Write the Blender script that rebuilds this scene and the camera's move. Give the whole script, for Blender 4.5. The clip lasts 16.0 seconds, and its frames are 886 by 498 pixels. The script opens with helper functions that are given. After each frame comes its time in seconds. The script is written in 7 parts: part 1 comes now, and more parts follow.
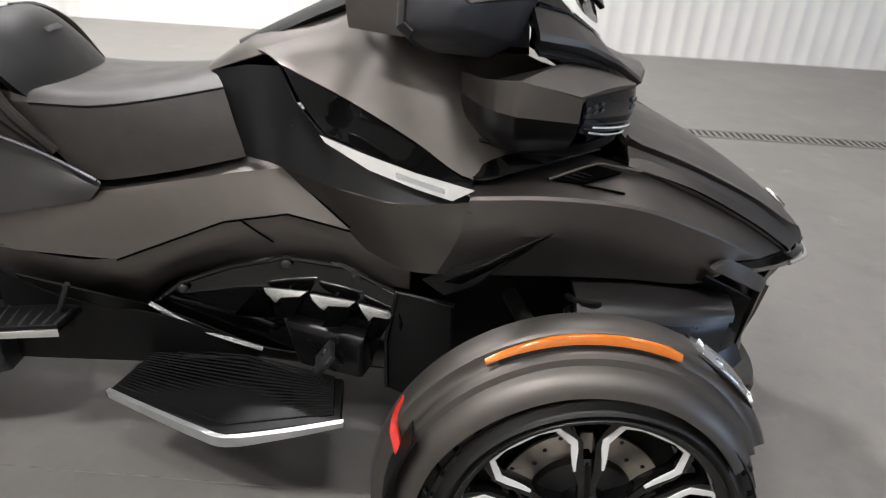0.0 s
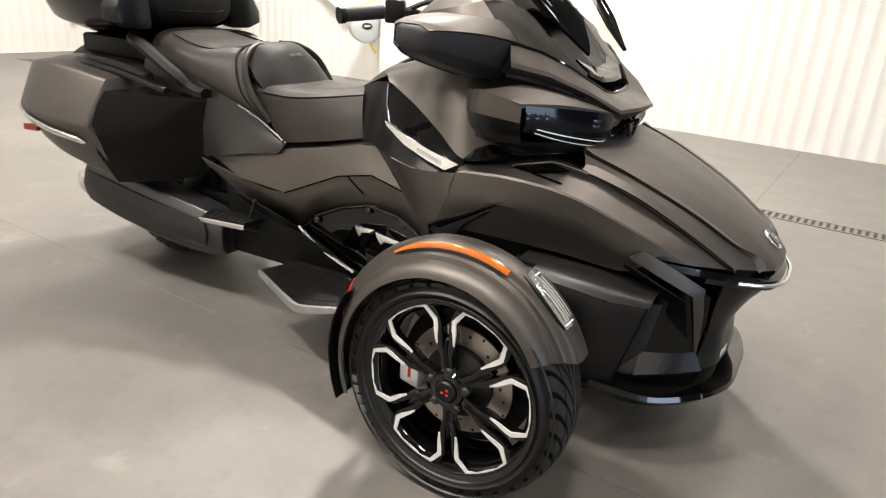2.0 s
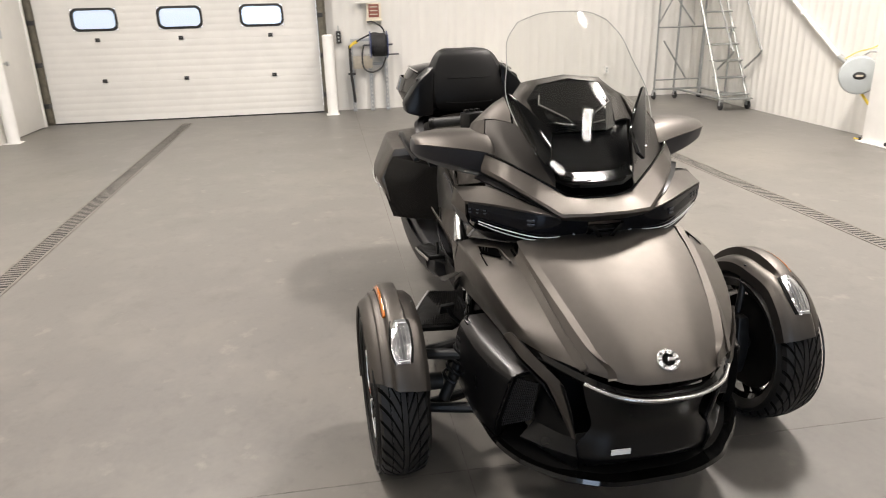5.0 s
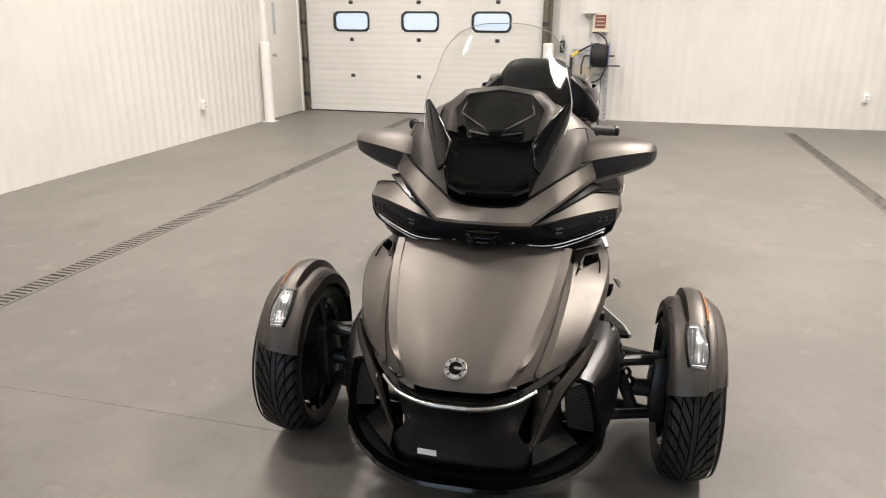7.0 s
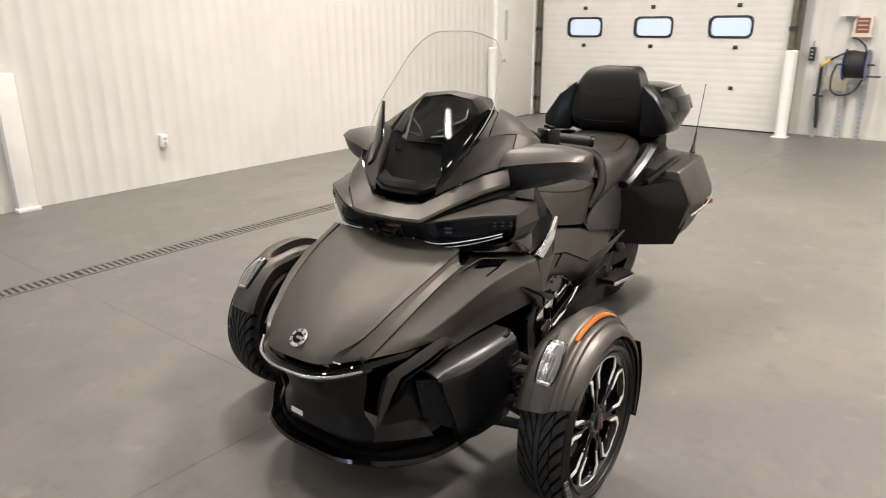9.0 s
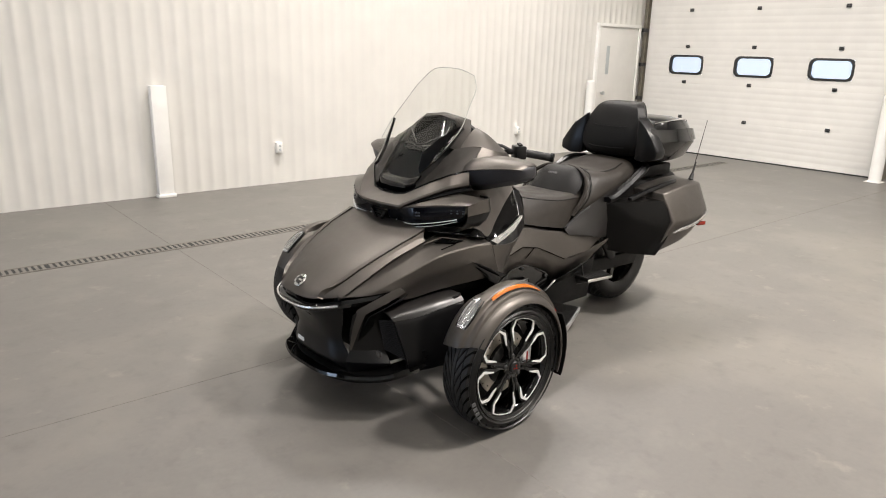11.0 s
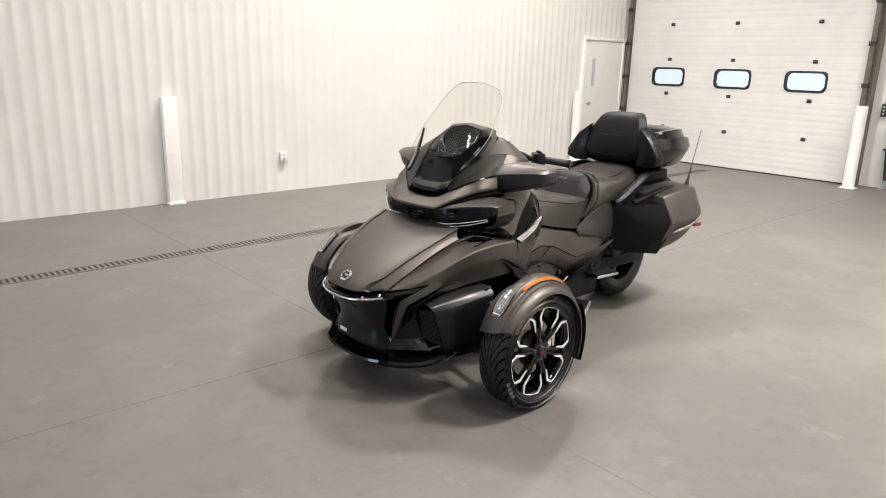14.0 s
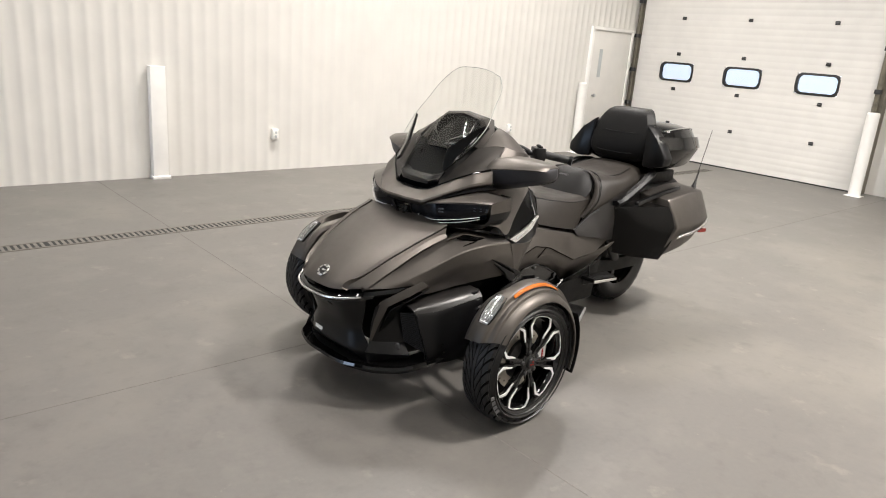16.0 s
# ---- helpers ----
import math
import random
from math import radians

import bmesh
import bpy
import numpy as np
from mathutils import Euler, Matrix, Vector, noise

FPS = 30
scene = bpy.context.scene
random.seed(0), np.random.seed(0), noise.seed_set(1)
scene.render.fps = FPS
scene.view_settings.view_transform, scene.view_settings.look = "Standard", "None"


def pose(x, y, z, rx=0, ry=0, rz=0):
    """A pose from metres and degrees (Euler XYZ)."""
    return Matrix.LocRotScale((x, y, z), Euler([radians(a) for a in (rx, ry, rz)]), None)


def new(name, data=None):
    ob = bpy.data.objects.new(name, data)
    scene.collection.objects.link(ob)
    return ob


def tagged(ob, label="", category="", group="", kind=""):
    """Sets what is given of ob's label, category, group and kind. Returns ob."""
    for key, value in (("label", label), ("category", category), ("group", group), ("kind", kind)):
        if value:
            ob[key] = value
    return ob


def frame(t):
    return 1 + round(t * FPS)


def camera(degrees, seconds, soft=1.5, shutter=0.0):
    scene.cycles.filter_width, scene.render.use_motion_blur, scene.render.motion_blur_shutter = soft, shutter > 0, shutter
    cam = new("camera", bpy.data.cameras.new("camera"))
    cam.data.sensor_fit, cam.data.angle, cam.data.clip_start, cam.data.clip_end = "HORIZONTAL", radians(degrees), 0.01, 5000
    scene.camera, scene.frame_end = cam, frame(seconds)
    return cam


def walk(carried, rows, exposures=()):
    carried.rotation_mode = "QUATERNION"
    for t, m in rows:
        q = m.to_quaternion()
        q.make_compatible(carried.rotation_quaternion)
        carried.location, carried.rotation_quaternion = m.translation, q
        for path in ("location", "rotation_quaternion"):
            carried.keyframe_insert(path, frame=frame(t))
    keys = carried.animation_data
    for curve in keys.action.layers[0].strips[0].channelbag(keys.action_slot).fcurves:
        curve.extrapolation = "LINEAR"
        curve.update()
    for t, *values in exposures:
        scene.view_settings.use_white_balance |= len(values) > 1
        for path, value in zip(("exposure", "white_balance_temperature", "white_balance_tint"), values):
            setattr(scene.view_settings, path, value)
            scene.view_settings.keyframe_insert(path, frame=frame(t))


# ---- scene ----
# World: the hall's axes. The vehicle stands turned by TURN about its front axle's middle.
TURN = 2.7
cam = camera(65.09, 16.0, soft=1.0, shutter=0.3)
ROWS = [
    (0, -0.275, -1.522, 1.161, 63.10, -3.20, 0.14),
    (0.5, -0.070, -1.694, 1.138, 68.28, -3.15, 8.98),
    (1, 0.105, -1.864, 1.096, 68.93, -4.34, 16.45),
    (1.5, 0.339, -1.935, 1.134, 69.89, -4.80, 22.40),
    (2, 0.627, -1.927, 1.128, 69.34, -3.93, 30.45),
    (2.5, 0.920, -1.999, 1.213, 68.82, -3.75, 38.42),
    (3, 1.278, -1.978, 1.360, 68.27, -2.42, 50.54),
    (3.5, 1.670, -1.778, 1.459, 68.97, -0.86, 65.41),
    (4, 1.800, -1.516, 1.479, 69.24, 0.99, 70.71),
    (4.5, 1.906, -1.204, 1.481, 70.28, 0.50, 71.66),
    (4.7, 1.949, -1.079, 1.468, 70.46, 0.94, 73.97),
    (6.8, 2.162, 0.192, 1.464, 71.33, -0.79, 99.39),
    (7, 2.149, 0.307, 1.453, 71.50, -0.21, 102.08),
    (7.5, 2.075, 0.632, 1.449, 71.62, 2.30, 105.75),
    (8, 2.058, 0.959, 1.443, 72.39, 3.17, 110.77),
    (8.5, 1.982, 1.242, 1.463, 72.32, 0.38, 118.90),
    (9, 1.801, 1.465, 1.460, 71.96, 0.40, 126.25),
    (9.2, 1.727, 1.563, 1.472, 72.14, -0.76, 129.16),
    (11.3, 2.023, 2.552, 1.518, 74.23, -0.64, 139.86),
    (11.5, 2.058, 2.625, 1.525, 74.34, -0.31, 141.12),
    (12, 2.152, 2.694, 1.530, 74.58, -0.28, 137.88),
    (12.5, 2.264, 2.650, 1.537, 74.98, -0.11, 136.59),
    (13, 2.337, 2.585, 1.540, 75.35, -0.52, 136.71),
    (13.5, 2.377, 2.536, 1.540, 75.82, -1.03, 136.03),
    (14, 2.364, 2.484, 1.535, 74.83, -1.51, 135.87),
    (14.5, 2.305, 2.408, 1.535, 73.81, -3.12, 136.38),
    (15, 2.207, 2.351, 1.542, 73.55, -3.35, 137.46),
    (15.5, 2.141, 2.340, 1.529, 73.81, -3.66, 137.78),
    (16, 2.159, 2.324, 1.528, 73.52, -4.40, 136.31),
]
walk(cam, [(t, pose(0, 0, 0, 0, 0, TURN) @ pose(x, y, z, rx, ry, rz)) for t, x, y, z, rx, ry, rz in ROWS],
     exposures=[(0.0, 0.20, 5950, 12), (1.0, 0.36, 6260, 12), (2.0, 0.39, 6540, 12), (3.2, 0.13, 6500, 13), (4.5, 0.02, 6520, 13), (7.0, 0.01, 6540, 13), (9.0, -0.02, 6560, 13), (12.0, 0.07, 6350, 12), (16.0, 0.09, 6350, 12)])

# ---- light ----
world = bpy.data.worlds.new("world")
scene.world = world
world.use_nodes = True
wn = world.node_tree.nodes
sky = wn.new("ShaderNodeTexSky")
sky.sky_type, sky.sun_disc, sky.sun_elevation, sky.sun_rotation = "NISHITA", False, radians(35), radians(200)
wn["Background"].inputs["Strength"].default_value = 0.12
world.node_tree.links.new(sky.outputs[0], wn["Background"].inputs["Color"])
LAMP_W = 146.0


# ---- materials ----
def mat(name, color, rough=0.5, metal=0.0, var=0.0, scale=8.0, bump=0.0, bscale=60.0, rvar=0.0, coat=0.0, spec=0.5, per=0.0, var2=0.0, scale2=1.2):
    """A surface with grain at one scale and stains at a wider one."""
    m = bpy.data.materials.new(name)
    m.use_nodes = True
    nt = m.node_tree
    n, l = nt.nodes, nt.links
    b = n["Principled BSDF"]
    b.inputs["Base Color"].default_value = (*color, 1)
    b.inputs["Roughness"].default_value = rough
    b.inputs["Metallic"].default_value = metal
    b.inputs["Coat Weight"].default_value = coat
    b.inputs["Coat Roughness"].default_value = 0.05
    b.inputs["Specular IOR Level"].default_value = spec
    tc = n.new("ShaderNodeTexCoord")
    last = None
    for amount, sc, det in ((var, scale, 6.0), (var2, scale2, 3.0)):
        if amount:
            t = n.new("ShaderNodeTexNoise")
            t.inputs["Scale"].default_value, t.inputs["Detail"].default_value = sc, det
            l.new(tc.outputs["Object"], t.inputs["Vector"])
            r = n.new("ShaderNodeMapRange")
            r.inputs["From Min"].default_value, r.inputs["From Max"].default_value = 0.3, 0.7
            r.inputs["To Min"].default_value, r.inputs["To Max"].default_value = 1 - amount, 1 + amount
            l.new(t.outputs["Fac"], r.inputs["Value"])
            if last is None:
                last = r.outputs["Result"]
            else:
                mul = n.new("ShaderNodeMath")
                mul.operation = "MULTIPLY"
                l.new(last, mul.inputs[0]), l.new(r.outputs["Result"], mul.inputs[1])
                last = mul.outputs[0]
    if per:
        oi = n.new("ShaderNodeObjectInfo")
        r = n.new("ShaderNodeMapRange")
        r.inputs["To Min"].default_value, r.inputs["To Max"].default_value = 1 - per, 1 + per
        l.new(oi.outputs["Random"], r.inputs["Value"])
        last = r.outputs["Result"]
    if last is not None:
        mx = n.new("ShaderNodeVectorMath")
        mx.operation = "SCALE"
        mx.inputs[0].default_value = color
        l.new(last, mx.inputs["Scale"])
        l.new(mx.outputs[0], b.inputs["Base Color"])
    if rvar:
        t = n.new("ShaderNodeTexNoise")
        t.inputs["Scale"].default_value, t.inputs["Detail"].default_value = scale * 0.6, 5.0
        l.new(tc.outputs["Object"], t.inputs["Vector"])
        r = n.new("ShaderNodeMapRange")
        r.inputs["From Min"].default_value, r.inputs["From Max"].default_value = 0.3, 0.7
        r.inputs["To Min"].default_value, r.inputs["To Max"].default_value = rough - rvar, rough + rvar
        l.new(t.outputs["Fac"], r.inputs["Value"])
        l.new(r.outputs["Result"], b.inputs["Roughness"])
    if bump:
        t = n.new("ShaderNodeTexNoise")
        t.inputs["Scale"].default_value, t.inputs["Detail"].default_value = bscale, 4.0
        l.new(tc.outputs["Object"], t.inputs["Vector"])
        bp = n.new("ShaderNodeBump")
        bp.inputs["Strength"].default_value, bp.inputs["Distance"].default_value = bump, 0.002
        l.new(t.outputs["Fac"], bp.inputs["Height"])
        l.new(bp.outputs[0], b.inputs["Normal"])
    return m


def glass(name, color, rough=0.0, trans=1.0, ior=1.45):
    m = mat(name, color, rough)
    m.node_tree.nodes["Principled BSDF"].inputs["Transmission Weight"].default_value = trans
    m.node_tree.nodes["Principled BSDF"].inputs["IOR"].default_value = ior
    return m


def glow(name, color, strength):
    m = mat(name, (0.8, 0.8, 0.8), 0.4)
    b = m.node_tree.nodes["Principled BSDF"]
    b.inputs["Emission Color"].default_value = (*color, 1)
    b.inputs["Emission Strength"].default_value = strength
    return m


def sheet_glass(name, tint, gloss=0.06):
    """A thin clear sheet: it lets light straight through, with a surface gleam."""
    m = bpy.data.materials.new(name)
    m.use_nodes = True
    n, l = m.node_tree.nodes, m.node_tree.links
    n.remove(n["Principled BSDF"])
    tr, gl, mx, fr = n.new("ShaderNodeBsdfTransparent"), n.new("ShaderNodeBsdfGlossy"), n.new("ShaderNodeMixShader"), n.new("ShaderNodeFresnel")
    tr.inputs["Color"].default_value = (*tint, 1)
    gl.inputs["Roughness"].default_value = 0.02
    fr.inputs["IOR"].default_value = 1.45
    l.new(fr.outputs[0], mx.inputs[0]), l.new(tr.outputs[0], mx.inputs[1]), l.new(gl.outputs[0], mx.inputs[2])
    l.new(mx.outputs[0], n["Material Output"].inputs["Surface"])
    return m


M_WALL = mat("painted_steel", (0.67, 0.655, 0.618), 0.42, var=0.03, scale=3.0, rvar=0.08, var2=0.04, scale2=0.5)
M_DOORPAINT = mat("door_paint", (0.675, 0.66, 0.624), 0.45, var=0.03, scale=5.0, bump=0.15, bscale=120, var2=0.04, scale2=0.6)
M_WHITE = mat("white_paint", (0.80, 0.79, 0.76), 0.4, var=0.04, scale=6.0)
# end wall out of view, darkened so the black parts reflect less
M_FRONT = mat("darkened_end_wall", (0.13, 0.125, 0.12), 0.7, var=0.15, scale=6, var2=0.1)
# ceiling out of view, greyed to hold back bounced light
M_CEIL = mat("toned_down_ceiling", (0.28, 0.276, 0.265), 0.6, var=0.03, scale=3.0)
M_FLOOR = mat("floor_paint", (0.1118, 0.1053, 0.0963), 0.42, var=0.035, scale=45.0, var2=0.06, scale2=0.9, spec=0.4)


def stain(m, color, scale, lo, hi, amount):
    """Lays sparse marks of another colour over a surface."""
    n, l = m.node_tree.nodes, m.node_tree.links
    b = n["Principled BSDF"]
    tc, t, r, mx = n.new("ShaderNodeTexCoord"), n.new("ShaderNodeTexNoise"), n.new("ShaderNodeMapRange"), n.new("ShaderNodeMix")
    t.inputs["Scale"].default_value, t.inputs["Detail"].default_value, t.inputs["Roughness"].default_value = scale, 6.0, 0.6
    r.inputs["From Min"].default_value, r.inputs["From Max"].default_value = lo, hi
    r.inputs["To Max"].default_value = amount
    mx.data_type = "RGBA"
    mx.inputs[7].default_value = (*color, 1)
    old = b.inputs["Base Color"].links[0].from_socket
    l.new(tc.outputs["Object"], t.inputs["Vector"]), l.new(t.outputs["Fac"], r.inputs["Value"]), l.new(r.outputs["Result"], mx.inputs[0])
    l.new(old, mx.inputs[6]), l.new(mx.outputs[2], b.inputs["Base Color"])


stain(M_FLOOR, (0.1720, 0.1591, 0.1376), 0.55, 0.52, 0.68, 0.6)
stain(M_FLOOR, (0.0774, 0.0705, 0.0619), 1.7, 0.60, 0.72, 0.6)
stain(M_FLOOR, (0.1419, 0.1333, 0.1204), 3.2, 0.50, 0.70, 0.7)
stain(M_FLOOR, (0.0757, 0.0705, 0.0636), 11.0, 0.54, 0.72, 0.38)
stain(M_FLOOR, (0.1806, 0.1677, 0.1462), 5.0, 0.62, 0.70, 0.55)
stain(M_FLOOR, (0.2924, 0.2580, 0.2064), 7.0, 0.71, 0.76, 0.5)
stain(M_FLOOR, (0.0430, 0.0387, 0.0344), 38.0, 0.73, 0.77, 0.6)
M_JOINT = mat("joint_filler", (0.125, 0.115, 0.105), 0.8, var=0.3, scale=30)
M_GRATE = mat("grate_steel", (0.17, 0.157, 0.14), 0.55, metal=0.6, var=0.25, scale=20)
M_PIT = mat("drain_pit", (0.02, 0.02, 0.02), 0.9)
M_GALV = mat("galvanised_steel", (0.45, 0.46, 0.46), 0.42, metal=0.85, var=0.15, scale=20)
M_OLIVE = mat("track_steel", (0.16, 0.145, 0.11), 0.55, metal=0.3, var=0.2, scale=14)
M_RUBBER = mat("black_rubber", (0.02, 0.02, 0.02), 0.6, var=0.2, scale=30)
M_GREYPLASTIC = mat("grey_plastic", (0.42, 0.45, 0.45), 0.4, var=0.05, scale=9)
M_YELLOW = mat("yellow_cord", (0.75, 0.55, 0.06), 0.5, var=0.1, scale=12)
M_BLUE = mat("blue_enamel", (0.02, 0.04, 0.14), 0.3, var=0.2, scale=10)
M_SKYLIGHT = glow("daylight_haze", (0.92, 0.95, 1.0), 0.95)
M_LAMP = glow("lamp_diffuser", (1.0, 0.96, 0.9), 9.0)
M_BOLT = mat("dark_bolt", (0.05, 0.05, 0.05), 0.5, metal=0.5, var=0.2, scale=30)
M_REDBOX = mat("brown_panel", (0.22, 0.07, 0.05), 0.5, var=0.3, scale=30)


# ---- mesh helpers ----
def finish(ob, bm, material, angle=32):
    me = bpy.data.meshes.new(ob) if isinstance(ob, str) else ob
    bm.normal_update()
    bm.to_mesh(me)
    bm.free()
    for p in me.polygons:
        p.use_smooth = True
    me.set_sharp_from_angle(angle=radians(angle))
    if material is not None:
        me.materials.append(material)
    return me


def part(name, bm, material, parent=None, label="", angle=32, at=None):
    ob = new(name, finish(name, bm, material, angle))
    if parent is not None:
        ob.parent = parent
    if at is not None:
        ob.matrix_basis = at
    return tagged(ob, label)


def thing(name, label, category, group="", kind="", at=None):
    ob = new(name)
    ob.empty_display_size = 0.1
    if at is not None:
        ob.matrix_basis = at
    return tagged(ob, label, category, group, kind)


def add_box(bm, lo, hi, bevel=0.0, m=None):
    d = bmesh.ops.create_cube(bm, size=1.0)
    c = [(a + b) / 2 for a, b in zip(lo, hi)]
    s = [abs(b - a) for a, b in zip(lo, hi)]
    bmesh.ops.scale(bm, vec=s, verts=d["verts"])
    bmesh.ops.translate(bm, vec=c, verts=d["verts"])
    vs = d["verts"]
    if bevel:
        es = list({e for v in vs for e in v.link_edges})
        r = bmesh.ops.bevel(bm, geom=es, offset=bevel, segments=2, affect="EDGES", profile=0.6)
        vs = r["verts"]
    if m is not None:
        bmesh.ops.transform(bm, matrix=m, verts=vs)
    return bm


def box(lo, hi, bevel=0.0, m=None):
    return add_box(bmesh.new(), lo, hi, bevel, m)


def add_tube(bm, pts, r, seg=10, cap=True, r_end=None):
    """A round bar along a line of points."""
    pts = [Vector(p) for p in pts]
    rings = []
    up = None
    for i, p in enumerate(pts):
        d = (pts[min(i + 1, len(pts) - 1)] - pts[max(i - 1, 0)]).normalized()
        if up is None:
            up = d.orthogonal().normalized()
        else:
            up = (up - d * up.dot(d)).normalized()
        side = d.cross(up)
        rr = r if r_end is None else r + (r_end - r) * i / max(1, len(pts) - 1)
        rings.append([bm.verts.new(p + (up * math.cos(a) + side * math.sin(a)) * rr) for a in [2 * math.pi * k / seg for k in range(seg)]])
    for a, b in zip(rings, rings[1:]):
        for k in range(seg):
            bm.faces.new((a[k], a[(k + 1) % seg], b[(k + 1) % seg], b[k]))
    if cap:
        bm.faces.new(list(reversed(rings[0]))), bm.faces.new(rings[-1])
    bmesh.ops.recalc_face_normals(bm, faces=bm.faces[:])
    return bm


def tube(pts, r, seg=10, cap=True, r_end=None):
    return add_tube(bmesh.new(), pts, r, seg, cap, r_end)


def spline(pts, n):
    """Points of a smooth curve through pts, n to each span."""
    P = [Vector(p) for p in pts]
    out = []
    for i in range(len(P) - 1):
        p0, p1, p2, p3 = P[max(i - 1, 0)], P[i], P[i + 1], P[min(i + 2, len(P) - 1)]
        if i == 0:
            p0 = p1 * 2 - p2
        if i == len(P) - 2:
            p3 = p2 * 2 - p1
        for k in range(n):
            t = k / n
            out.append(0.5 * ((2 * p1) + (p2 - p0) * t + (2 * p0 - 5 * p1 + 4 * p2 - p3) * t * t + (3 * p1 - p0 - 3 * p2 + p3) * t ** 3))
    out.append(P[-1])
    return out


def polyline(pts, n):
    P = [Vector(p) for p in pts]
    out = []
    for a, b in zip(P, P[1:]):
        out += [a.lerp(b, k / n) for k in range(n)]
    return out + [P[-1]]


def lathe(profile, axis="y", seg=48, close=False):
    """Turns (radius, offset) pairs about an axis."""
    bm = bmesh.new()
    rings = []
    for r, o in profile:
        ring = []
        for k in range(seg):
            a = 2 * math.pi * k / seg
            c, s = r * math.cos(a), r * math.sin(a)
            ring.append(bm.verts.new((c, o, s) if axis == "y" else (c, s, o) if axis == "z" else (o, c, s)))
        rings.append(ring)
    pairs = list(zip(rings, rings[1:])) + ([(rings[-1], rings[0])] if close else [])
    for a, b in pairs:
        for k in range(seg):
            bm.faces.new((a[k], a[(k + 1) % seg], b[(k + 1) % seg], b[k]))
    if not close:
        for r in (rings[0], rings[-1]):
            bm.faces.new(r)
    bmesh.ops.remove_doubles(bm, verts=bm.verts[:], dist=1e-5)
    bmesh.ops.recalc_face_normals(bm, faces=bm.faces[:])
    return bm


# ---- the hall ----
X0, X1, Y0, Y1, H = -8.58, 13.0, -4.715, 4.90, 6.2   # inner faces
DOOR_A, DOOR_B, DOOR_H = -4.60, -0.885, 3.80        # the sectional door's opening in the back wall
XD = -8.44                                         # the sectional door's inner face
WIN_Y, WIN_Z = (-3.848, -2.74, -1.643), 1.38


def ribbed(name, a, b, z0, z1, out, pitch=0.139, depth=0.0072):
    """A ribbed steel wall from a to b (plan points), ribs towards out, with a thickness behind."""
    a, b, out = Vector(a), Vector(b), Vector(out)
    d = (b - a).normalized()
    length = (b - a).length
    prof = []
    n = int(length / pitch)
    for i in range(n + 1):
        o = i * pitch
        for f, h in ((0.0, 0), (0.52, 0), (0.65, 1), (0.87, 1)):
            if o + f * pitch < length:
                prof.append((o + f * pitch, h * depth))
    prof.append((length, 0))
    bm = bmesh.new()
    lo = [bm.verts.new((*(a + d * s + out * h), z0)) for s, h in prof]
    hi = [bm.verts.new((*(a + d * s + out * h), z1)) for s, h in prof]
    for i in range(len(prof) - 1):
        bm.faces.new((lo[i], lo[i + 1], hi[i + 1], hi[i]))
    back = [bm.verts.new((*(a + d * s - out * 0.12), z)) for s, z in ((0, z0), (length, z0), (length, z1), (0, z1))]
    bm.faces.new(back)
    bm.faces.new((lo[0], hi[0], back[3], back[0]))
    bm.faces.new((lo[-1], hi[-1], back[2], back[1]))
    bm.faces.new([*lo, back[1], back[0]])
    bm.faces.new([*hi, back[2], back[3]])
    bmesh.ops.recalc_face_normals(bm, faces=bm.faces[:])
    return bm


def setting(name, bm, material, label, category, angle=30):
    ob = part(name, bm, material, angle=angle)
    return tagged(ob, label, category, kind="structure")


setting("floor", box((X0 - 0.6, Y0 - 0.2, -0.3), (X1 + 0.2, Y1 + 0.2, -0.0)), M_FLOOR, "grey painted concrete floor with faint stains and scuffs", "floor")
setting("ceiling", box((X0 - 0.3, Y0 - 0.2, H), (X1 + 0.2, Y1 + 0.2, H + 0.1)), M_CEIL, "unseen grey ceiling of the hall, toned down to limit bounced light", "ceiling")
setting("wall_side_door", ribbed("w", (X0, Y0), (X1, Y0), 0, H, (0, 1)), M_WALL, "cream white ribbed steel wall with a side door", "wall")
setting("wall_far_side", ribbed("w", (X0, Y1), (X1, Y1), 0, H, (0, -1)), M_WALL, "cream white ribbed steel wall", "wall")
setting("wall_back", ribbed("w", (X0, DOOR_B + 0.12), (X0, Y1), 0, H, (1, 0)), M_WALL, "cream white ribbed steel wall beside the overhead door", "wall")
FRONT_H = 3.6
setting("wall_front", ribbed("w", (X1, DOOR_B), (X1, Y1), 0, H, (-1, 0)), M_FRONT, "unseen ribbed end wall, darkened to keep reflections low", "wall")
setting("wall_over_front_opening", box((X1, Y0, FRONT_H), (X1 + 0.12, DOOR_B, H)), M_FRONT, "unseen wall above the open front doorway, darkened to keep reflections low", "wall")
setting("wall_over_door", box((X0 - 0.1, Y0, DOOR_H), (XD, DOOR_B + 0.12, H)), M_WALL, "white steel wall above the overhead door", "wall")
for side, (ya, yb) in (("a", (DOOR_A - 0.10, DOOR_A)), ("b", (DOOR_B, DOOR_B + 0.12))):
    setting("door_frame_" + side, box((X0 - 0.12, ya, 0), (XD + 0.012, yb, DOOR_H)), M_OLIVE, "olive grey steel jamb of the overhead door", "door frame")

# floor joints: thin saw cuts filled dark
jb = bmesh.new()
setting("floor_joint_1", add_box(jb, (0.140, Y0, -0.01), (0.144, Y1, 0.0008)), M_JOINT, "dark saw-cut joint across the floor", "floor joint")
setting("floor_joint_2", box((X0, -0.4395, -0.01), (X1, -0.436, 0.0009)), M_JOINT, "dark saw-cut joint along the floor", "floor joint")


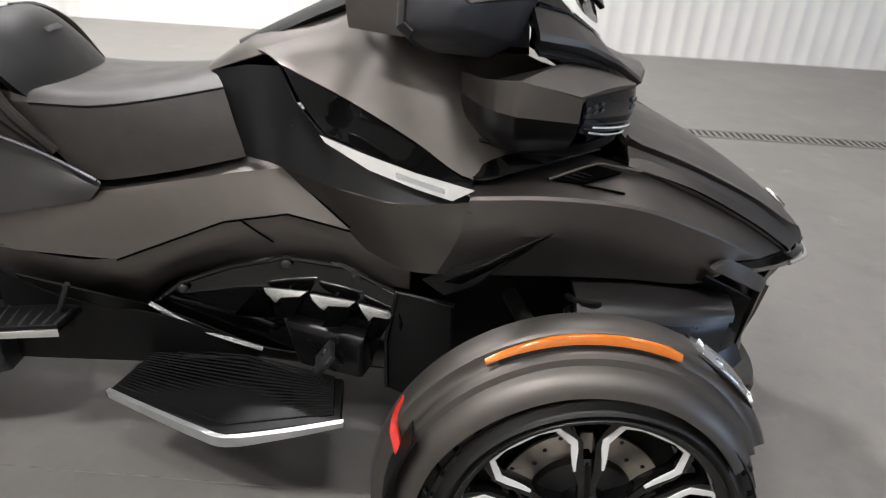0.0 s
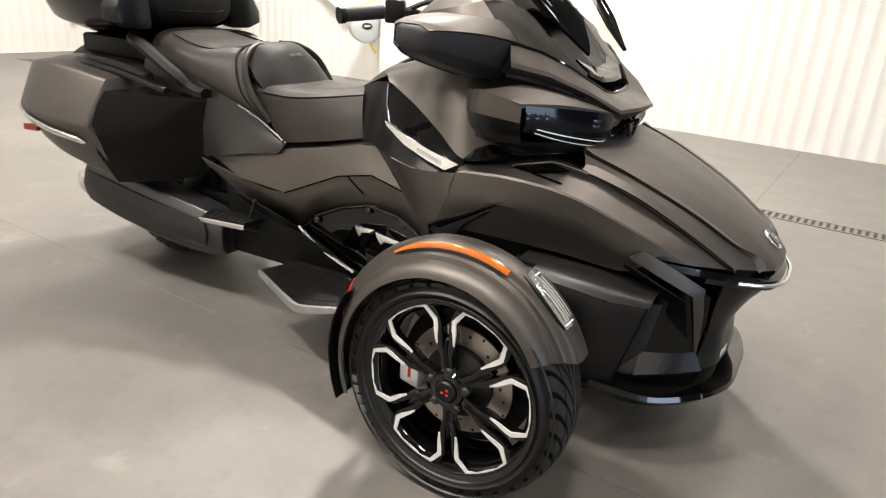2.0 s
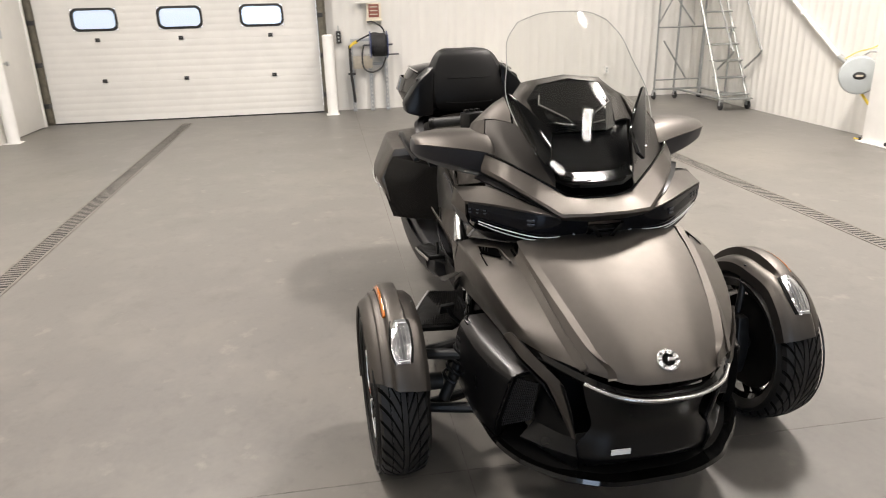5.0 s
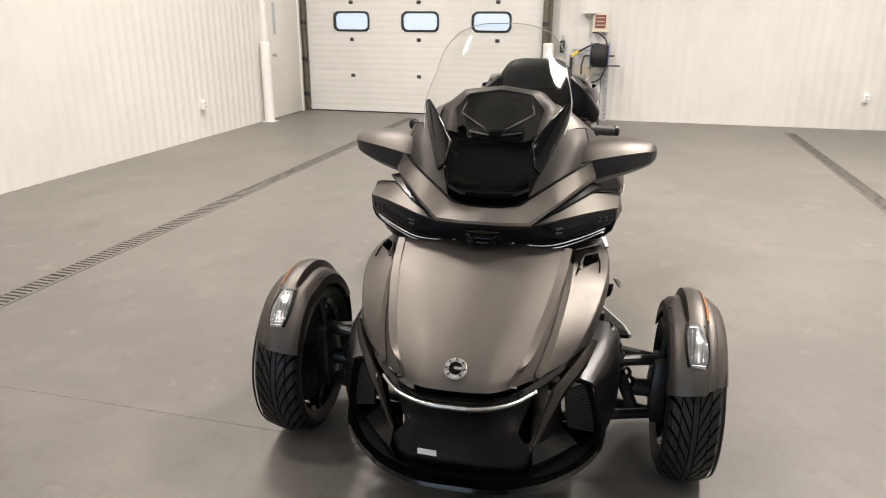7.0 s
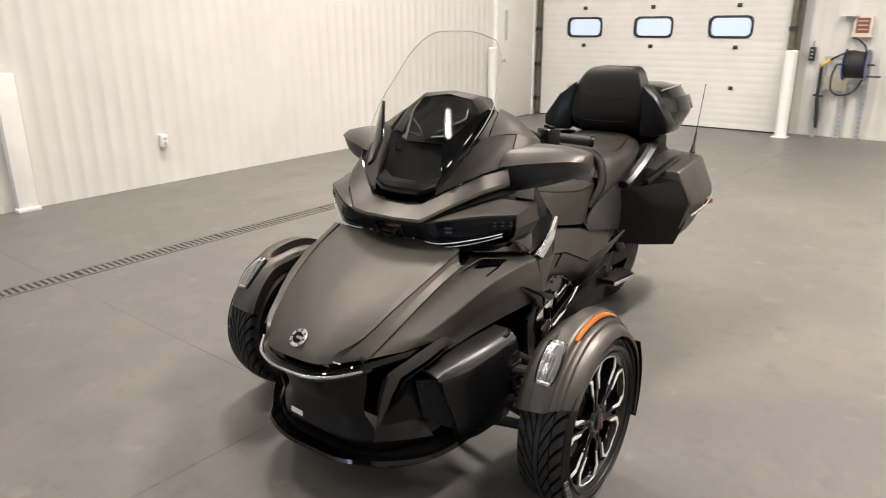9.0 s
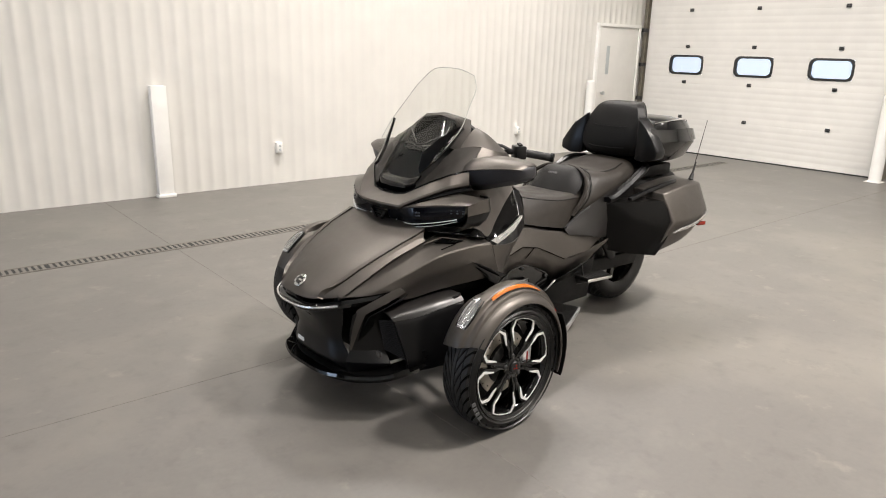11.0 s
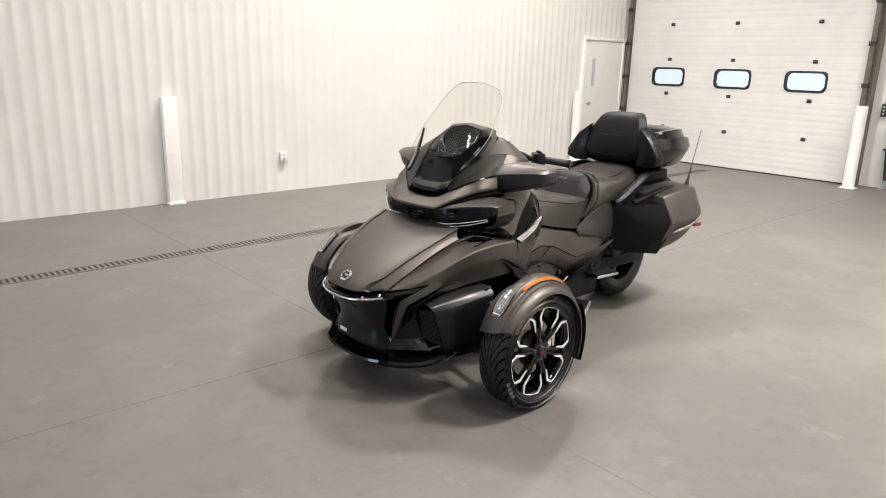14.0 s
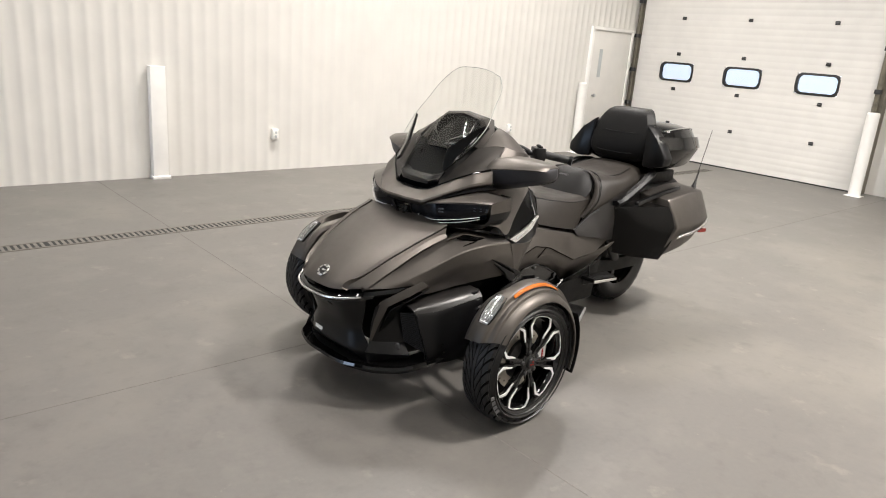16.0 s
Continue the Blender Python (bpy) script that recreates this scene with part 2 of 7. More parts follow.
def drain(y, name, w=0.13):
    """A long trench drain with a slotted steel grate in one metre lengths."""
    ob = thing(name, "long trench drain with slotted dark steel grates in the floor", "drain", group="floor drains")
    ob.matrix_basis = pose(0, y, 0)
    part("trench", box((X0 + 0.6, -w / 2, -0.02), (6.0, w / 2, 0.0015)), M_PIT, ob)
    bm = bmesh.new()
    for s in (-1, 1):
        add_box(bm, (X0 + 0.6, s * w / 2 - 0.009, -0.01), (6.0, s * w / 2 + 0.009, 0.004))
    part("rim", bm, M_GRATE, ob)
    x = X0 + 0.6
    while x < 5.9:
        gm = bmesh.new()
        for k in range(25):
            xa = x + 0.01 + k * 0.0395
            vs = [gm.verts.new(p) for p in ((xa, -w / 2 + 0.012, 0.0035), (xa + 0.021, -w / 2 + 0.012, 0.0035), (xa + 0.021, w / 2 - 0.012, 0.0035), (xa, w / 2 - 0.012, 0.0035))]
            gm.faces.new(vs)
        part("grate", gm, M_GRATE, ob)
        x += 1.0
    return ob


drain(-2.750, "floor_drain")
drain(2.515, "floor_drain")


# overhead door
def overhead_door():
    ob = thing("overhead_door", "closed white sectional overhead door with three small windows", "door", kind="structure")
    ob.name = "door_1"
    xf = XD
    z = 0.012
    k = 0
    while z < DOOR_H - 0.1:
        bm = bmesh.new()
        ys = [DOOR_A + 0.005]
        holes = []
        if k == 2:
            holes = [(y - 0.29, y + 0.29, WIN_Z - 0.14, WIN_Z + 0.14) for y in WIN_Y]
        prof, n = [], 6
        h = 0.540
        for i in range(n):
            za = z + h * i / n
            prof += [(za + 0.004, 0.0), (za + h / n - 0.014, 0.0), (za + h / n - 0.005, -0.0012)]
        prof = [(z - 0.001, -0.0025)] + prof + [(z + h + 0.004, -0.0025)]
        cuts = sorted({DOOR_A + 0.005, DOOR_B - 0.005, *[v for hh in holes for v in hh[:2]]})
        for ya, yb in zip(cuts, cuts[1:]):
            hole = next((hh for hh in holes if abs(hh[0] - ya) < 1e-6), None)
            rows = [(zz, d) for zz, d in prof]
            if hole:
                for part_rows in ([r for r in rows if r[0] < hole[2]] + [(hole[2], 0.0)], [(hole[3], 0.0)] + [r for r in rows if r[0] > hole[3]]):
                    vs = [[bm.verts.new((xf + d, y, zz)) for zz, d in part_rows] for y in (ya, yb)]
                    for i in range(len(part_rows) - 1):
                        bm.faces.new((vs[0][i], vs[1][i], vs[1][i + 1], vs[0][i + 1]))
            else:
                vs = [[bm.verts.new((xf + d, y, zz)) for zz, d in rows] for y in (ya, yb)]
                for i in range(len(rows) - 1):
                    bm.faces.new((vs[0][i], vs[1][i], vs[1][i + 1], vs[0][i + 1]))
        bmesh.ops.recalc_face_normals(bm, faces=bm.faces[:])
        r = bmesh.ops.solidify(bm, geom=bm.faces[:], thickness=0.035)
        bmesh.ops.recalc_face_normals(bm, faces=bm.faces[:])
        bmesh.ops.translate(bm, vec=(xf - max(v.co.x for v in bm.verts), 0, 0), verts=bm.verts[:])
        part("panel", bm, M_DOORPAINT, ob, angle=25)
        z += 0.545
        k += 1
    part("bottom_seal", box((xf - 0.04, DOOR_A, 0.0), (xf + 0.004, DOOR_B, 0.018)), M_RUBBER, ob)
    for y in WIN_Y:
        w = part("window", rounded_ring(0.30, 0.15, 0.09, 0.032, 0.03), M_RUBBER, ob, "black rubber window frame", at=pose(xf - 0.012, y, WIN_Z))
        part("pane", rounded_plate(0.27, 0.12, 0.07, 0.006), M_PANE, w, at=pose(0.002, 0, 0))
    for i in range(5):
        for y in (-3.846, -2.759, -1.548):
            bm = box((xf - 0.002, y - 0.032, 0.545 + 0.545 * i), (xf + 0.012, y + 0.032, 0.595 + 0.545 * i), 0.004)
            add_tube(bm, [(xf + 0.014, y - 0.028, 0.570 + 0.545 * i), (xf + 0.014, y + 0.028, 0.570 + 0.545 * i)], 0.009, 8)
            part("hinge", bm, M_BOLT, ob, "dark steel hinge")
    return ob


def rounded_outline(w, h, r, n=6):
    pts = []
    for cx, cz, a0 in ((w - r, h - r, 0), (-w + r, h - r, 90), (-w + r, -h + r, 180), (w - r, -h + r, 270)):
        for k in range(n + 1):
            a = radians(a0 + 90 * k / n)
            pts.append((cx + r * math.cos(a), cz + r * math.sin(a)))
    return pts


def rounded_plate(w, h, r, t):
    bm = bmesh.new()
    o = rounded_outline(w, h, r)
    f = [bm.verts.new((t / 2, y, z)) for y, z in o]
    g = [bm.verts.new((-t / 2, y, z)) for y, z in o]
    bm.faces.new(f), bm.faces.new(list(reversed(g)))
    for i in range(len(o)):
        j = (i + 1) % len(o)
        bm.faces.new((f[i], g[i], g[j], f[j]))
    bmesh.ops.recalc_face_normals(bm, faces=bm.faces[:])
    return bm


def rounded_ring(w, h, r, width, t):
    bm = bmesh.new()
    o, i_ = rounded_outline(w, h, r), rounded_outline(w - width, h - width, r - width * 0.6)
    loops = [[bm.verts.new((x, y, z)) for y, z in oo] for oo, x in ((o, -t), (o, t * 0.6), (i_, t * 0.8), (i_, -t))]
    for a, b in zip(loops, loops[1:] + loops[:1]):
        for k in range(len(o)):
            j = (k + 1) % len(o)
            bm.faces.new((a[k], a[j], b[j], b[k]))
    bmesh.ops.recalc_face_normals(bm, faces=bm.faces[:])
    return bm


M_PANE = sheet_glass("window_pane", (0.88, 0.92, 0.96))
overhead_door()
# pale daylight outside the small windows
setting("backdrop", box((X0 - 2.6, -9.0, -0.4), (X0 - 2.5, 3.0, 4.5)), M_SKYLIGHT, "pale blue daylight outside the door windows", "backdrop")

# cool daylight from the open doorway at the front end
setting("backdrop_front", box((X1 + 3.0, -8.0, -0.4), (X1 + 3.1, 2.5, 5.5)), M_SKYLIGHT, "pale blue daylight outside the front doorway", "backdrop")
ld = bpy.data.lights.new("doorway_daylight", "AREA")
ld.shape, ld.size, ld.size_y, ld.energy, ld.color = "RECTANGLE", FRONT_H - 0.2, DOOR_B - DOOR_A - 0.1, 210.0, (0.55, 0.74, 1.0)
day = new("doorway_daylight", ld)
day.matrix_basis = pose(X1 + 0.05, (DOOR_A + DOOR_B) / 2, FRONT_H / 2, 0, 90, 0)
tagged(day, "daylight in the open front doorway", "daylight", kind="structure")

# door tracks with rollers
for y, s in ((DOOR_A - 0.03, 1), (DOOR_B + 0.05, -1)):
    tr = thing("door_track", "olive grey steel roller track beside the overhead door", "door track", group="door tracks")
    bm = box((XD + 0.012, y - 0.012, 0.05), (XD + 0.075, y + 0.012, 3.9), 0.003)
    add_box(bm, (XD + 0.06, y - 0.03, 0.05), (XD + 0.07, y + 0.03, 3.9), 0.003)
    part("rail", bm, M_OLIVE, tr)
    for i in range(7):
        z = 0.27 + 0.545 * i
        bm = box((XD + 0.005, y - 0.045, z - 0.03), (XD + 0.09, y + 0.03, z + 0.03), 0.004)
        part("bracket", bm, M_BOLT, tr)


def bollard(x, y, h, r, name="bollard", square=False):
    ob = thing(name, "white painted steel pipe bollard standing on the floor by the wall", "bollard", group="bollards", at=pose(x, y, 0))
    part("pipe", lathe([(r, 0.0), (r, h - 0.015), (r - 0.012, h), (0.001, h)], "z", 28), M_WHITE, ob)
    part("base_plate", box((-r - 0.02, -r - 0.02, 0), (r + 0.02, r + 0.02, 0.008), 0.002), M_WHITE, ob)
    return ob


bollard(-8.17, -0.76, 1.10, 0.075)
bollard(-7.06, -4.61, 1.11, 0.070)


def wall_post(x):
    ob = thing("wall_guard", "white painted steel channel standing against the ribbed wall", "wall guard", at=pose(x, Y0, 0))
    part("channel", box((-0.075, 0.018, 0), (0.075, 0.10, 1.107), 0.006), M_WHITE, ob)
    part("foot", box((-0.09, 0.018, 0), (0.09, 0.12, 0.03), 0.005), M_WHITE, ob)


wall_post(-0.44)


def outlet(p, rz):
    ob = thing("power_outlet", "white power outlet box on the ribbed wall", "outlet", group="power outlets", at=pose(*p, 0, 0, rz))
    part("box", box((-0.035, 0.0, -0.058), (0.035, 0.05, 0.058), 0.006), M_WHITE, ob)
    part("face", box((-0.028, 0.048, -0.048), (0.028, 0.055, 0.048), 0.003), M_WHITE, ob)
    for z in (-0.022, 0.022):
        part("socket", box((-0.014, 0.05, z - 0.013), (0.014, 0.058, z + 0.013), 0.003), M_GREYPLASTIC, ob)


outlet((-1.735, Y0, 0.41), 0)
outlet((-5.55, Y0, 0.407), 0)
outlet((X0, 3.50, 0.43), -90)


def side_door(xa, xb, h=1.93):
    """A steel personnel door in the side wall, set flush on the ribs."""
    ob = thing("door_2", "closed white steel personnel door with a narrow vision pane", "door", kind="structure")
    y = Y0 + 0.02
    part("leaf", box((xa, y, 0.01), (xb, y + 0.02, h), 0.003), M_DOORPAINT, ob)
    bm = bmesh.new()
    for lo, hi in (((xa - 0.05, y - 0.02, 0), (xa, y + 0.035, h + 0.05)), ((xb, y - 0.02, 0), (xb + 0.05, y + 0.035, h + 0.05)), ((xa, y - 0.02, h), (xb, y + 0.035, h + 0.05))):
        add_box(bm, lo, hi, 0.004)
    part("frame", bm, M_WHITE, ob)
    xs = xb - 0.24
    part("vision_pane", box((xs - 0.04, y + 0.018, 1.20), (xs + 0.04, y + 0.024, 1.64), 0.002), M_GREYPLASTIC, ob, "grey narrow glass pane")
    bm = tube([(xb - 0.13, y + 0.02, 0.91), (xb - 0.13, y + 0.06, 0.91)], 0.012, 10)
    add_tube(bm, [(xb - 0.13, y + 0.06, 0.91), (xb - 0.13, y + 0.085, 0.91)], 0.028, 14)
    part("knob", bm, M_GALV, ob)


side_door(-8.27, -7.26)


# ceiling lamps: long flat fixtures in two rows
def ceiling_lamp(x, y, watts):
    ob = thing("ceiling_light", "flat white ceiling light fixture switched on", "ceiling light", group="ceiling lights", at=pose(x, y, H - 0.25))
    part("housing", box((-0.45, -0.23, 0.0), (0.45, 0.23, 0.07), 0.01), M_WHITE, ob)
    part("diffuser", box((-0.425, -0.20, -0.012), (0.425, 0.20, 0.002), 0.003), M_LAMP, ob)
    for s in (-0.3, 0.3):
        part("hanger", tube([(s, 0, 0.07), (s, 0, 0.25)], 0.006, 6), M_GALV, ob)
    ld = bpy.data.lights.new("ceiling_lamp", "AREA")
    ld.shape, ld.size, ld.size_y, ld.energy, ld.color = "RECTANGLE", 0.85, 0.4, watts, (1.0, 0.94, 0.86)
    ld.spread = radians(128)
    lo = new("ceiling_lamp", ld)
    lo.matrix_basis = pose(x, y, H - 0.275)
    tagged(lo, "light of the ceiling fixture", "lamp", kind="structure")


# the tubes towards the open end are weaker
for lx, right, left in ((-5.6, 1.24, 1.38), (-2.5, 1.42, 2.85), (0.6, 0.64, 0.60), (3.7, 0.26, 0.20), (6.8, 0.30, 0.30)):
    ceiling_lamp(lx, -2.8, LAMP_W * right)
    ceiling_lamp(lx, 2.8, LAMP_W * left)

# ---- the three-wheeled motorcycle ----
# Its own axes: x ahead from the front axle, y to its left, z up from the floor.
M_BODY = mat("satin_graphite_paint", (0.094, 0.085, 0.0765), 0.46, metal=0.90, spec=0.9, var=0.03, scale=40, bump=0.02, bscale=900, rvar=0.03)
M_DARK = mat("matte_black_plastic", (0.0035, 0.0034, 0.0033), 0.5, spec=0.14, var=0.12, scale=40, bump=0.1, bscale=700, rvar=0.05)
M_SATIN = mat("satin_black_plastic", (0.0030, 0.0030, 0.0033), 0.33, spec=0.30, var=0.1, scale=20, rvar=0.06)
M_GLOSS = mat("gloss_black_plastic", (0.0025, 0.0025, 0.0025), 0.06, spec=0.5, var=0.1, scale=15)
M_INNER = mat("dark_graphite_plastic", (0.046, 0.042, 0.038), 0.50, metal=0.75, var=0.04, scale=30, rvar=0.04)
# dark plastic of the ducts; also serves as painted shade on the tail panel
M_DUCT = mat("smooth_dark_duct_and_shade", (0.011, 0.010, 0.0095), 0.34, spec=0.5, var=0.1, scale=30, bump=0.06, bscale=700, rvar=0.05)
M_PRINT = mat("dull_silver_print", (0.16, 0.16, 0.165), 0.45, metal=0.5, var=0.05, scale=60)
# dimmer, bluer graphite: the sheen of daylight is in the base colour
M_MIRRORLOW = mat("graphite_with_cool_sheen", (0.046, 0.046, 0.051), 0.44, metal=0.6, var=0.04, scale=30, rvar=0.04)
M_SEAT = mat("black_vinyl", (0.023, 0.0198, 0.0168), 0.46, spec=0.20, var=0.12, scale=25, bump=0.14, bscale=320, rvar=0.06)
M_SEATDK = mat("black_vinyl_matte", (0.004, 0.0038, 0.0036), 0.45, spec=0.18, var=0.12, scale=25, bump=0.5, bscale=420)
M_TYRE = mat("tyre_rubber", (0.0055, 0.0053, 0.005), 0.40, var=0.2, scale=18, bump=0.15, bscale=200, rvar=0.08, spec=0.4)
M_TREAD = mat("tread_rubber", (0.0125, 0.0121, 0.0118), 0.55, var=0.15, scale=25, bump=0.2, bscale=300, rvar=0.1, spec=0.35)
# rubber blackened to paint the shade between the tread blocks
M_GROOVE = mat("tread_groove_shade", (0.0022, 0.0022, 0.0022), 0.9, spec=0.1)
M_ALU = mat("machined_aluminium", (0.82, 0.82, 0.81), 0.35, metal=0.45, var=0.05, scale=30)
M_CHROME = mat("bright_chrome", (0.75, 0.75, 0.74), 0.16, metal=1.0, var=0.03, scale=20)
M_DISC = mat("brake_disc_steel", (0.50, 0.46, 0.40), 0.35, metal=0.9, var=0.1, scale=40)
M_STEELDK = mat("dark_steel", (0.035, 0.035, 0.035), 0.42, metal=0.6, var=0.2, scale=30)
M_ORANGE = mat("amber_lens", (0.42, 0.11, 0.004), 0.14, var=0.06, scale=60, coat=0.5, bump=0.08, bscale=240)
M_RED = mat("red_reflector", (0.45, 0.022, 0.014), 0.15, var=0.15, scale=90, coat=0.4)
M_TAILRED = mat("dark_red_lens", (0.16, 0.012, 0.008), 0.15, var=0.15, scale=90, coat=0.3)
M_LENS = mat("dark_lamp_lens", (0.004, 0.0045, 0.0065), 0.08, spec=0.25, var=0.3, scale=18)
M_LAMPCELL = mat("smoked_lamp_cell", (0.09, 0.10, 0.12), 0.2, metal=0.8, var=0.5, scale=120, bump=0.5, bscale=200)
M_CLEARLAMP = mat("clear_lamp_lens", (0.38, 0.385, 0.39), 0.16, metal=0.8, var=0.35, scale=60, coat=0.8, bump=0.5, bscale=90)
M_DRL = mat("white_light_pipe", (0.85, 0.86, 0.86), 0.15, coat=0.5, var=0.04, scale=40)
M_SILVERTRIM = mat("silver_trim", (0.62, 0.62, 0.61), 0.26, metal=0.9, var=0.05, scale=30)
M_EXHAUST = mat("dark_exhaust_shell", (0.07, 0.07, 0.074), 0.36, metal=0.8, var=0.1, scale=12)
M_SCREEN = sheet_glass("clear_windscreen", (0.93, 0.935, 0.92))
M_SCREENEDGE = mat("polished_screen_edge", (0.34, 0.35, 0.33), 0.3, var=0.05, scale=30)
# near-black colour for panel gaps and for shade painted in recesses
M_GAPSHADE = mat("gap_and_recess_shade", (0.002, 0.002, 0.002), 1.0, spec=0.0)
M_GRILLE = mat("radiator_mesh", (0.016, 0.016, 0.017), 0.6, spec=0.12, var=0.4, scale=160)

vehicle = thing("motorcycle", "dark graphite three-wheeled touring motorcycle parked on the grey floor", "motorcycle", at=pose(0, 0, 0, 0, 0, TURN))


def curve_rows(rows, n, smooth):
    return [spline(r, n) if smooth else polyline(r, n) for r in rows]


def surface(rows, nu=4, nv=4, su=True, sv=True):
    """A grid through rows of control points: nv steps along each row, nu from row to row."""
    along = curve_rows(rows, nv, sv)
    cols = curve_rows([list(c) for c in zip(*along)], nu, su)
    return [list(r) for r in zip(*cols)]


def crisp(rows, cols, near=0.10):
    """Doubles the control points in the columns given, so that a ridge or a fold there stays sharp."""
    out = []
    for r in rows:
        q = []
        for i, p in enumerate(r):
            if i in cols:
                v = Vector(p)
                q += [tuple(v.lerp(Vector(r[i - 1]), near)), tuple(v.lerp(Vector(r[i + 1]), near))]
            else:
                q.append(p)
        out.append(q)
    return out


def mirror_rows(rows):
    """Rows from the middle plane outwards, made whole across it."""
    return [[(x, -y, z) for x, y, z in reversed(r[1:])] + list(r) for r in rows]


def skin(grid, thick=0.004, bm=None):
    """A sheet with thickness over a grid of points."""
    bm = bm or bmesh.new()
    vs = [[bm.verts.new(p) for p in r] for r in grid]
    fs = []
    for a, b in zip(vs, vs[1:]):
        for i in range(len(a) - 1):
            q = []
            for v in (a[i], a[i + 1], b[i + 1], b[i]):
                if all((v.co - w.co).length > 1e-5 for w in q):
                    q.append(v)
            if len(q) >= 3:
                fs.append(bm.faces.new(q))
    bmesh.ops.recalc_face_normals(bm, faces=fs)
    return bm, fs


def shell(rows, mirror=False, nu=4, nv=4, su=True, sv=True, thick=0.005, inner=None):
    """A bodywork panel. inner: a point on its hidden side, away from which the outer face looks."""
    if mirror:
        rows = mirror_rows(rows)
    bm, fs = skin(surface(rows, nu, nv, su, sv))
    c = Vector(inner if inner is not None else (-0.5, 0, 0.45))
    tot = sum((f.normal.dot(f.calc_center_median() - c) * f.calc_area() for f in fs))
    if tot < 0:
        bmesh.ops.reverse_faces(bm, faces=fs)
    bm.normal_update()
    if thick:
        off = {v: v.co - v.normal * thick for v in bm.verts}
        top = list(bm.verts)
        low = {v: bm.verts.new(off[v]) for v in top}
        edges = [e for e in bm.edges if len(e.link_faces) == 1]
        for f in fs:
            bm.faces.new([low[v] for v in reversed(f.verts)])
        for e in edges:
            f = e.link_faces[0]
            a, b = e.verts
            ls = [l for l in f.loops if l.edge == e][0]
            a, b = ls.vert, ls.link_loop_next.vert
            bm.faces.new((b, a, low[a], low[b]))
    return bm


def loft(sections, nu=4, nv=3, su=True, sv=False, cap=True):
    """A closed body through loops of points."""
    loops = [polyline(s + [s[0]], nv)[:-1] if not sv else closed_spline(s, nv) for s in sections]
    cols = [spline(c, nu) if su else polyline(c, nu) for c in zip(*loops)]
    rows = [list(r) for r in zip(*cols)]
    bm = bmesh.new()
    vs = [[bm.verts.new(p) for p in r] for r in rows]
    n = len(vs[0])
    for a, b in zip(vs, vs[1:]):
        for k in range(n):
            bm.faces.new((a[k], a[(k + 1) % n], b[(k + 1) % n], b[k]))
    if cap:
        bm.faces.new(vs[0]), bm.faces.new(vs[-1])
    bmesh.ops.recalc_face_normals(bm, faces=bm.faces[:])
    return bm


def closed_spline(pts, n):
    P = [Vector(p) for p in pts]
    k = len(P)
    out = []
    for i in range(k):
        p0, p1, p2, p3 = P[i - 1], P[i], P[(i + 1) % k], P[(i + 2) % k]
        for j in range(n):
            t = j / n
            out.append(0.5 * ((2 * p1) + (p2 - p0) * t + (2 * p0 - 5 * p1 + 4 * p2 - p3) * t * t + (3 * p1 - p0 - 3 * p2 + p3) * t ** 3))
    return out


def soften(bm, width=0.006, angle=35, seg=2):
    bm.normal_update()
    es = [e for e in bm.edges if len(e.link_faces) == 2 and e.calc_face_angle(0) > radians(angle)]
    bmesh.ops.bevel(bm, geom=es, offset=width, segments=seg, affect="EDGES", profile=0.5, clamp_overlap=True)
    return bm


def flip(s, pts):
    return [(x, y * s, z) for x, y, z in pts]


def flips(s, rows):
    return [flip(s, r) for r in rows]


def slab(outline, thick, bevel=0.0):
    """A plate from an outline of points, thickened along its normal to both sides."""
    bm = bmesh.new()
    P = [Vector(p) for p in outline]
    c = sum(P, Vector()) / len(P)
    nrm = sum(((P[i] - c).cross(P[(i + 1) % len(P)] - c) for i in range(len(P))), Vector()).normalized()
    a = [bm.verts.new(p + nrm * thick / 2) for p in P]
    b = [bm.verts.new(p - nrm * thick / 2) for p in P]
    bm.faces.new(a), bm.faces.new(list(reversed(b)))
    for i in range(len(P)):
        j = (i + 1) % len(P)
        bm.faces.new((a[i], b[i], b[j], a[j]))
    bmesh.ops.recalc_face_normals(bm, faces=bm.faces[:])
    if bevel:
        bmesh.ops.bevel(bm, geom=bm.edges[:], offset=bevel, segments=2, affect="EDGES", profile=0.5, clamp_overlap=True)
    return bm


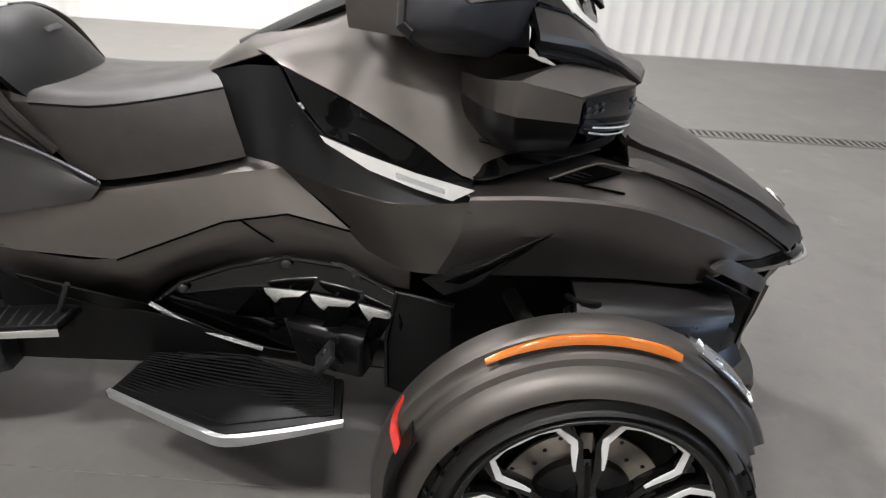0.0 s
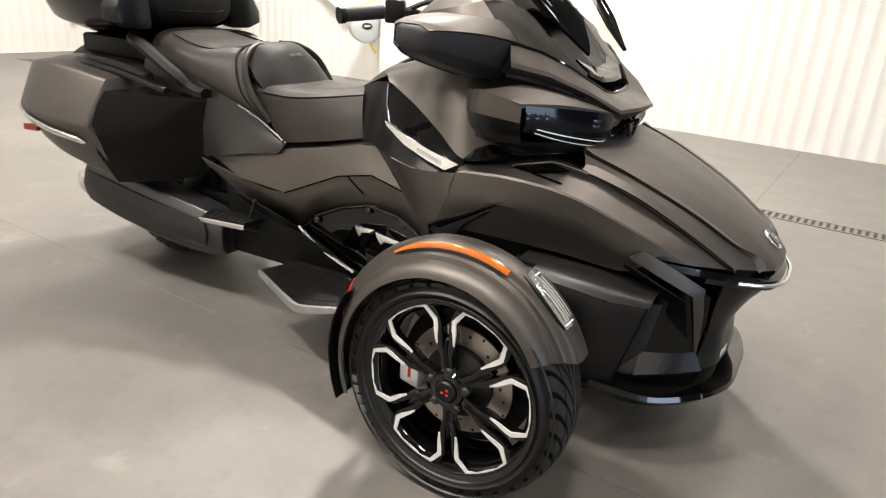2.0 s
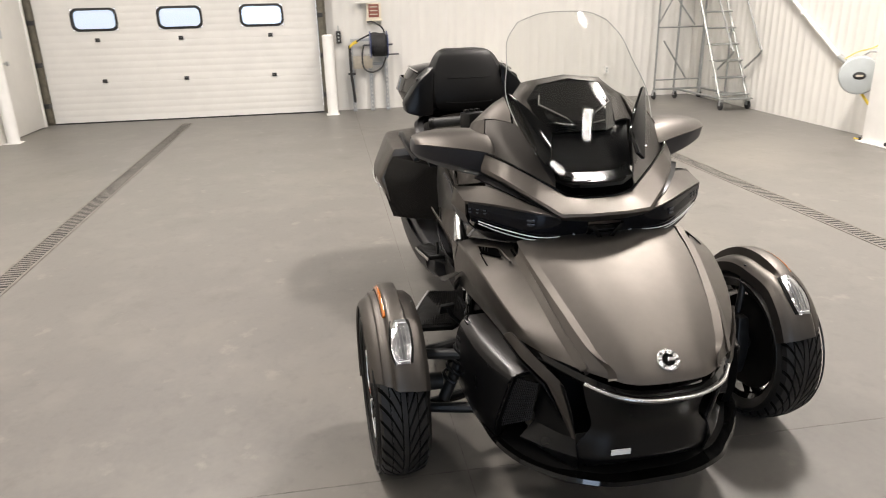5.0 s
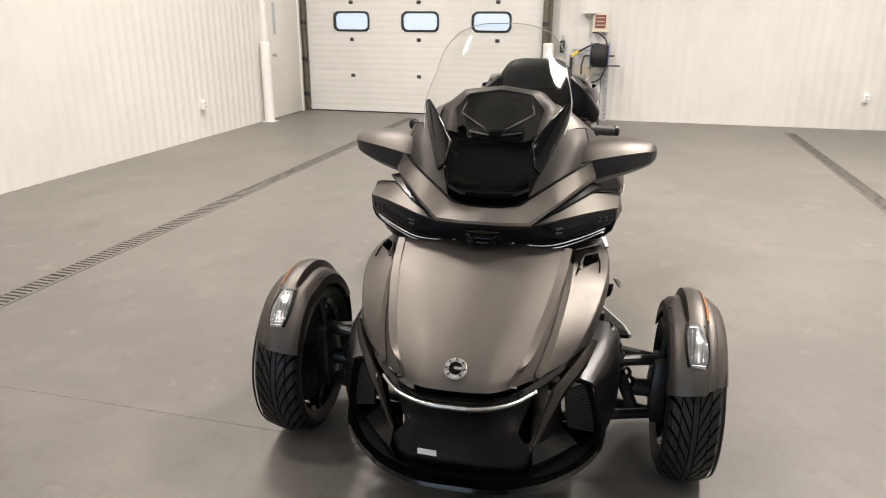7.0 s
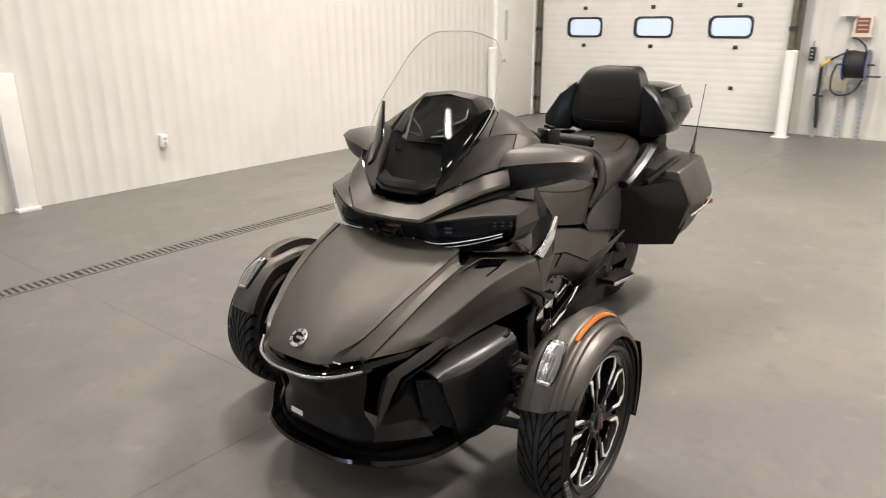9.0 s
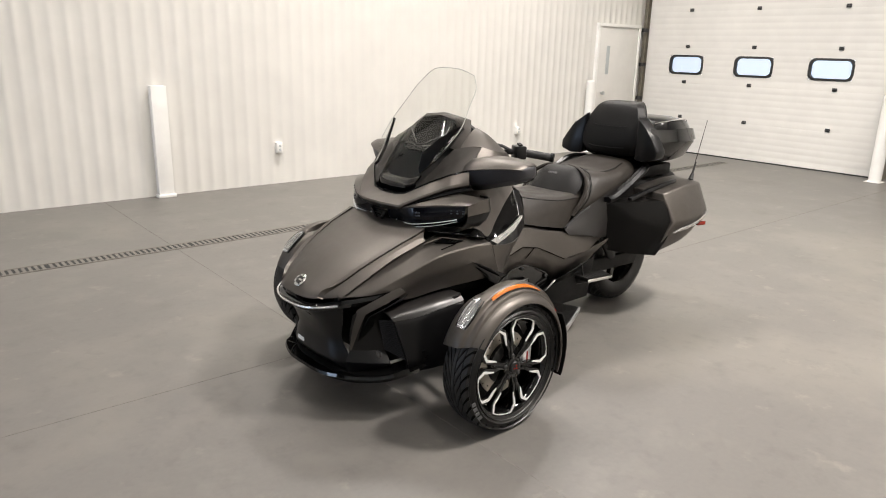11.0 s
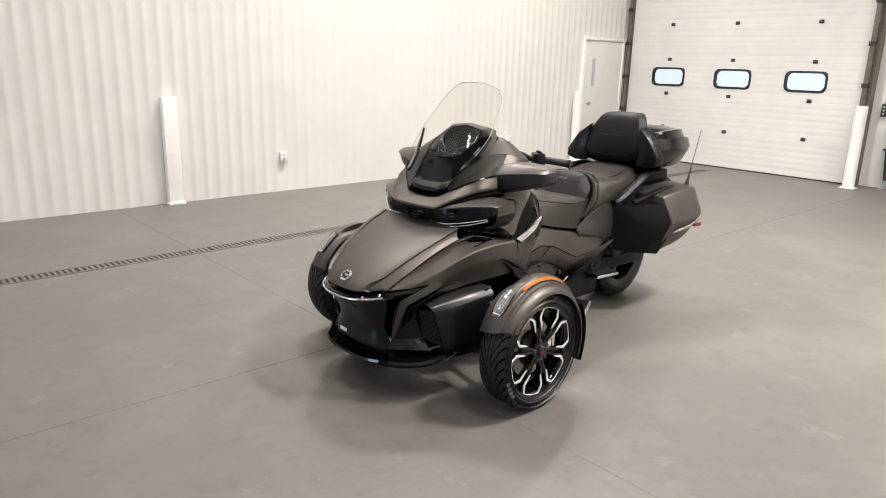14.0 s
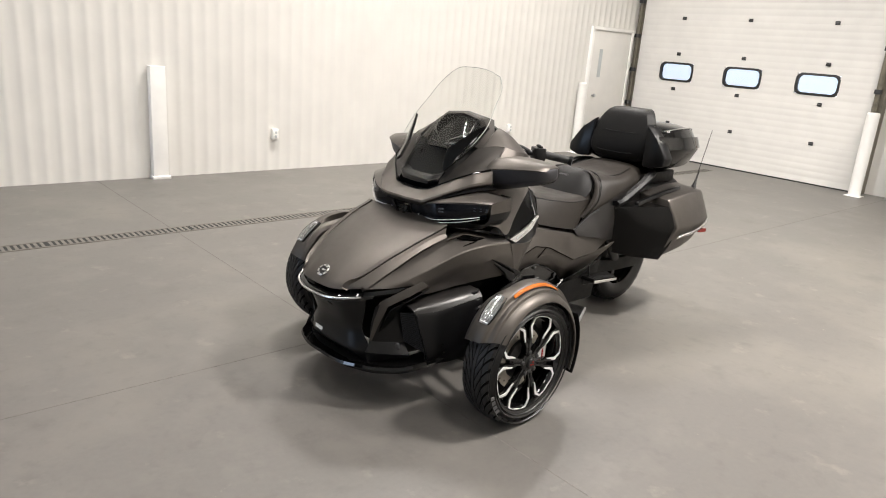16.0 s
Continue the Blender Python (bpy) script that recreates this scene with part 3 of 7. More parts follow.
# ---- front bodywork ----
hood = part("hood", shell(crisp([
    [(0.0464, 0.0000, 0.8048), (0.0503, 0.0993, 0.8010), (0.0640, 0.1800, 0.7920), (0.0900, 0.2630, 0.7740), (0.0980, 0.2730, 0.7360), (0.0980, 0.2700, 0.7150)],
    [(0.1985, 0.0000, 0.7559), (0.1973, 0.0995, 0.7525), (0.2060, 0.1700, 0.7450), (0.2220, 0.2480, 0.7270), (0.2365, 0.2650, 0.6900), (0.2365, 0.2620, 0.6700)],
    [(0.3605, 0.0000, 0.6845), (0.3595, 0.0898, 0.6805), (0.3630, 0.1450, 0.6740), (0.3690, 0.2180, 0.6570), (0.3730, 0.2450, 0.6210), (0.3730, 0.2420, 0.6020)],
    [(0.4818, 0.0000, 0.6111), (0.4808, 0.0800, 0.6085), (0.4760, 0.1250, 0.6045), (0.4660, 0.1880, 0.5960), (0.4500, 0.2240, 0.5720), (0.4490, 0.2210, 0.5540)],
    [(0.5523, 0.0000, 0.5570), (0.5494, 0.0801, 0.5560), (0.5390, 0.1180, 0.5550), (0.5250, 0.1560, 0.5540), (0.4830, 0.2120, 0.5490), (0.4810, 0.2090, 0.5330)],
    [(0.5790, 0.0000, 0.5270), (0.5745, 0.0802, 0.5275), (0.5610, 0.1180, 0.5290), (0.5400, 0.1520, 0.5320), (0.4900, 0.2090, 0.5400), (0.4870, 0.2060, 0.5250)],
], (3, 4), 0.07), mirror=True, nu=5, nv=4, thick=0.012), M_BODY, vehicle, "satin graphite front hood", angle=24)

for s in (-1, 1):
    part("hood_seam", tube(flip(s, spline([(0.060, 0.281, 0.742), (0.100, 0.2765, 0.729), (0.2375, 0.2685, 0.683), (0.374, 0.2485, 0.614), (0.451, 0.2275, 0.565), (0.484, 0.2145, 0.541)], 4)), 0.0036, 6), M_GAPSHADE, hood)
emblem = part("emblem", lathe([(0.031, 0.0), (0.031, 0.004), (0.029, 0.006), (0.0001, 0.006)], "z", 32), M_SILVERTRIM, vehicle, "round silver emblem", at=pose(0.5387, 0, 0.5702, 0, 41, 0))
part("emblem_ring", lathe([(0.018, 0.004), (0.018, 0.008), (0.0001, 0.008)], "z", 24), M_GLOSS, emblem)
part("emblem_bar", box((-0.004, -0.003, 0.006), (0.004, 0.018, 0.0095)), M_SILVERTRIM, emblem)
for k in range(7):
    a = radians(40 + 46 * k)
    part("emblem_mark", box((-0.0032, -0.0022, 0.0055), (0.0032, 0.0022, 0.0075)), M_STEELDK, emblem, at=pose(0.0245 * math.cos(a), 0.0245 * math.sin(a), 0, 0, 0, math.degrees(a)))

part("nose_lip", shell([
    [(0.57, 0, 0.5061), (0.5661, 0.0802, 0.5063), (0.5441, 0.1402, 0.5108), (0.4783, 0.2071, 0.5224), (0.3758, 0.2847, 0.542), (0.3042, 0.3274, 0.5548)],
    [(0.5881, 0, 0.4975), (0.5832, 0.0802, 0.4985), (0.556, 0.1472, 0.5040), (0.4831, 0.2142, 0.507), (0.3756, 0.2898, 0.5266), (0.3061, 0.3295, 0.5415)],
    [(0.5818, 0, 0.4704), (0.5768, 0.0802, 0.4716), (0.5497, 0.1473, 0.4801), (0.4728, 0.2122, 0.4917), (0.3653, 0.2799, 0.5064), (0.304, 0.3147, 0.5213)],
], mirror=True, nu=3, nv=4, su=False, inner=(0.3169, 0, 0.4582)), M_GLOSS, vehicle, "gloss black lip under the hood")
part("nose_strip", tube(spline([(0.4982, 0.2122, 0.5060), (0.5598, 0.1553, 0.4975), (0.5911, 0.0802, 0.4905), (0.5971, 0, 0.4890), (0.5911, -0.0802, 0.4905), (0.5598, -0.1553, 0.4975), (0.4982, -0.2122, 0.5060)], 5), 0.0052, 8), M_SILVERTRIM, vehicle, "thin chrome nose strip")
part("lower_scoop", shell([
    [(0.5665, 0, 0.4704), (0.5606, 0.0802, 0.4727), (0.5314, 0.1453, 0.4791), (0.4677, 0.2052, 0.4887)],
    [(0.52, 0, 0.4123), (0.517, 0.0803, 0.4115), (0.4981, 0.1354, 0.413), (0.4568, 0.1855, 0.4176)],
    [(0.4905, 0, 0.341), (0.4876, 0.0804, 0.3402), (0.4769, 0.1256, 0.3397), (0.451, 0.1657, 0.3393)],
    [(0.494, 0, 0.2798), (0.491, 0.0805, 0.279), (0.4802, 0.1408, 0.2784), (0.4449, 0.199, 0.288)],
    [(0.4950, 0, 0.240), (0.4910, 0.0906, 0.2391), (0.4755, 0.1580, 0.2363), (0.4400, 0.2080, 0.2409)],
    [(0.4500, 0, 0.1993), (0.4490, 0.0907, 0.1984), (0.4410, 0.1580, 0.1956), (0.4250, 0.2080, 0.189)],
], mirror=True, nu=4, nv=4, inner=(0.2135, 0, 0.3359)), M_SATIN, vehicle, "satin black scooped lower nose")
st = part("sticker", slab([(0.4905, -0.1188, 0.2603), (0.4950, -0.0624, 0.2608), (0.4945, -0.0624, 0.2782), (0.4900, -0.1187, 0.2776)], 0.002), M_DRL, vehicle, "small white label")
splitter = part("chin_splitter", shell([
    [(0.478, 0, 0.186), (0.476, 0.11, 0.188), (0.452, 0.196, 0.196), (0.410, 0.262, 0.192), (0.345, 0.330, 0.200), (0.270, 0.380, 0.222), (0.14, 0.405, 0.235)],
    [(0.532, 0, 0.196), (0.528, 0.12, 0.198), (0.493, 0.222, 0.206), (0.440, 0.278, 0.200), (0.372, 0.348, 0.208), (0.292, 0.402, 0.234), (0.15, 0.425, 0.250)],
    [(0.536, 0, 0.184), (0.532, 0.12, 0.186), (0.497, 0.226, 0.194), (0.444, 0.283, 0.188), (0.374, 0.352, 0.195), (0.292, 0.404, 0.218), (0.15, 0.424, 0.234)],
    [(0.505, 0, 0.160), (0.500, 0.11, 0.161), (0.472, 0.208, 0.166), (0.430, 0.262, 0.163), (0.350, 0.334, 0.170), (0.262, 0.380, 0.190), (0.14, 0.398, 0.205)],
    [(0.30, 0, 0.150), (0.30, 0.10, 0.150), (0.28, 0.17, 0.150), (0.26, 0.20, 0.152), (0.22, 0.23, 0.155), (0.18, 0.25, 0.16), (0.10, 0.26, 0.17)],
], mirror=True, nu=2, nv=4, su=False, inner=(0.25, 0, 0.3)), M_GLOSS, vehicle, "gloss black chin splitter")
part("splitter_floor", shell([
    [(0.480, 0, 0.187), (0.478, 0.11, 0.189), (0.454, 0.196, 0.197), (0.412, 0.262, 0.193), (0.347, 0.330, 0.201), (0.270, 0.380, 0.222)],
    [(0.42, 0, 0.200), (0.42, 0.10, 0.200), (0.40, 0.18, 0.205), (0.36, 0.24, 0.205), (0.30, 0.28, 0.212), (0.2, 0.30, 0.225)],
], mirror=True, nu=2, nv=4, inner=(0.3, 0, 0.0)), M_DARK, vehicle)

for s in (-1, 1):
    quarter = flips(s, crisp([
        [(-0.1968, 0.2531, 0.7259), (-0.2004, 0.3225, 0.7084), (-0.2033, 0.3880, 0.6900), (-0.2202, 0.4002, 0.6174), (-0.2568, 0.3906, 0.5339)],
        [(-0.0490, 0.2631, 0.7471), (-0.0500, 0.3295, 0.7265), (-0.0509, 0.3940, 0.7000), (-0.0522, 0.3990, 0.6274), (-0.0532, 0.3700, 0.5308)],
        [(0.1037, 0.2640, 0.7220), (0.1026, 0.3240, 0.7075), (0.1018, 0.3850, 0.6860), (0.1006, 0.3830, 0.6123), (0.0996, 0.3520, 0.5237)],
        [(0.2356, 0.2580, 0.6720), (0.2356, 0.3049, 0.6560), (0.2357, 0.3570, 0.6360), (0.2348, 0.3560, 0.5717), (0.2371, 0.3360, 0.5107)],
        [(0.3723, 0.2390, 0.6060), (0.3538, 0.2764, 0.5985), (0.3330, 0.3200, 0.5870), (0.3040, 0.3390, 0.5640), (0.2900, 0.3440, 0.5350)],
        [(0.4865, 0.2061, 0.5360), (0.4414, 0.2435, 0.5424), (0.3920, 0.2840, 0.5480), (0.3103, 0.3360, 0.5640), (0.2950, 0.3430, 0.5400)],
    ], (2,), 0.06))
    part("front_side_panel", shell(quarter, nu=5, nv=3, sv=False), M_BODY, vehicle, "satin graphite quarter panel", angle=20)
    # slot in the panel's shoulder: black plate painted for its shaded depth, raised rear rim, cast bars and a dark line
    # for the shallow crease ahead of it
    vent = part("hood_vent", slab(flip(s, [(-0.058, 0.355, 0.7195), (0.028, 0.314, 0.7365), (0.076, 0.318, 0.7265), (-0.002, 0.361, 0.7175)]), 0.006, 0.001), M_GAPSHADE, vehicle, "hood vent as a plate painted black for its shaded depth")
    part("vent_rim", tube(flip(s, spline([(-0.063, 0.356, 0.7205), (-0.018, 0.335, 0.731), (0.028, 0.313, 0.739), (0.060, 0.306, 0.734), (0.118, 0.300, 0.724)], 3)), 0.0036, 6), M_BODY, vent)
    for k in range(3):
        q = k * 0.012
        part("vent_bar", tube(flip(s, [(-0.034 + q, 0.348 - 0.5 * q, 0.7255 + 0.2 * q), (-0.008 + q, 0.355 - 0.5 * q, 0.7215 + 0.2 * q)]), 0.0018, 5), M_DARK, vent)
    part("vent_crease", tube(flip(s, [(-0.004, 0.362, 0.7155), (0.035, 0.363, 0.7105), (0.075, 0.362, 0.7035)]), 0.0022, 5), M_GAPSHADE, vent)
    # angular bracket that frames the lower nose
    part("nose_bracket", shell(flips(s, [
        [(0.270, 0.368, 0.560), (0.339, 0.339, 0.521), (0.414, 0.286, 0.472), (0.424, 0.254, 0.397), (0.434, 0.2145, 0.296)],
        [(0.283, 0.364, 0.572), (0.352, 0.328, 0.534), (0.427, 0.274, 0.483), (0.434, 0.246, 0.400), (0.438, 0.213, 0.296)],
        [(0.296, 0.352, 0.580), (0.366, 0.312, 0.540), (0.436, 0.258, 0.488), (0.442, 0.234, 0.400), (0.441, 0.209, 0.296)],
        [(0.302, 0.330, 0.560), (0.372, 0.290, 0.512), (0.432, 0.244, 0.470), (0.440, 0.224, 0.390), (0.440, 0.204, 0.296)],
    ]), nu=1, nv=3, su=False, sv=False, thick=0.014, inner=(0.2, 0.15 * s, 0.40)), M_BODY, vehicle, "angular graphite nose bracket")
    part("nose_side", shell(flips(s, [
        [(0.300, 0.318, 0.538), (0.375, 0.292, 0.510), (0.450, 0.249, 0.467)],
        [(0.325, 0.272, 0.415), (0.395, 0.252, 0.405), (0.450, 0.226, 0.385)],
        [(0.312, 0.285, 0.290), (0.395, 0.240, 0.292), (0.438, 0.206, 0.296)],
        [(0.318, 0.330, 0.244), (0.402, 0.266, 0.247), (0.462, 0.210, 0.250)],
        [(0.316, 0.326, 0.236), (0.398, 0.262, 0.238), (0.458, 0.206, 0.240)],
        [(0.290, 0.290, 0.205), (0.390, 0.240, 0.200), (0.445, 0.200, 0.196)],
    ]), nu=3, nv=3, su=False, thick=0.004, inner=(0.2, 0.05 * s, 0.40)), M_SATIN, vehicle, "satin black inner nose wall")
    part("nose_recess", shell(flips(s, [
        [(0.258, 0.366, 0.545), (0.328, 0.340, 0.505), (0.398, 0.290, 0.456), (0.408, 0.256, 0.390), (0.424, 0.212, 0.292)],
        [(0.240, 0.300, 0.490), (0.315, 0.272, 0.460), (0.335, 0.258, 0.420), (0.330, 0.252, 0.350), (0.325, 0.245, 0.260)],
    ]), nu=2, nv=3, sv=False, thick=0.004, inner=(0.2, 0.05 * s, 0.40)), M_DARK, vehicle, "matte black recess behind the bracket")
    # radiator duct behind the bracket
    duct = part("radiator_duct", shell(flips(s, [
        [(0.0084, 0.3193, 0.506), (0.0072, 0.4192, 0.4999), (0.0058, 0.4516, 0.4231), (0.0042, 0.4484, 0.2907), (0.0237, 0.421, 0.205)],
        [(0.1306, 0.3096, 0.502), (0.1294, 0.4114, 0.492), (0.1382, 0.4419, 0.413), (0.1468, 0.4426, 0.2907), (0.1561, 0.4133, 0.205)],
        [(0.235, 0.285, 0.492), (0.234, 0.390, 0.472), (0.240, 0.416, 0.405), (0.235, 0.424, 0.290), (0.225, 0.404, 0.212)],
        [(0.330, 0.262, 0.480), (0.328, 0.358, 0.456), (0.318, 0.376, 0.398), (0.288, 0.398, 0.285), (0.268, 0.392, 0.218)],
    ]), nu=4, nv=3, inner=(0.1, 0.2 * s, 0.33)), M_SATIN, vehicle, "satin black radiator duct")
    part("duct_top", shell(flips(s, [
        [(0.0086, 0.3143, 0.513), (0.0075, 0.4041, 0.510), (0.0069, 0.4372, 0.486)],
        [(0.1308, 0.3045, 0.510), (0.1296, 0.4000, 0.502), (0.1341, 0.4300, 0.474)],
        [(0.238, 0.280, 0.500), (0.238, 0.378, 0.486), (0.238, 0.406, 0.456)],
        [(0.340, 0.258, 0.488), (0.338, 0.350, 0.466), (0.334, 0.366, 0.446)],
    ]), nu=4, nv=3, inner=(0.1, 0.2 * s, 0.33)), M_DUCT, duct, "smooth dark duct cover")
    part("duct_mouth", shell(flips(s, [
        [(0.332, 0.258, 0.482), (0.330, 0.356, 0.458), (0.320, 0.374, 0.398), (0.290, 0.396, 0.285), (0.269, 0.391, 0.218)],
        [(0.318, 0.258, 0.466), (0.312, 0.340, 0.444), (0.304, 0.358, 0.392), (0.280, 0.378, 0.290), (0.262, 0.374, 0.230)],
    ]), nu=1, nv=3, su=False, sv=False, thick=0.004, inner=(0.36, 0.2 * s, 0.33)), M_DARK, duct)
    a, b, c, d = (Vector(q) for q in ((0.306, 0.345 * s, 0.440), (0.345, 0.285 * s, 0.432), (0.270, 0.380 * s, 0.258), (0.325, 0.298 * s, 0.300)))
    part("radiator_grille", shell([[tuple(a), tuple(b)], [tuple(c), tuple(d)]], nu=2, nv=2, inner=(0.1, 0.2 * s, 0.33)), M_GRILLE, duct, "fine dark radiator mesh")
    off = Vector((0.0035, 0.002 * s, 0.001))
    for k in range(15):
        v = (k + 0.5) / 15
        part("mesh_wire", tube([a.lerp(b, v) + off, c.lerp(d, v) + off], 0.0011, 4), M_EXHAUST, duct)
    for k in range(17):
        v = (k + 0.5) / 17
        part("mesh_wire", tube([a.lerp(c, v) + off, b.lerp(d, v) + off], 0.0011, 4), M_EXHAUST, duct)
    # winglet over the wheel
    part("side_winglet", slab(flip(s, [(-0.246, 0.446, 0.552), (-0.165, 0.438, 0.590), (-0.110, 0.426, 0.618), (-0.052, 0.411, 0.641), (-0.095, 0.421, 0.612), (-0.160, 0.434, 0.574), (-0.212, 0.442, 0.546)]), 0.008, 0.002), M_GLOSS, vehicle, "gloss black winglet blade")
    part("winglet_root", slab(flip(s, [(-0.282, 0.368, 0.510), (-0.216, 0.392, 0.556), (-0.080, 0.412, 0.612), (-0.150, 0.412, 0.560), (-0.175, 0.408, 0.528), (-0.237, 0.398, 0.494)]), 0.010, 0.003), M_DARK, vehicle)

# ---- upper fairing, lamps, screen ----
for s in (-1, 1):
    part("headlight_eyelid", shell(flips(s, [
        [(0.121, 0.130, 0.843), (0.103, 0.206, 0.857), (0.036, 0.313, 0.873), (-0.033, 0.402, 0.8745)],
        [(0.122, 0.137, 0.851), (0.102, 0.211, 0.866), (0.034, 0.318, 0.882), (-0.036, 0.406, 0.884)],
        [(0.108, 0.150, 0.850), (0.052, 0.216, 0.890), (-0.040, 0.300, 0.919), (-0.140, 0.410, 0.905)],
        [(0.080, 0.150, 0.835), (0.015, 0.216, 0.868), (-0.085, 0.296, 0.900), (-0.190, 0.372, 0.893)],
    ]), nu=2, nv=5, su=False, thick=0.008, inner=(-0.3, 0, 0.8)), M_BODY, vehicle, "satin graphite headlight eyelid", angle=14)
part("screen_scoop", shell([
    [(0.010, 0, 0.956), (0.006, 0.075, 0.958), (-0.014, 0.120, 0.976)],
    [(0.054, 0, 0.928), (0.051, 0.080, 0.931), (0.028, 0.128, 0.948)],
    [(0.057, 0, 0.918), (0.054, 0.082, 0.921), (0.030, 0.130, 0.938)],
], mirror=True, nu=2, nv=3, su=False, sv=False, thick=0.006), M_GLOSS, vehicle, "gloss black blade over the air scoop")
# opaque black sheet under the blade, in place of the scoop's shade
part("scoop_shade", shell([
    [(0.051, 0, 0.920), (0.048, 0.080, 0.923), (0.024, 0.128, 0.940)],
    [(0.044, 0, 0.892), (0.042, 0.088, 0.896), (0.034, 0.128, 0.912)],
], mirror=True, nu=1, nv=2, su=False, sv=False, thick=0.004), M_GAPSHADE, vehicle, "black sheet painted for the shade inside the air scoop")
part("dash_cover", shell([
    [(0.026, 0, 0.890), (0.024, 0.085, 0.894), (0.018, 0.128, 0.912)],
    [(-0.030, 0, 0.938), (-0.032, 0.095, 0.944), (-0.040, 0.150, 0.968)],
    [(-0.088, 0, 1.012), (-0.090, 0.100, 1.018), (-0.100, 0.165, 1.040)],
    [(-0.160, 0, 1.100), (-0.162, 0.110, 1.102), (-0.172, 0.188, 1.095)],
    [(-0.235, 0, 1.165), (-0.235, 0.100, 1.162), (-0.235, 0.175, 1.140)],
    [(-0.300, 0, 1.180), (-0.300, 0.090, 1.175), (-0.290, 0.140, 1.150)],
    [(-0.350, 0, 1.100), (-0.350, 0.110, 1.095), (-0.340, 0.180, 1.070)],
], mirror=True, nu=4, nv=4, inner=(-0.3, 0, 0.95)), M_SATIN, vehicle, "satin black lower dashboard")
part("dash_panel", shell([
    [(-0.224, 0, 1.214), (-0.222, 0.104, 1.206), (-0.218, 0.112, 1.200)],
    [(-0.186, 0, 1.172), (-0.188, 0.122, 1.168), (-0.206, 0.150, 1.160)],
    [(-0.086, 0, 1.070), (-0.090, 0.086, 1.068), (-0.118, 0.128, 1.074)],
], mirror=True, nu=1, nv=2, su=False, sv=False, thick=0.012, inner=(-0.3, 0, 1.0)), M_GLOSS, vehicle, "flat gloss black instrument panel", angle=6)
part("cowl_plate", shell([
    [(0.074, 0, 0.890), (0.073, 0.05, 0.891), (0.070, 0.106, 0.901), (0.004, 0.203, 0.958), (-0.052, 0.268, 0.992), (-0.118, 0.316, 1.008)],
    [(0.163, 0, 0.869), (0.157, 0.06, 0.867), (0.130, 0.142, 0.864), (0.066, 0.215, 0.908), (-0.020, 0.286, 0.951), (-0.106, 0.331, 0.970)],
    [(0.167, 0, 0.861), (0.161, 0.06, 0.859), (0.133, 0.146, 0.855), (0.072, 0.214, 0.898), (-0.016, 0.286, 0.940), (-0.104, 0.332, 0.957)],
    [(0.132, 0, 0.835), (0.128, 0.06, 0.834), (0.116, 0.140, 0.840), (0.062, 0.206, 0.882), (-0.022, 0.276, 0.924), (-0.108, 0.322, 0.942)],
], mirror=True, nu=2, nv=4, su=False, sv=False, thick=0.010, inner=(-0.3, 0, 0.8)), M_BODY, vehicle, "satin graphite cowl plate with a raised V edge", angle=24)
part("dash_frame", shell([
    [(-0.128, 0.132, 1.088), (-0.138, 0.168, 1.094), (-0.155, 0.206, 1.082)],
    [(-0.208, 0.146, 1.162), (-0.220, 0.168, 1.172), (-0.240, 0.196, 1.162)],
    [(-0.222, 0.108, 1.206), (-0.252, 0.122, 1.218), (-0.292, 0.142, 1.206)],
    [(-0.230, 0.0, 1.222), (-0.262, 0.0, 1.232), (-0.304, 0.0, 1.220)],
    [(-0.222, -0.108, 1.206), (-0.252, -0.122, 1.218), (-0.292, -0.142, 1.206)],
    [(-0.208, -0.146, 1.162), (-0.220, -0.168, 1.172), (-0.240, -0.196, 1.162)],
    [(-0.128, -0.132, 1.088), (-0.138, -0.168, 1.094), (-0.155, -0.206, 1.082)],
], nu=4, nv=2, su=False, thick=0.010, inner=(-0.3, 0, 1.0)), M_INNER, vehicle, "dark graphite frame round the dashboard")
SCREEN = [
    [(0.0400, 0.0000, 0.9520), (0.0380, 0.0960, 0.9560), (0.0190, 0.1600, 0.9880)],
    [(0.0030, 0.0000, 1.0189), (-0.0035, 0.1285, 1.0227), (-0.0294, 0.2121, 1.0677)],
    [(-0.0818, 0.0000, 1.1616), (-0.0915, 0.1379, 1.1633), (-0.1302, 0.2400, 1.1796)],
    [(-0.1655, 0.0000, 1.2891), (-0.1741, 0.1277, 1.2847), (-0.2038, 0.2179, 1.2766)],
    [(-0.2312, 0.0000, 1.3820), (-0.2366, 0.1150, 1.3740), (-0.2580, 0.2000, 1.3480)],
    [(-0.2690, 0.0000, 1.4330), (-0.2735, 0.0850, 1.4280), (-0.2880, 0.1560, 1.4030)],
]
screen = part("windscreen", shell(SCREEN, mirror=True, nu=6, nv=6, thick=0.0), M_SCREEN, vehicle, "tall clear curved windscreen")
sg = surface(mirror_rows(SCREEN), 6, 6)
part("screen_edge", tube([r[0] for r in sg[8:]] + sg[-1][1:-1] + [r[-1] for r in reversed(sg[8:])], 0.0016, 6), M_SCREENEDGE, screen, "polished edge of the screen")
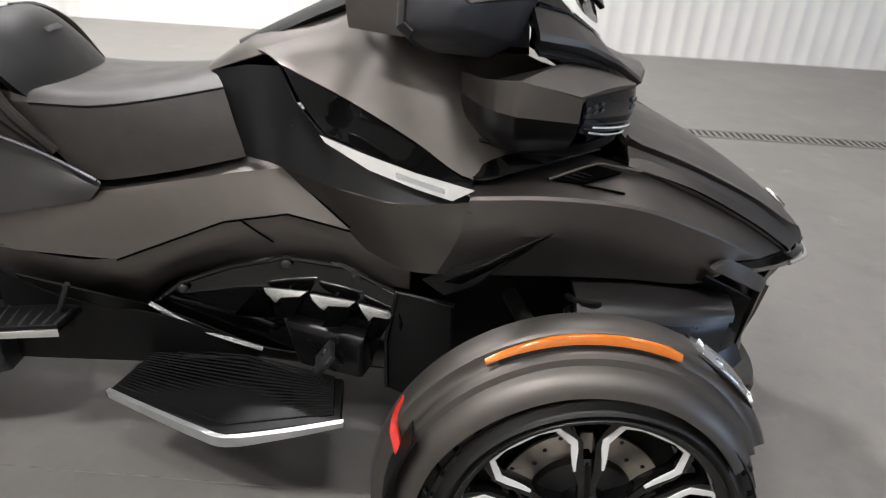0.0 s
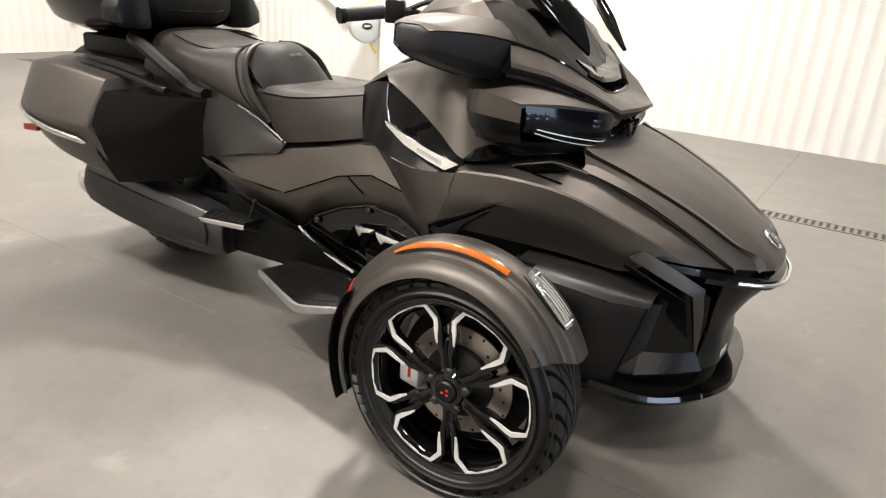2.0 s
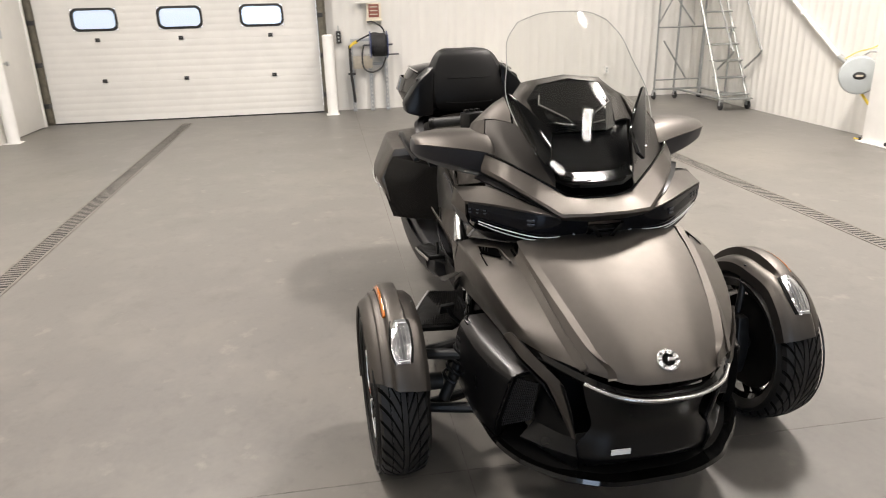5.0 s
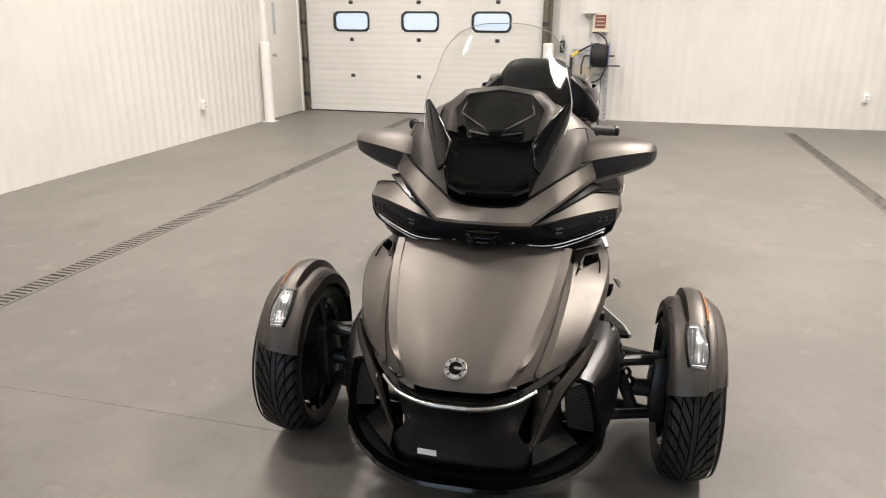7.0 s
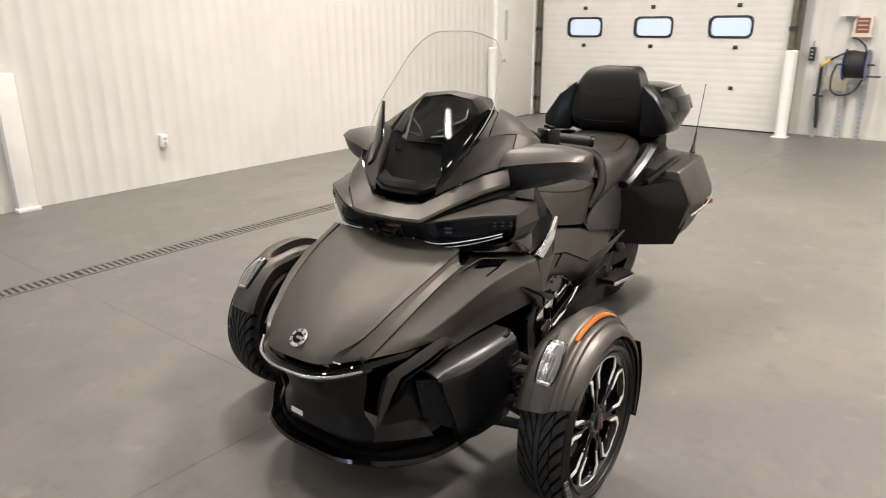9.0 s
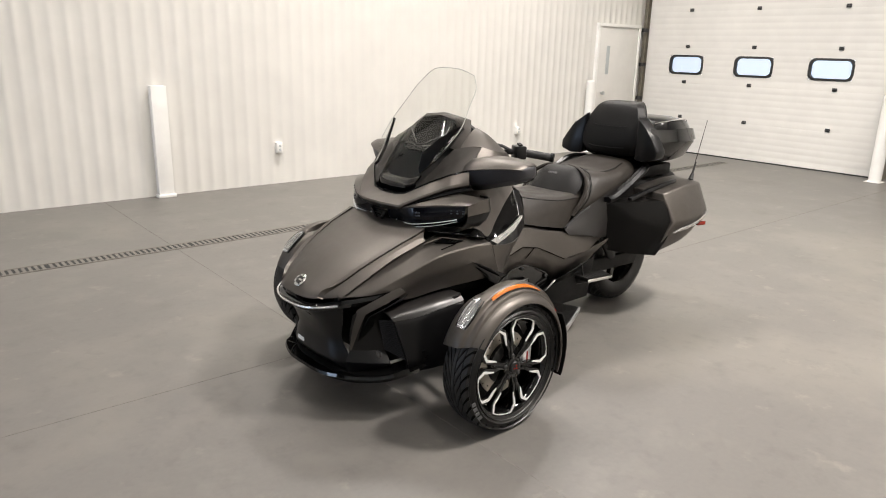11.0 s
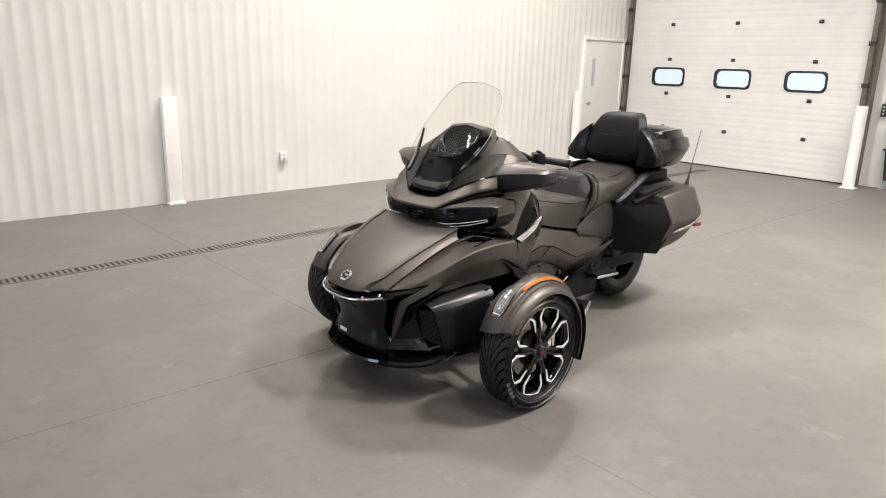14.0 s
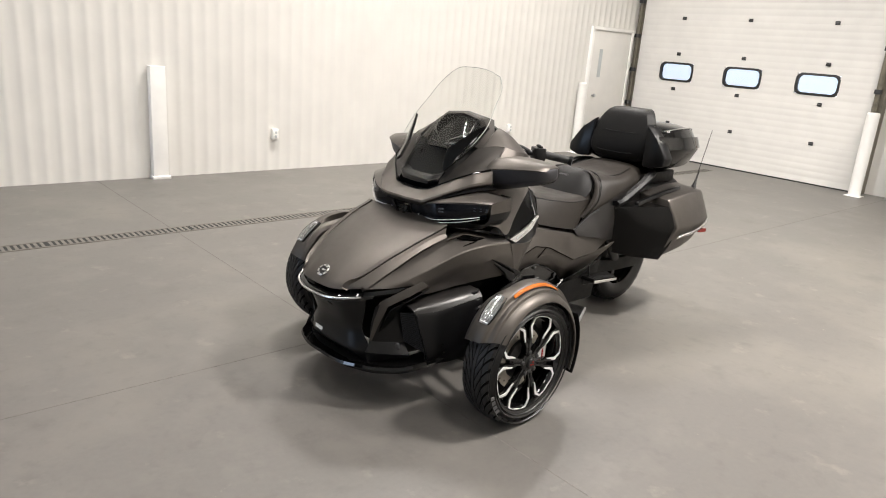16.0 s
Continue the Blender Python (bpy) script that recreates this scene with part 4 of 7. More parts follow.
for s in (-1, 1):
    part("inner_cowl", shell(flips(s, [
        [(0.040, 0.128, 0.915), (0.004, 0.204, 0.951), (-0.062, 0.264, 0.983), (-0.130, 0.309, 0.999)],
        [(-0.045, 0.160, 0.998), (-0.075, 0.215, 1.025), (-0.118, 0.262, 1.052), (-0.168, 0.300, 1.058)],
        [(-0.140, 0.192, 1.088), (-0.160, 0.222, 1.098), (-0.190, 0.258, 1.104), (-0.216, 0.286, 1.102)],
    ]), nu=3, nv=3, thick=0.010, inner=(-0.3, 0, 0.9)), M_INNER, vehicle, "dark graphite inner cowl")
    part("cowl_trim", tube(flip(s, [(0.072, 0.0, 0.892), (0.071, 0.05, 0.893), (0.068, 0.106, 0.903), (0.002, 0.203, 0.960), (-0.054, 0.267, 0.994), (-0.112, 0.310, 1.012)]), 0.0045, 6), M_GLOSS, vehicle, "gloss black cowl edge")
    part("side_cowl", shell(flips(s, [
        [(-0.128, 0.311, 0.985), (-0.132, 0.313, 1.002), (-0.170, 0.304, 1.060), (-0.218, 0.289, 1.105)],
        [(-0.200, 0.345, 0.965), (-0.205, 0.346, 0.985), (-0.235, 0.336, 1.040), (-0.285, 0.314, 1.084)],
        [(-0.300, 0.340, 0.950), (-0.305, 0.341, 0.970), (-0.340, 0.322, 1.025), (-0.370, 0.292, 1.068)],
        [(-0.430, 0.275, 0.950), (-0.435, 0.272, 0.980), (-0.440, 0.262, 1.025), (-0.440, 0.245, 1.050)],
    ]), nu=3, nv=3, inner=(-0.3, 0, 0.95)), M_BODY, vehicle, "satin graphite side cowl")
    part("cowl_top", shell(flips(s, [
        [(-0.160, 0.215, 1.097), (-0.190, 0.258, 1.106), (-0.218, 0.289, 1.105)],
        [(-0.235, 0.200, 1.158), (-0.258, 0.245, 1.140), (-0.285, 0.314, 1.084)],
        [(-0.300, 0.175, 1.172), (-0.325, 0.225, 1.142), (-0.370, 0.292, 1.068)],
        [(-0.380, 0.165, 1.130), (-0.400, 0.200, 1.105), (-0.440, 0.245, 1.050)],
    ]), nu=3, nv=3, inner=(-0.3, 0, 0.95)), M_BODY, vehicle, "satin graphite cowl shoulder")
    part("cowl_groove", shell(flips(s, [
        [(0.120, 0.120, 0.840), (0.068, 0.208, 0.886), (-0.020, 0.278, 0.926), (-0.110, 0.325, 0.945)],
        [(0.119, 0.136, 0.847), (0.066, 0.224, 0.889), (-0.020, 0.300, 0.921), (-0.105, 0.354, 0.940)],
    ]), nu=2, nv=5, thick=0.006, inner=(-0.3, 0, 0.8)), M_SATIN, vehicle, "satin black groove under the cowl")
    part("side_spike", slab(flip(s, [(0.031, 0.160, 0.990), (0.022, 0.140, 1.010), (-0.011, 0.128, 1.080), (-0.080, 0.178, 1.145), (-0.140, 0.226, 1.193), (-0.154, 0.243, 1.184), (-0.105, 0.226, 1.120), (-0.040, 0.194, 1.050)]), 0.013, 0.003), M_GLOSS, vehicle, "gloss black blade-shaped screen bracket")
    vane = [(x, y * s, 1.0745 - 1.02 * (x + 0.086)) for x, y in ((-0.186, 0.112), (-0.160, 0.122), (-0.116, 0.036), (-0.099, 0.022), (-0.108, 0.088))]
    part("dash_vane", tube(vane, 0.0024, 6), M_SILVERTRIM, vehicle, "thin silver dash outline")
    # headlamp
    LENS = flips(s, [
        [(-0.0265, 0.3959, 0.8801), (0.0406, 0.3102, 0.8728), (0.1068, 0.2044, 0.8596), (0.1198, 0.1102, 0.8402), (0.1224, 0.0556, 0.8326)],
        [(-0.0227, 0.3931, 0.8447), (0.0473, 0.3054, 0.8303), (0.1093, 0.2055, 0.8129), (0.1062, 0.1093, 0.7986), (0.1067, 0.0547, 0.7941)],
        [(-0.0311, 0.3852, 0.8172), (0.0346, 0.3007, 0.7896), (0.0884, 0.2066, 0.7722), (0.0711, 0.1093, 0.767), (0.0717, 0.0547, 0.7635)],
    ])
    lamp = part("headlight", shell(LENS, nu=3, nv=4, inner=(-0.2, 0.1 * s, 0.8)), M_LENS, vehicle, "dark smoked headlight lens")
    lg = surface(LENS, 3, 4)
    for row, off in ((lg[-1], 0.0), (lg[-2], 0.002)):
        part("light_pipe", tube([p + Vector((0.007 + off, 0.003 * s, 0.004)) for p in row[1:-2]], 0.0018, 6), M_DRL, lamp, "thin white light pipe")
    part("light_pipe", tube([lg[-1][-3] + Vector((0.007, 0.003 * s, 0.004)), lg[-2][-3] + Vector((0.009, 0.003 * s, 0.004)), lg[-3][-4] + Vector((0.009, 0.003 * s, 0.004))], 0.0023, 6), M_DRL, lamp)
    for k in range(2):
        part("projector", box((-0.008, -0.012, -0.0045), (0.003, 0.012, 0.0045), 0.0015), M_LAMPCELL, lamp, "clear projector lamp", at=pose(0.0985 - 0.001 * k, 0.2310 * s, 0.8420 - 0.013 * k, 0, 0, 32 * s))
    for k in range(3):
        for up in (0, 1):
            part("lamp_cell", box((-0.006, -0.0050, -0.0032), (0.0025, 0.0050, 0.0032), 0.001), M_LAMPCELL, lamp, at=pose(0.0130 - 0.0165 * k, (0.3510 + 0.0195 * k) * s, 0.8500 + 0.0105 * up, 0, 0, 40 * s))
    POD = flips(s, [
        [(-0.033, 0.404, 0.880), (-0.034, 0.402, 0.838), (-0.037, 0.392, 0.808), (-0.0415, 0.366, 0.7828)],
        [(-0.137, 0.414, 0.906), (-0.142, 0.424, 0.850), (-0.138, 0.406, 0.808), (-0.130, 0.376, 0.778)],
        [(-0.170, 0.396, 0.902), (-0.172, 0.406, 0.852), (-0.170, 0.388, 0.808), (-0.162, 0.356, 0.780)],
        [(-0.198, 0.366, 0.896), (-0.196, 0.374, 0.852), (-0.194, 0.358, 0.810), (-0.186, 0.325, 0.783)],
        [(-0.230, 0.285, 0.888), (-0.228, 0.290, 0.852), (-0.226, 0.282, 0.813), (-0.218, 0.262, 0.788)],
    ])
    part("headlight_pod", shell([r[:2] for r in POD], nu=3, nv=3, su=False, sv=False, inner=(-0.1, 0.1 * s, 0.83)), M_BODY, vehicle, "satin graphite headlight pod", angle=40)
    part("pod_lower", shell([r[1:] for r in POD], nu=3, nv=3, su=False, sv=False, inner=(-0.1, 0.1 * s, 0.83)), M_SATIN, vehicle, "satin black lower edge of the pod", angle=40)
    part("pod_underside", shell(flips(s, [
        [(-0.1919, 0.3274, 0.7761), (-0.0446, 0.3674, 0.7858), (0.0346, 0.2977, 0.7855), (0.0864, 0.2066, 0.7691), (0.0711, 0.1094, 0.763), (0.0723, 0, 0.76)],
        [(-0.1816, 0.2976, 0.756), (-0.0395, 0.3377, 0.7586), (0.0345, 0.283, 0.7612), (0.076, 0.2037, 0.7538), (0.0669, 0.1094, 0.7507), (0.0681, 0, 0.7488)],
        [(-0.1507, 0.258, 0.7513), (-0.0388, 0.2582, 0.7462), (0.0124, 0.2384, 0.7464), (0.0334, 0.1789, 0.747), (0.0242, 0.0994, 0.7478), (0.0252, 0, 0.7437)],
    ]), nu=2, nv=3, inner=(-0.2, 0.1 * s, 0.85)), M_SATIN, vehicle)
    part("pod_gusset", shell(flips(s, [
        [(-0.208, 0.3426, 0.7219), (-0.1414, 0.3425, 0.7586), (-0.029, 0.3127, 0.7629)],
        [(-0.1981, 0.3626, 0.7176), (-0.1267, 0.3627, 0.7319), (0.0426, 0.283, 0.7592)],
    ]), nu=2, nv=3, inner=(-0.2, 0.1 * s, 0.75)), M_GLOSS, vehicle, "gloss black gusset")
    # mirror: a boxy housing, light cap above the front crease; the shell below it has a cool daylight sheen put into
    # its colour
    def mirror_ring(y, x0, x1, z0, z1, crease):
        xm, xr, zm, zr = (x0 + x1) / 2, (x1 - x0) / 2, (z0 + z1) / 2, (z1 - z0) / 2
        return [(xm + xr * u, y * s, zm + zr * v) for u, v in ((1.0, crease), (0.80, 0.5 + 0.42 * crease), (0.42, 0.96), (-0.70, 1.0), (-0.97, 0.80), (-1.0, -0.55), (-0.70, -0.95), (0.20, -1.0), (0.74, -0.62))]
    ARM = ((0.262, -0.285, -0.112, 0.912, 1.052, 0.30), (0.300, -0.297, -0.112, 0.917, 1.061, 0.32), (0.356, -0.309, -0.128, 0.930, 1.066, 0.36), (0.420, -0.320, -0.152, 0.948, 1.064, 0.42), (0.470, -0.328, -0.182, 0.965, 1.058, 0.48),
           (0.505, -0.328, -0.210, 0.980, 1.051, 0.52), (0.521, -0.318, -0.236, 0.993, 1.043, 0.52), (0.527, -0.302, -0.260, 1.004, 1.032, 0.40))
    mir = part("mirror", soften(loft([mirror_ring(*r) for r in ARM], nu=3, nv=1), 0.005, 24), M_MIRRORLOW, vehicle, "graphite mirror housing with a cool daylight sheen in its colour", angle=50)
    caps = []
    for y, x0, x1, z0, z1, crease in ARM[:7]:
        r = mirror_ring(y, x0 - 0.004, x1 + 0.005, z0 - 0.004, z1 + 0.004, crease)
        caps.append([r[0]] + r[1:5])
    part("mirror_cap", shell(caps, nu=3, nv=2, sv=False, thick=0.006, inner=(-0.22, 0.40 * s, 0.98)), M_BODY, mir, "graphite mirror cap", angle=38)
    rims = []
    for y, x0, x1, z0, z1, crease in ARM[:7]:
        r = mirror_ring(y, x0 - 0.006, x1, z0 - 0.003, z1 + 0.003, crease)
        rims.append(r[4:7])
    part("mirror_rim", shell(rims, nu=3, nv=1, sv=False, thick=0.008, inner=(-0.22, 0.40 * s, 0.98)), M_RUBBER, mir, "black rubber mirror rim")
    part("mirror_stem", loft([flip(s, r) for r in (
        [(-0.1076, 0.2374, 0.9146), (-0.1168, 0.2469, 1.0011), (-0.2388, 0.2466, 1.0164), (-0.24, 0.2373, 0.9146)],
        [(-0.1183, 0.3065, 0.9393), (-0.1227, 0.3062, 0.9903), (-0.2497, 0.3059, 1.0158), (-0.2507, 0.3063, 0.9394)],
    )], nu=2, nv=1, su=False), M_DARK, mir)

part("headlight_bridge", shell([
    [(0.1301, 0, 0.8181), (0.1295, 0.0576, 0.8216)],
    [(0.1175, 0, 0.7895), (0.1149, 0.0517, 0.7921)],
    [(0.0784, 0, 0.761), (0.0778, 0.0577, 0.7635)],
], mirror=True, nu=3, nv=2, inner=(-0.1877, 0, 0.8151)), M_GLOSS, vehicle, "gloss black bridge between the headlights")
for z in (0.786, 0.800):
    part("bridge_slat", tube([(0.122, -0.045, z + 0.006), (0.124, 0.0, z + 0.004), (0.122, 0.045, z + 0.006)], 0.0035, 6), M_SATIN, vehicle)
for s in (-1, 1):
    part("bridge_strut", slab(flip(s, [(0.128, 0.012, 0.782), (0.132, 0.040, 0.822), (0.130, 0.056, 0.822), (0.126, 0.026, 0.780)]), 0.008, 0.002), M_GLOSS, vehicle)

# ---- tank, side bodywork, engine ----
part("tank_top", shell([
    [(-0.763, 0, 0.8132), (-0.7603, 0.0297, 0.8118), (-0.7535, 0.0515, 0.8075)],
    [(-0.6552, 0, 0.8845), (-0.6509, 0.0593, 0.8778), (-0.6262, 0.1038, 0.86)],
    [(-0.5119, 0, 0.9395), (-0.5028, 0.079, 0.9285), (-0.4833, 0.1285, 0.9056)],
    [(-0.3889, 0, 1.0037), (-0.38, 0.0987, 0.9925), (-0.3607, 0.158, 0.9613)],
    [(-0.3169, 0, 1.0597), (-0.3184, 0.1184, 1.0483), (-0.2994, 0.1973, 1.0169)],
], mirror=True, nu=4, nv=4, inner=(-0.4958, 0, 0.6113)), M_BODY, vehicle, "satin graphite tank cover")
part("tank_console", shell([
    [(-0.6962, 0, 0.8661), (-0.6864, 0.0346, 0.8638), (-0.6765, 0.0494, 0.8575)],
    [(-0.5527, 0, 0.9395), (-0.5431, 0.0494, 0.937), (-0.5435, 0.0741, 0.9245)],
    [(-0.4195, 0, 1.0037), (-0.4101, 0.0691, 1.003), (-0.4106, 0.0987, 0.9854)],
], mirror=True, nu=4, nv=3, thick=0.01, inner=(-0.4958, 0, 0.6113)), M_DARK, vehicle, "matte black control console")
for k in range(8):
    part("console_button", box((-0.008, -0.012, 0), (0.008, 0.012, 0.006), 0.002), M_SATIN, vehicle, at=pose(-0.66 + 0.024 * k, 0.028 * (1 if k % 2 else -1), 0.872 + 0.0124 * k, 0, -27, 0))
for s in (-1, 1):
    part("tank_side", shell(flips(s, [
        [(-0.6361, 0.0939, 0.8672), (-0.606, 0.1285, 0.8648), (-0.578, 0.1631, 0.8563)],
        [(-0.4932, 0.1186, 0.9159), (-0.4638, 0.178, 0.8826), (-0.4348, 0.2395, 0.8127)],
        [(-0.3505, 0.158, 0.9613), (-0.3219, 0.2373, 0.8861), (-0.3089, 0.3073, 0.763)],
        [(-0.2086, 0.1977, 0.9456), (-0.2057, 0.2772, 0.8479), (-0.1981, 0.3597, 0.7146)],
        [(-0.0769, 0.198, 0.8946), (-0.0787, 0.2677, 0.8123), (-0.0804, 0.3228, 0.7353)],
    ]), nu=5, nv=5), M_BODY, vehicle, "satin graphite tank side")
    part("side_window_panel", shell(flips(s, [
        [(-0.5759, 0.1582, 0.8564), (-0.4348, 0.2336, 0.8127), (-0.3139, 0.2973, 0.7631), (-0.1982, 0.3557, 0.7095)],
        [(-0.5265, 0.2325, 0.8046), (-0.4358, 0.2822, 0.7766), (-0.3248, 0.3274, 0.7353), (-0.1984, 0.3618, 0.6993)],
        [(-0.4718, 0.302, 0.7682), (-0.396, 0.3272, 0.7455), (-0.305, 0.3495, 0.7147), (-0.1985, 0.3658, 0.6911)],
    ]), nu=4, nv=5), M_GLOSS, vehicle, "gloss black triangular side panel")
    part("side_trim", shell(flips(s, [
        [(-0.478, 0.322, 0.769), (-0.400, 0.349, 0.749), (-0.300, 0.373, 0.725), (-0.196, 0.392, 0.706)],
        [(-0.466, 0.329, 0.757), (-0.385, 0.361, 0.722), (-0.300, 0.382, 0.699), (-0.235, 0.395, 0.685)],
    ]), nu=2, nv=5, sv=False, thick=0.012), M_SILVERTRIM, vehicle, "brushed silver side trim")
    part("trim_letter_bar", shell(flips(s, [
        [(-0.338, 0.3690, 0.7235), (-0.250, 0.3885, 0.7045)], [(-0.336, 0.3725, 0.7135), (-0.248, 0.3905, 0.6950)]]), nu=1, nv=9, thick=0.003), M_GALV, vehicle, "raised grey lettering as a plain bar")
    part("seat_side_panel", shell(flips(s, [
        [(-0.7556, 0.0544, 0.8075), (-0.6571, 0.1137, 0.8395), (-0.5791, 0.1661, 0.8522), (-0.5367, 0.2326, 0.8005), (-0.4769, 0.3031, 0.7631), (-0.3254, 0.3495, 0.7117), (-0.1986, 0.3698, 0.687)],
        [(-0.7141, 0.1139, 0.758), (-0.6483, 0.1634, 0.7727), (-0.5877, 0.203, 0.7672), (-0.5327, 0.2596, 0.7391), (-0.4472, 0.3224, 0.712), (-0.3259, 0.3697, 0.6839), (-0.199, 0.3859, 0.6736)],
        [(-0.6499, 0.1885, 0.6746), (-0.6246, 0.2132, 0.6784), (-0.5943, 0.2331, 0.6803), (-0.5488, 0.2658, 0.6799), (-0.4479, 0.3326, 0.6711), (-0.3264, 0.3857, 0.6634), (-0.1992, 0.3939, 0.6633)],
    ]), nu=4, nv=3, sv=False), M_SATIN, vehicle, "satin black panel below the tank")
    part("front_wing_panel", shell(flips(s, [
        [(-0.573, 0.238, 0.678), (-0.448, 0.332, 0.672), (-0.326, 0.386, 0.669), (-0.2055, 0.3920, 0.6820)],
        [(-0.500, 0.252, 0.612), (-0.405, 0.328, 0.607), (-0.312, 0.382, 0.611), (-0.2195, 0.3998, 0.6180)],
        [(-0.432, 0.266, 0.540), (-0.372, 0.318, 0.528), (-0.312, 0.362, 0.524), (-0.2550, 0.3905, 0.5345)],
    ]), nu=5, nv=4), M_BODY, vehicle, "satin graphite wing panel")
    part("side_body", shell(flips(s, [
        [(-1.2446, 0.2138, 0.5664), (-1.1005, 0.1607, 0.5846), (-0.9252, 0.1480, 0.6108), (-0.7615, 0.1500, 0.6444), (-0.6462, 0.1610, 0.6663), (-0.5623, 0.1700, 0.6799)],
        [(-1.2699, 0.2320, 0.5467), (-1.1117, 0.2348, 0.5676), (-0.9275, 0.2200, 0.5950), (-0.7633, 0.2200, 0.6287), (-0.6476, 0.2220, 0.6529), (-0.5634, 0.2240, 0.6665)],
        [(-1.2716, 0.2320, 0.5376), (-1.1119, 0.2398, 0.5591), (-0.9235, 0.2250, 0.5855), (-0.7582, 0.2250, 0.6191), (-0.6372, 0.2280, 0.6412), (-0.5551, 0.2300, 0.6559)],
        [(-1.2701, 0.2320, 0.5140), (-1.1126, 0.2608, 0.4710), (-0.9150, 0.2560, 0.4574), (-0.6854, 0.2600, 0.5596), (-0.5539, 0.2690, 0.5879), (-0.4244, 0.2936, 0.5698)],
    ]), nu=2, nv=5, su=False, sv=False), M_BODY, vehicle, "satin graphite side body panel")
    part("panel_seam", tube(flip(s, spline([(-0.5943, 0.1900, 0.6817), (-0.5655, 0.2240, 0.6686), (-0.4957, 0.2600, 0.6207), (-0.4268, 0.2947, 0.5757)], 4)), 0.0028, 5), M_GAPSHADE, vehicle)
    part("panel_seam", tube(flip(s, [(-0.9119, 0.2570, 0.4564), (-0.6855, 0.2620, 0.5574), (-0.5539, 0.2700, 0.5858), (-0.4268, 0.2947, 0.5673)]), 0.0022, 5), M_GAPSHADE, vehicle)
    part("panel_seam", tube(flip(s, [(-0.6507, 0.2625, 0.5648), (-0.6170, 0.2645, 0.5416), (-0.5854, 0.2655, 0.5205)]), 0.0022, 5), M_GAPSHADE, vehicle)
    part("lower_skirt", shell(flips(s, [
        [(-1.2700, 0.2810, 0.5150), (-1.1125, 0.2598, 0.4721), (-0.9150, 0.2550, 0.4585), (-0.6854, 0.2580, 0.5607), (-0.5538, 0.2660, 0.5879), (-0.4486, 0.2760, 0.5688), (-0.3065, 0.3359, 0.5209)],
        [(-1.2498, 0.2709, 0.4866), (-1.0946, 0.2485, 0.4297), (-0.9073, 0.2470, 0.4050), (-0.7327, 0.2560, 0.4890), (-0.5748, 0.2640, 0.5310), (-0.4486, 0.2760, 0.5266), (-0.3065, 0.3379, 0.5006)],
        [(-1.1983, 0.2361, 0.4356), (-1.0755, 0.2103, 0.3237), (-0.9202, 0.1880, 0.2959), (-0.8260, 0.2040, 0.3849), (-0.6060, 0.2440, 0.4630), (-0.4482, 0.2560, 0.4416), (-0.3064, 0.3229, 0.4600)],
    ]), nu=3, nv=4), M_BODY, vehicle, "satin graphite lower side panel")
    part("lower_hull", shell(flips(s, [
        [(-1.1124, 0.2833, 0.425), (-0.9296, 0.2838, 0.3842), (-0.8686, 0.2394, 0.3388), (-0.7571, 0.2248, 0.2829), (-0.6254, 0.2152, 0.2218), (-0.4016, 0.2105, 0.2014), (-0.0451, 0.2009, 0.2015)],
        [(-1.0625, 0.2145, 0.283), (-0.9101, 0.2148, 0.2524), (-0.8288, 0.19, 0.2221), (-0.7272, 0.1803, 0.1916), (-0.6053, 0.1705, 0.1611), (-0.4018, 0.1707, 0.1509), (-0.0454, 0.171, 0.1508)],
        [(-1.0606, 0, 0.2444), (-0.9083, 0, 0.2036), (-0.8274, 0, 0.1629), (-0.7258, 0, 0.1424), (-0.6038, 0, 0.1322), (-0.4002, 0, 0.1271), (-0.0438, 0, 0.127)],
    ]), nu=2, nv=3, inner=(-0.4978, 0, 0.4584)), M_DARK, vehicle, "matte black lower hull")
    part("belly_panel", shell(flips(s, [
        [(-1.16, 0.276, 0.440), (-1.06, 0.278, 0.385), (-0.95, 0.272, 0.350), (-0.84, 0.262, 0.330), (-0.66, 0.238, 0.250)],
        [(-1.17, 0.250, 0.290), (-1.06, 0.255, 0.270), (-0.95, 0.256, 0.262), (-0.83, 0.252, 0.255), (-0.65, 0.236, 0.230)],
        [(-1.18, 0.230, 0.180), (-1.06, 0.234, 0.184), (-0.95, 0.236, 0.187), (-0.82, 0.238, 0.192), (-0.64, 0.232, 0.212)],
    ]), nu=2, nv=3, inner=(-0.9, 0, 0.35)), M_DARK, vehicle, "matte black belly panel")
    # engine cover
    cover = part("engine_cover", shell(flips(s, [
        [(-0.880, 0.212, 0.318), (-0.795, 0.226, 0.393), (-0.680, 0.245, 0.448), (-0.560, 0.264, 0.485), (-0.440, 0.285, 0.483), (-0.335, 0.308, 0.445)],
        [(-0.872, 0.206, 0.300), (-0.780, 0.222, 0.340), (-0.670, 0.240, 0.370), (-0.555, 0.258, 0.385), (-0.440, 0.282, 0.375), (-0.325, 0.312, 0.365)],
        [(-0.800, 0.195, 0.262), (-0.740, 0.198, 0.250), (-0.650, 0.205, 0.250), (-0.550, 0.225, 0.260), (-0.440, 0.255, 0.270), (-0.325, 0.295, 0.280)],
        [(-0.700, 0.180, 0.205), (-0.660, 0.178, 0.185), (-0.600, 0.190, 0.185), (-0.520, 0.205, 0.190), (-0.440, 0.225, 0.200), (-0.330, 0.250, 0.210)],
    ]), nu=4, nv=4, sv=False), M_GLOSS, vehicle, "gloss black engine side cover")
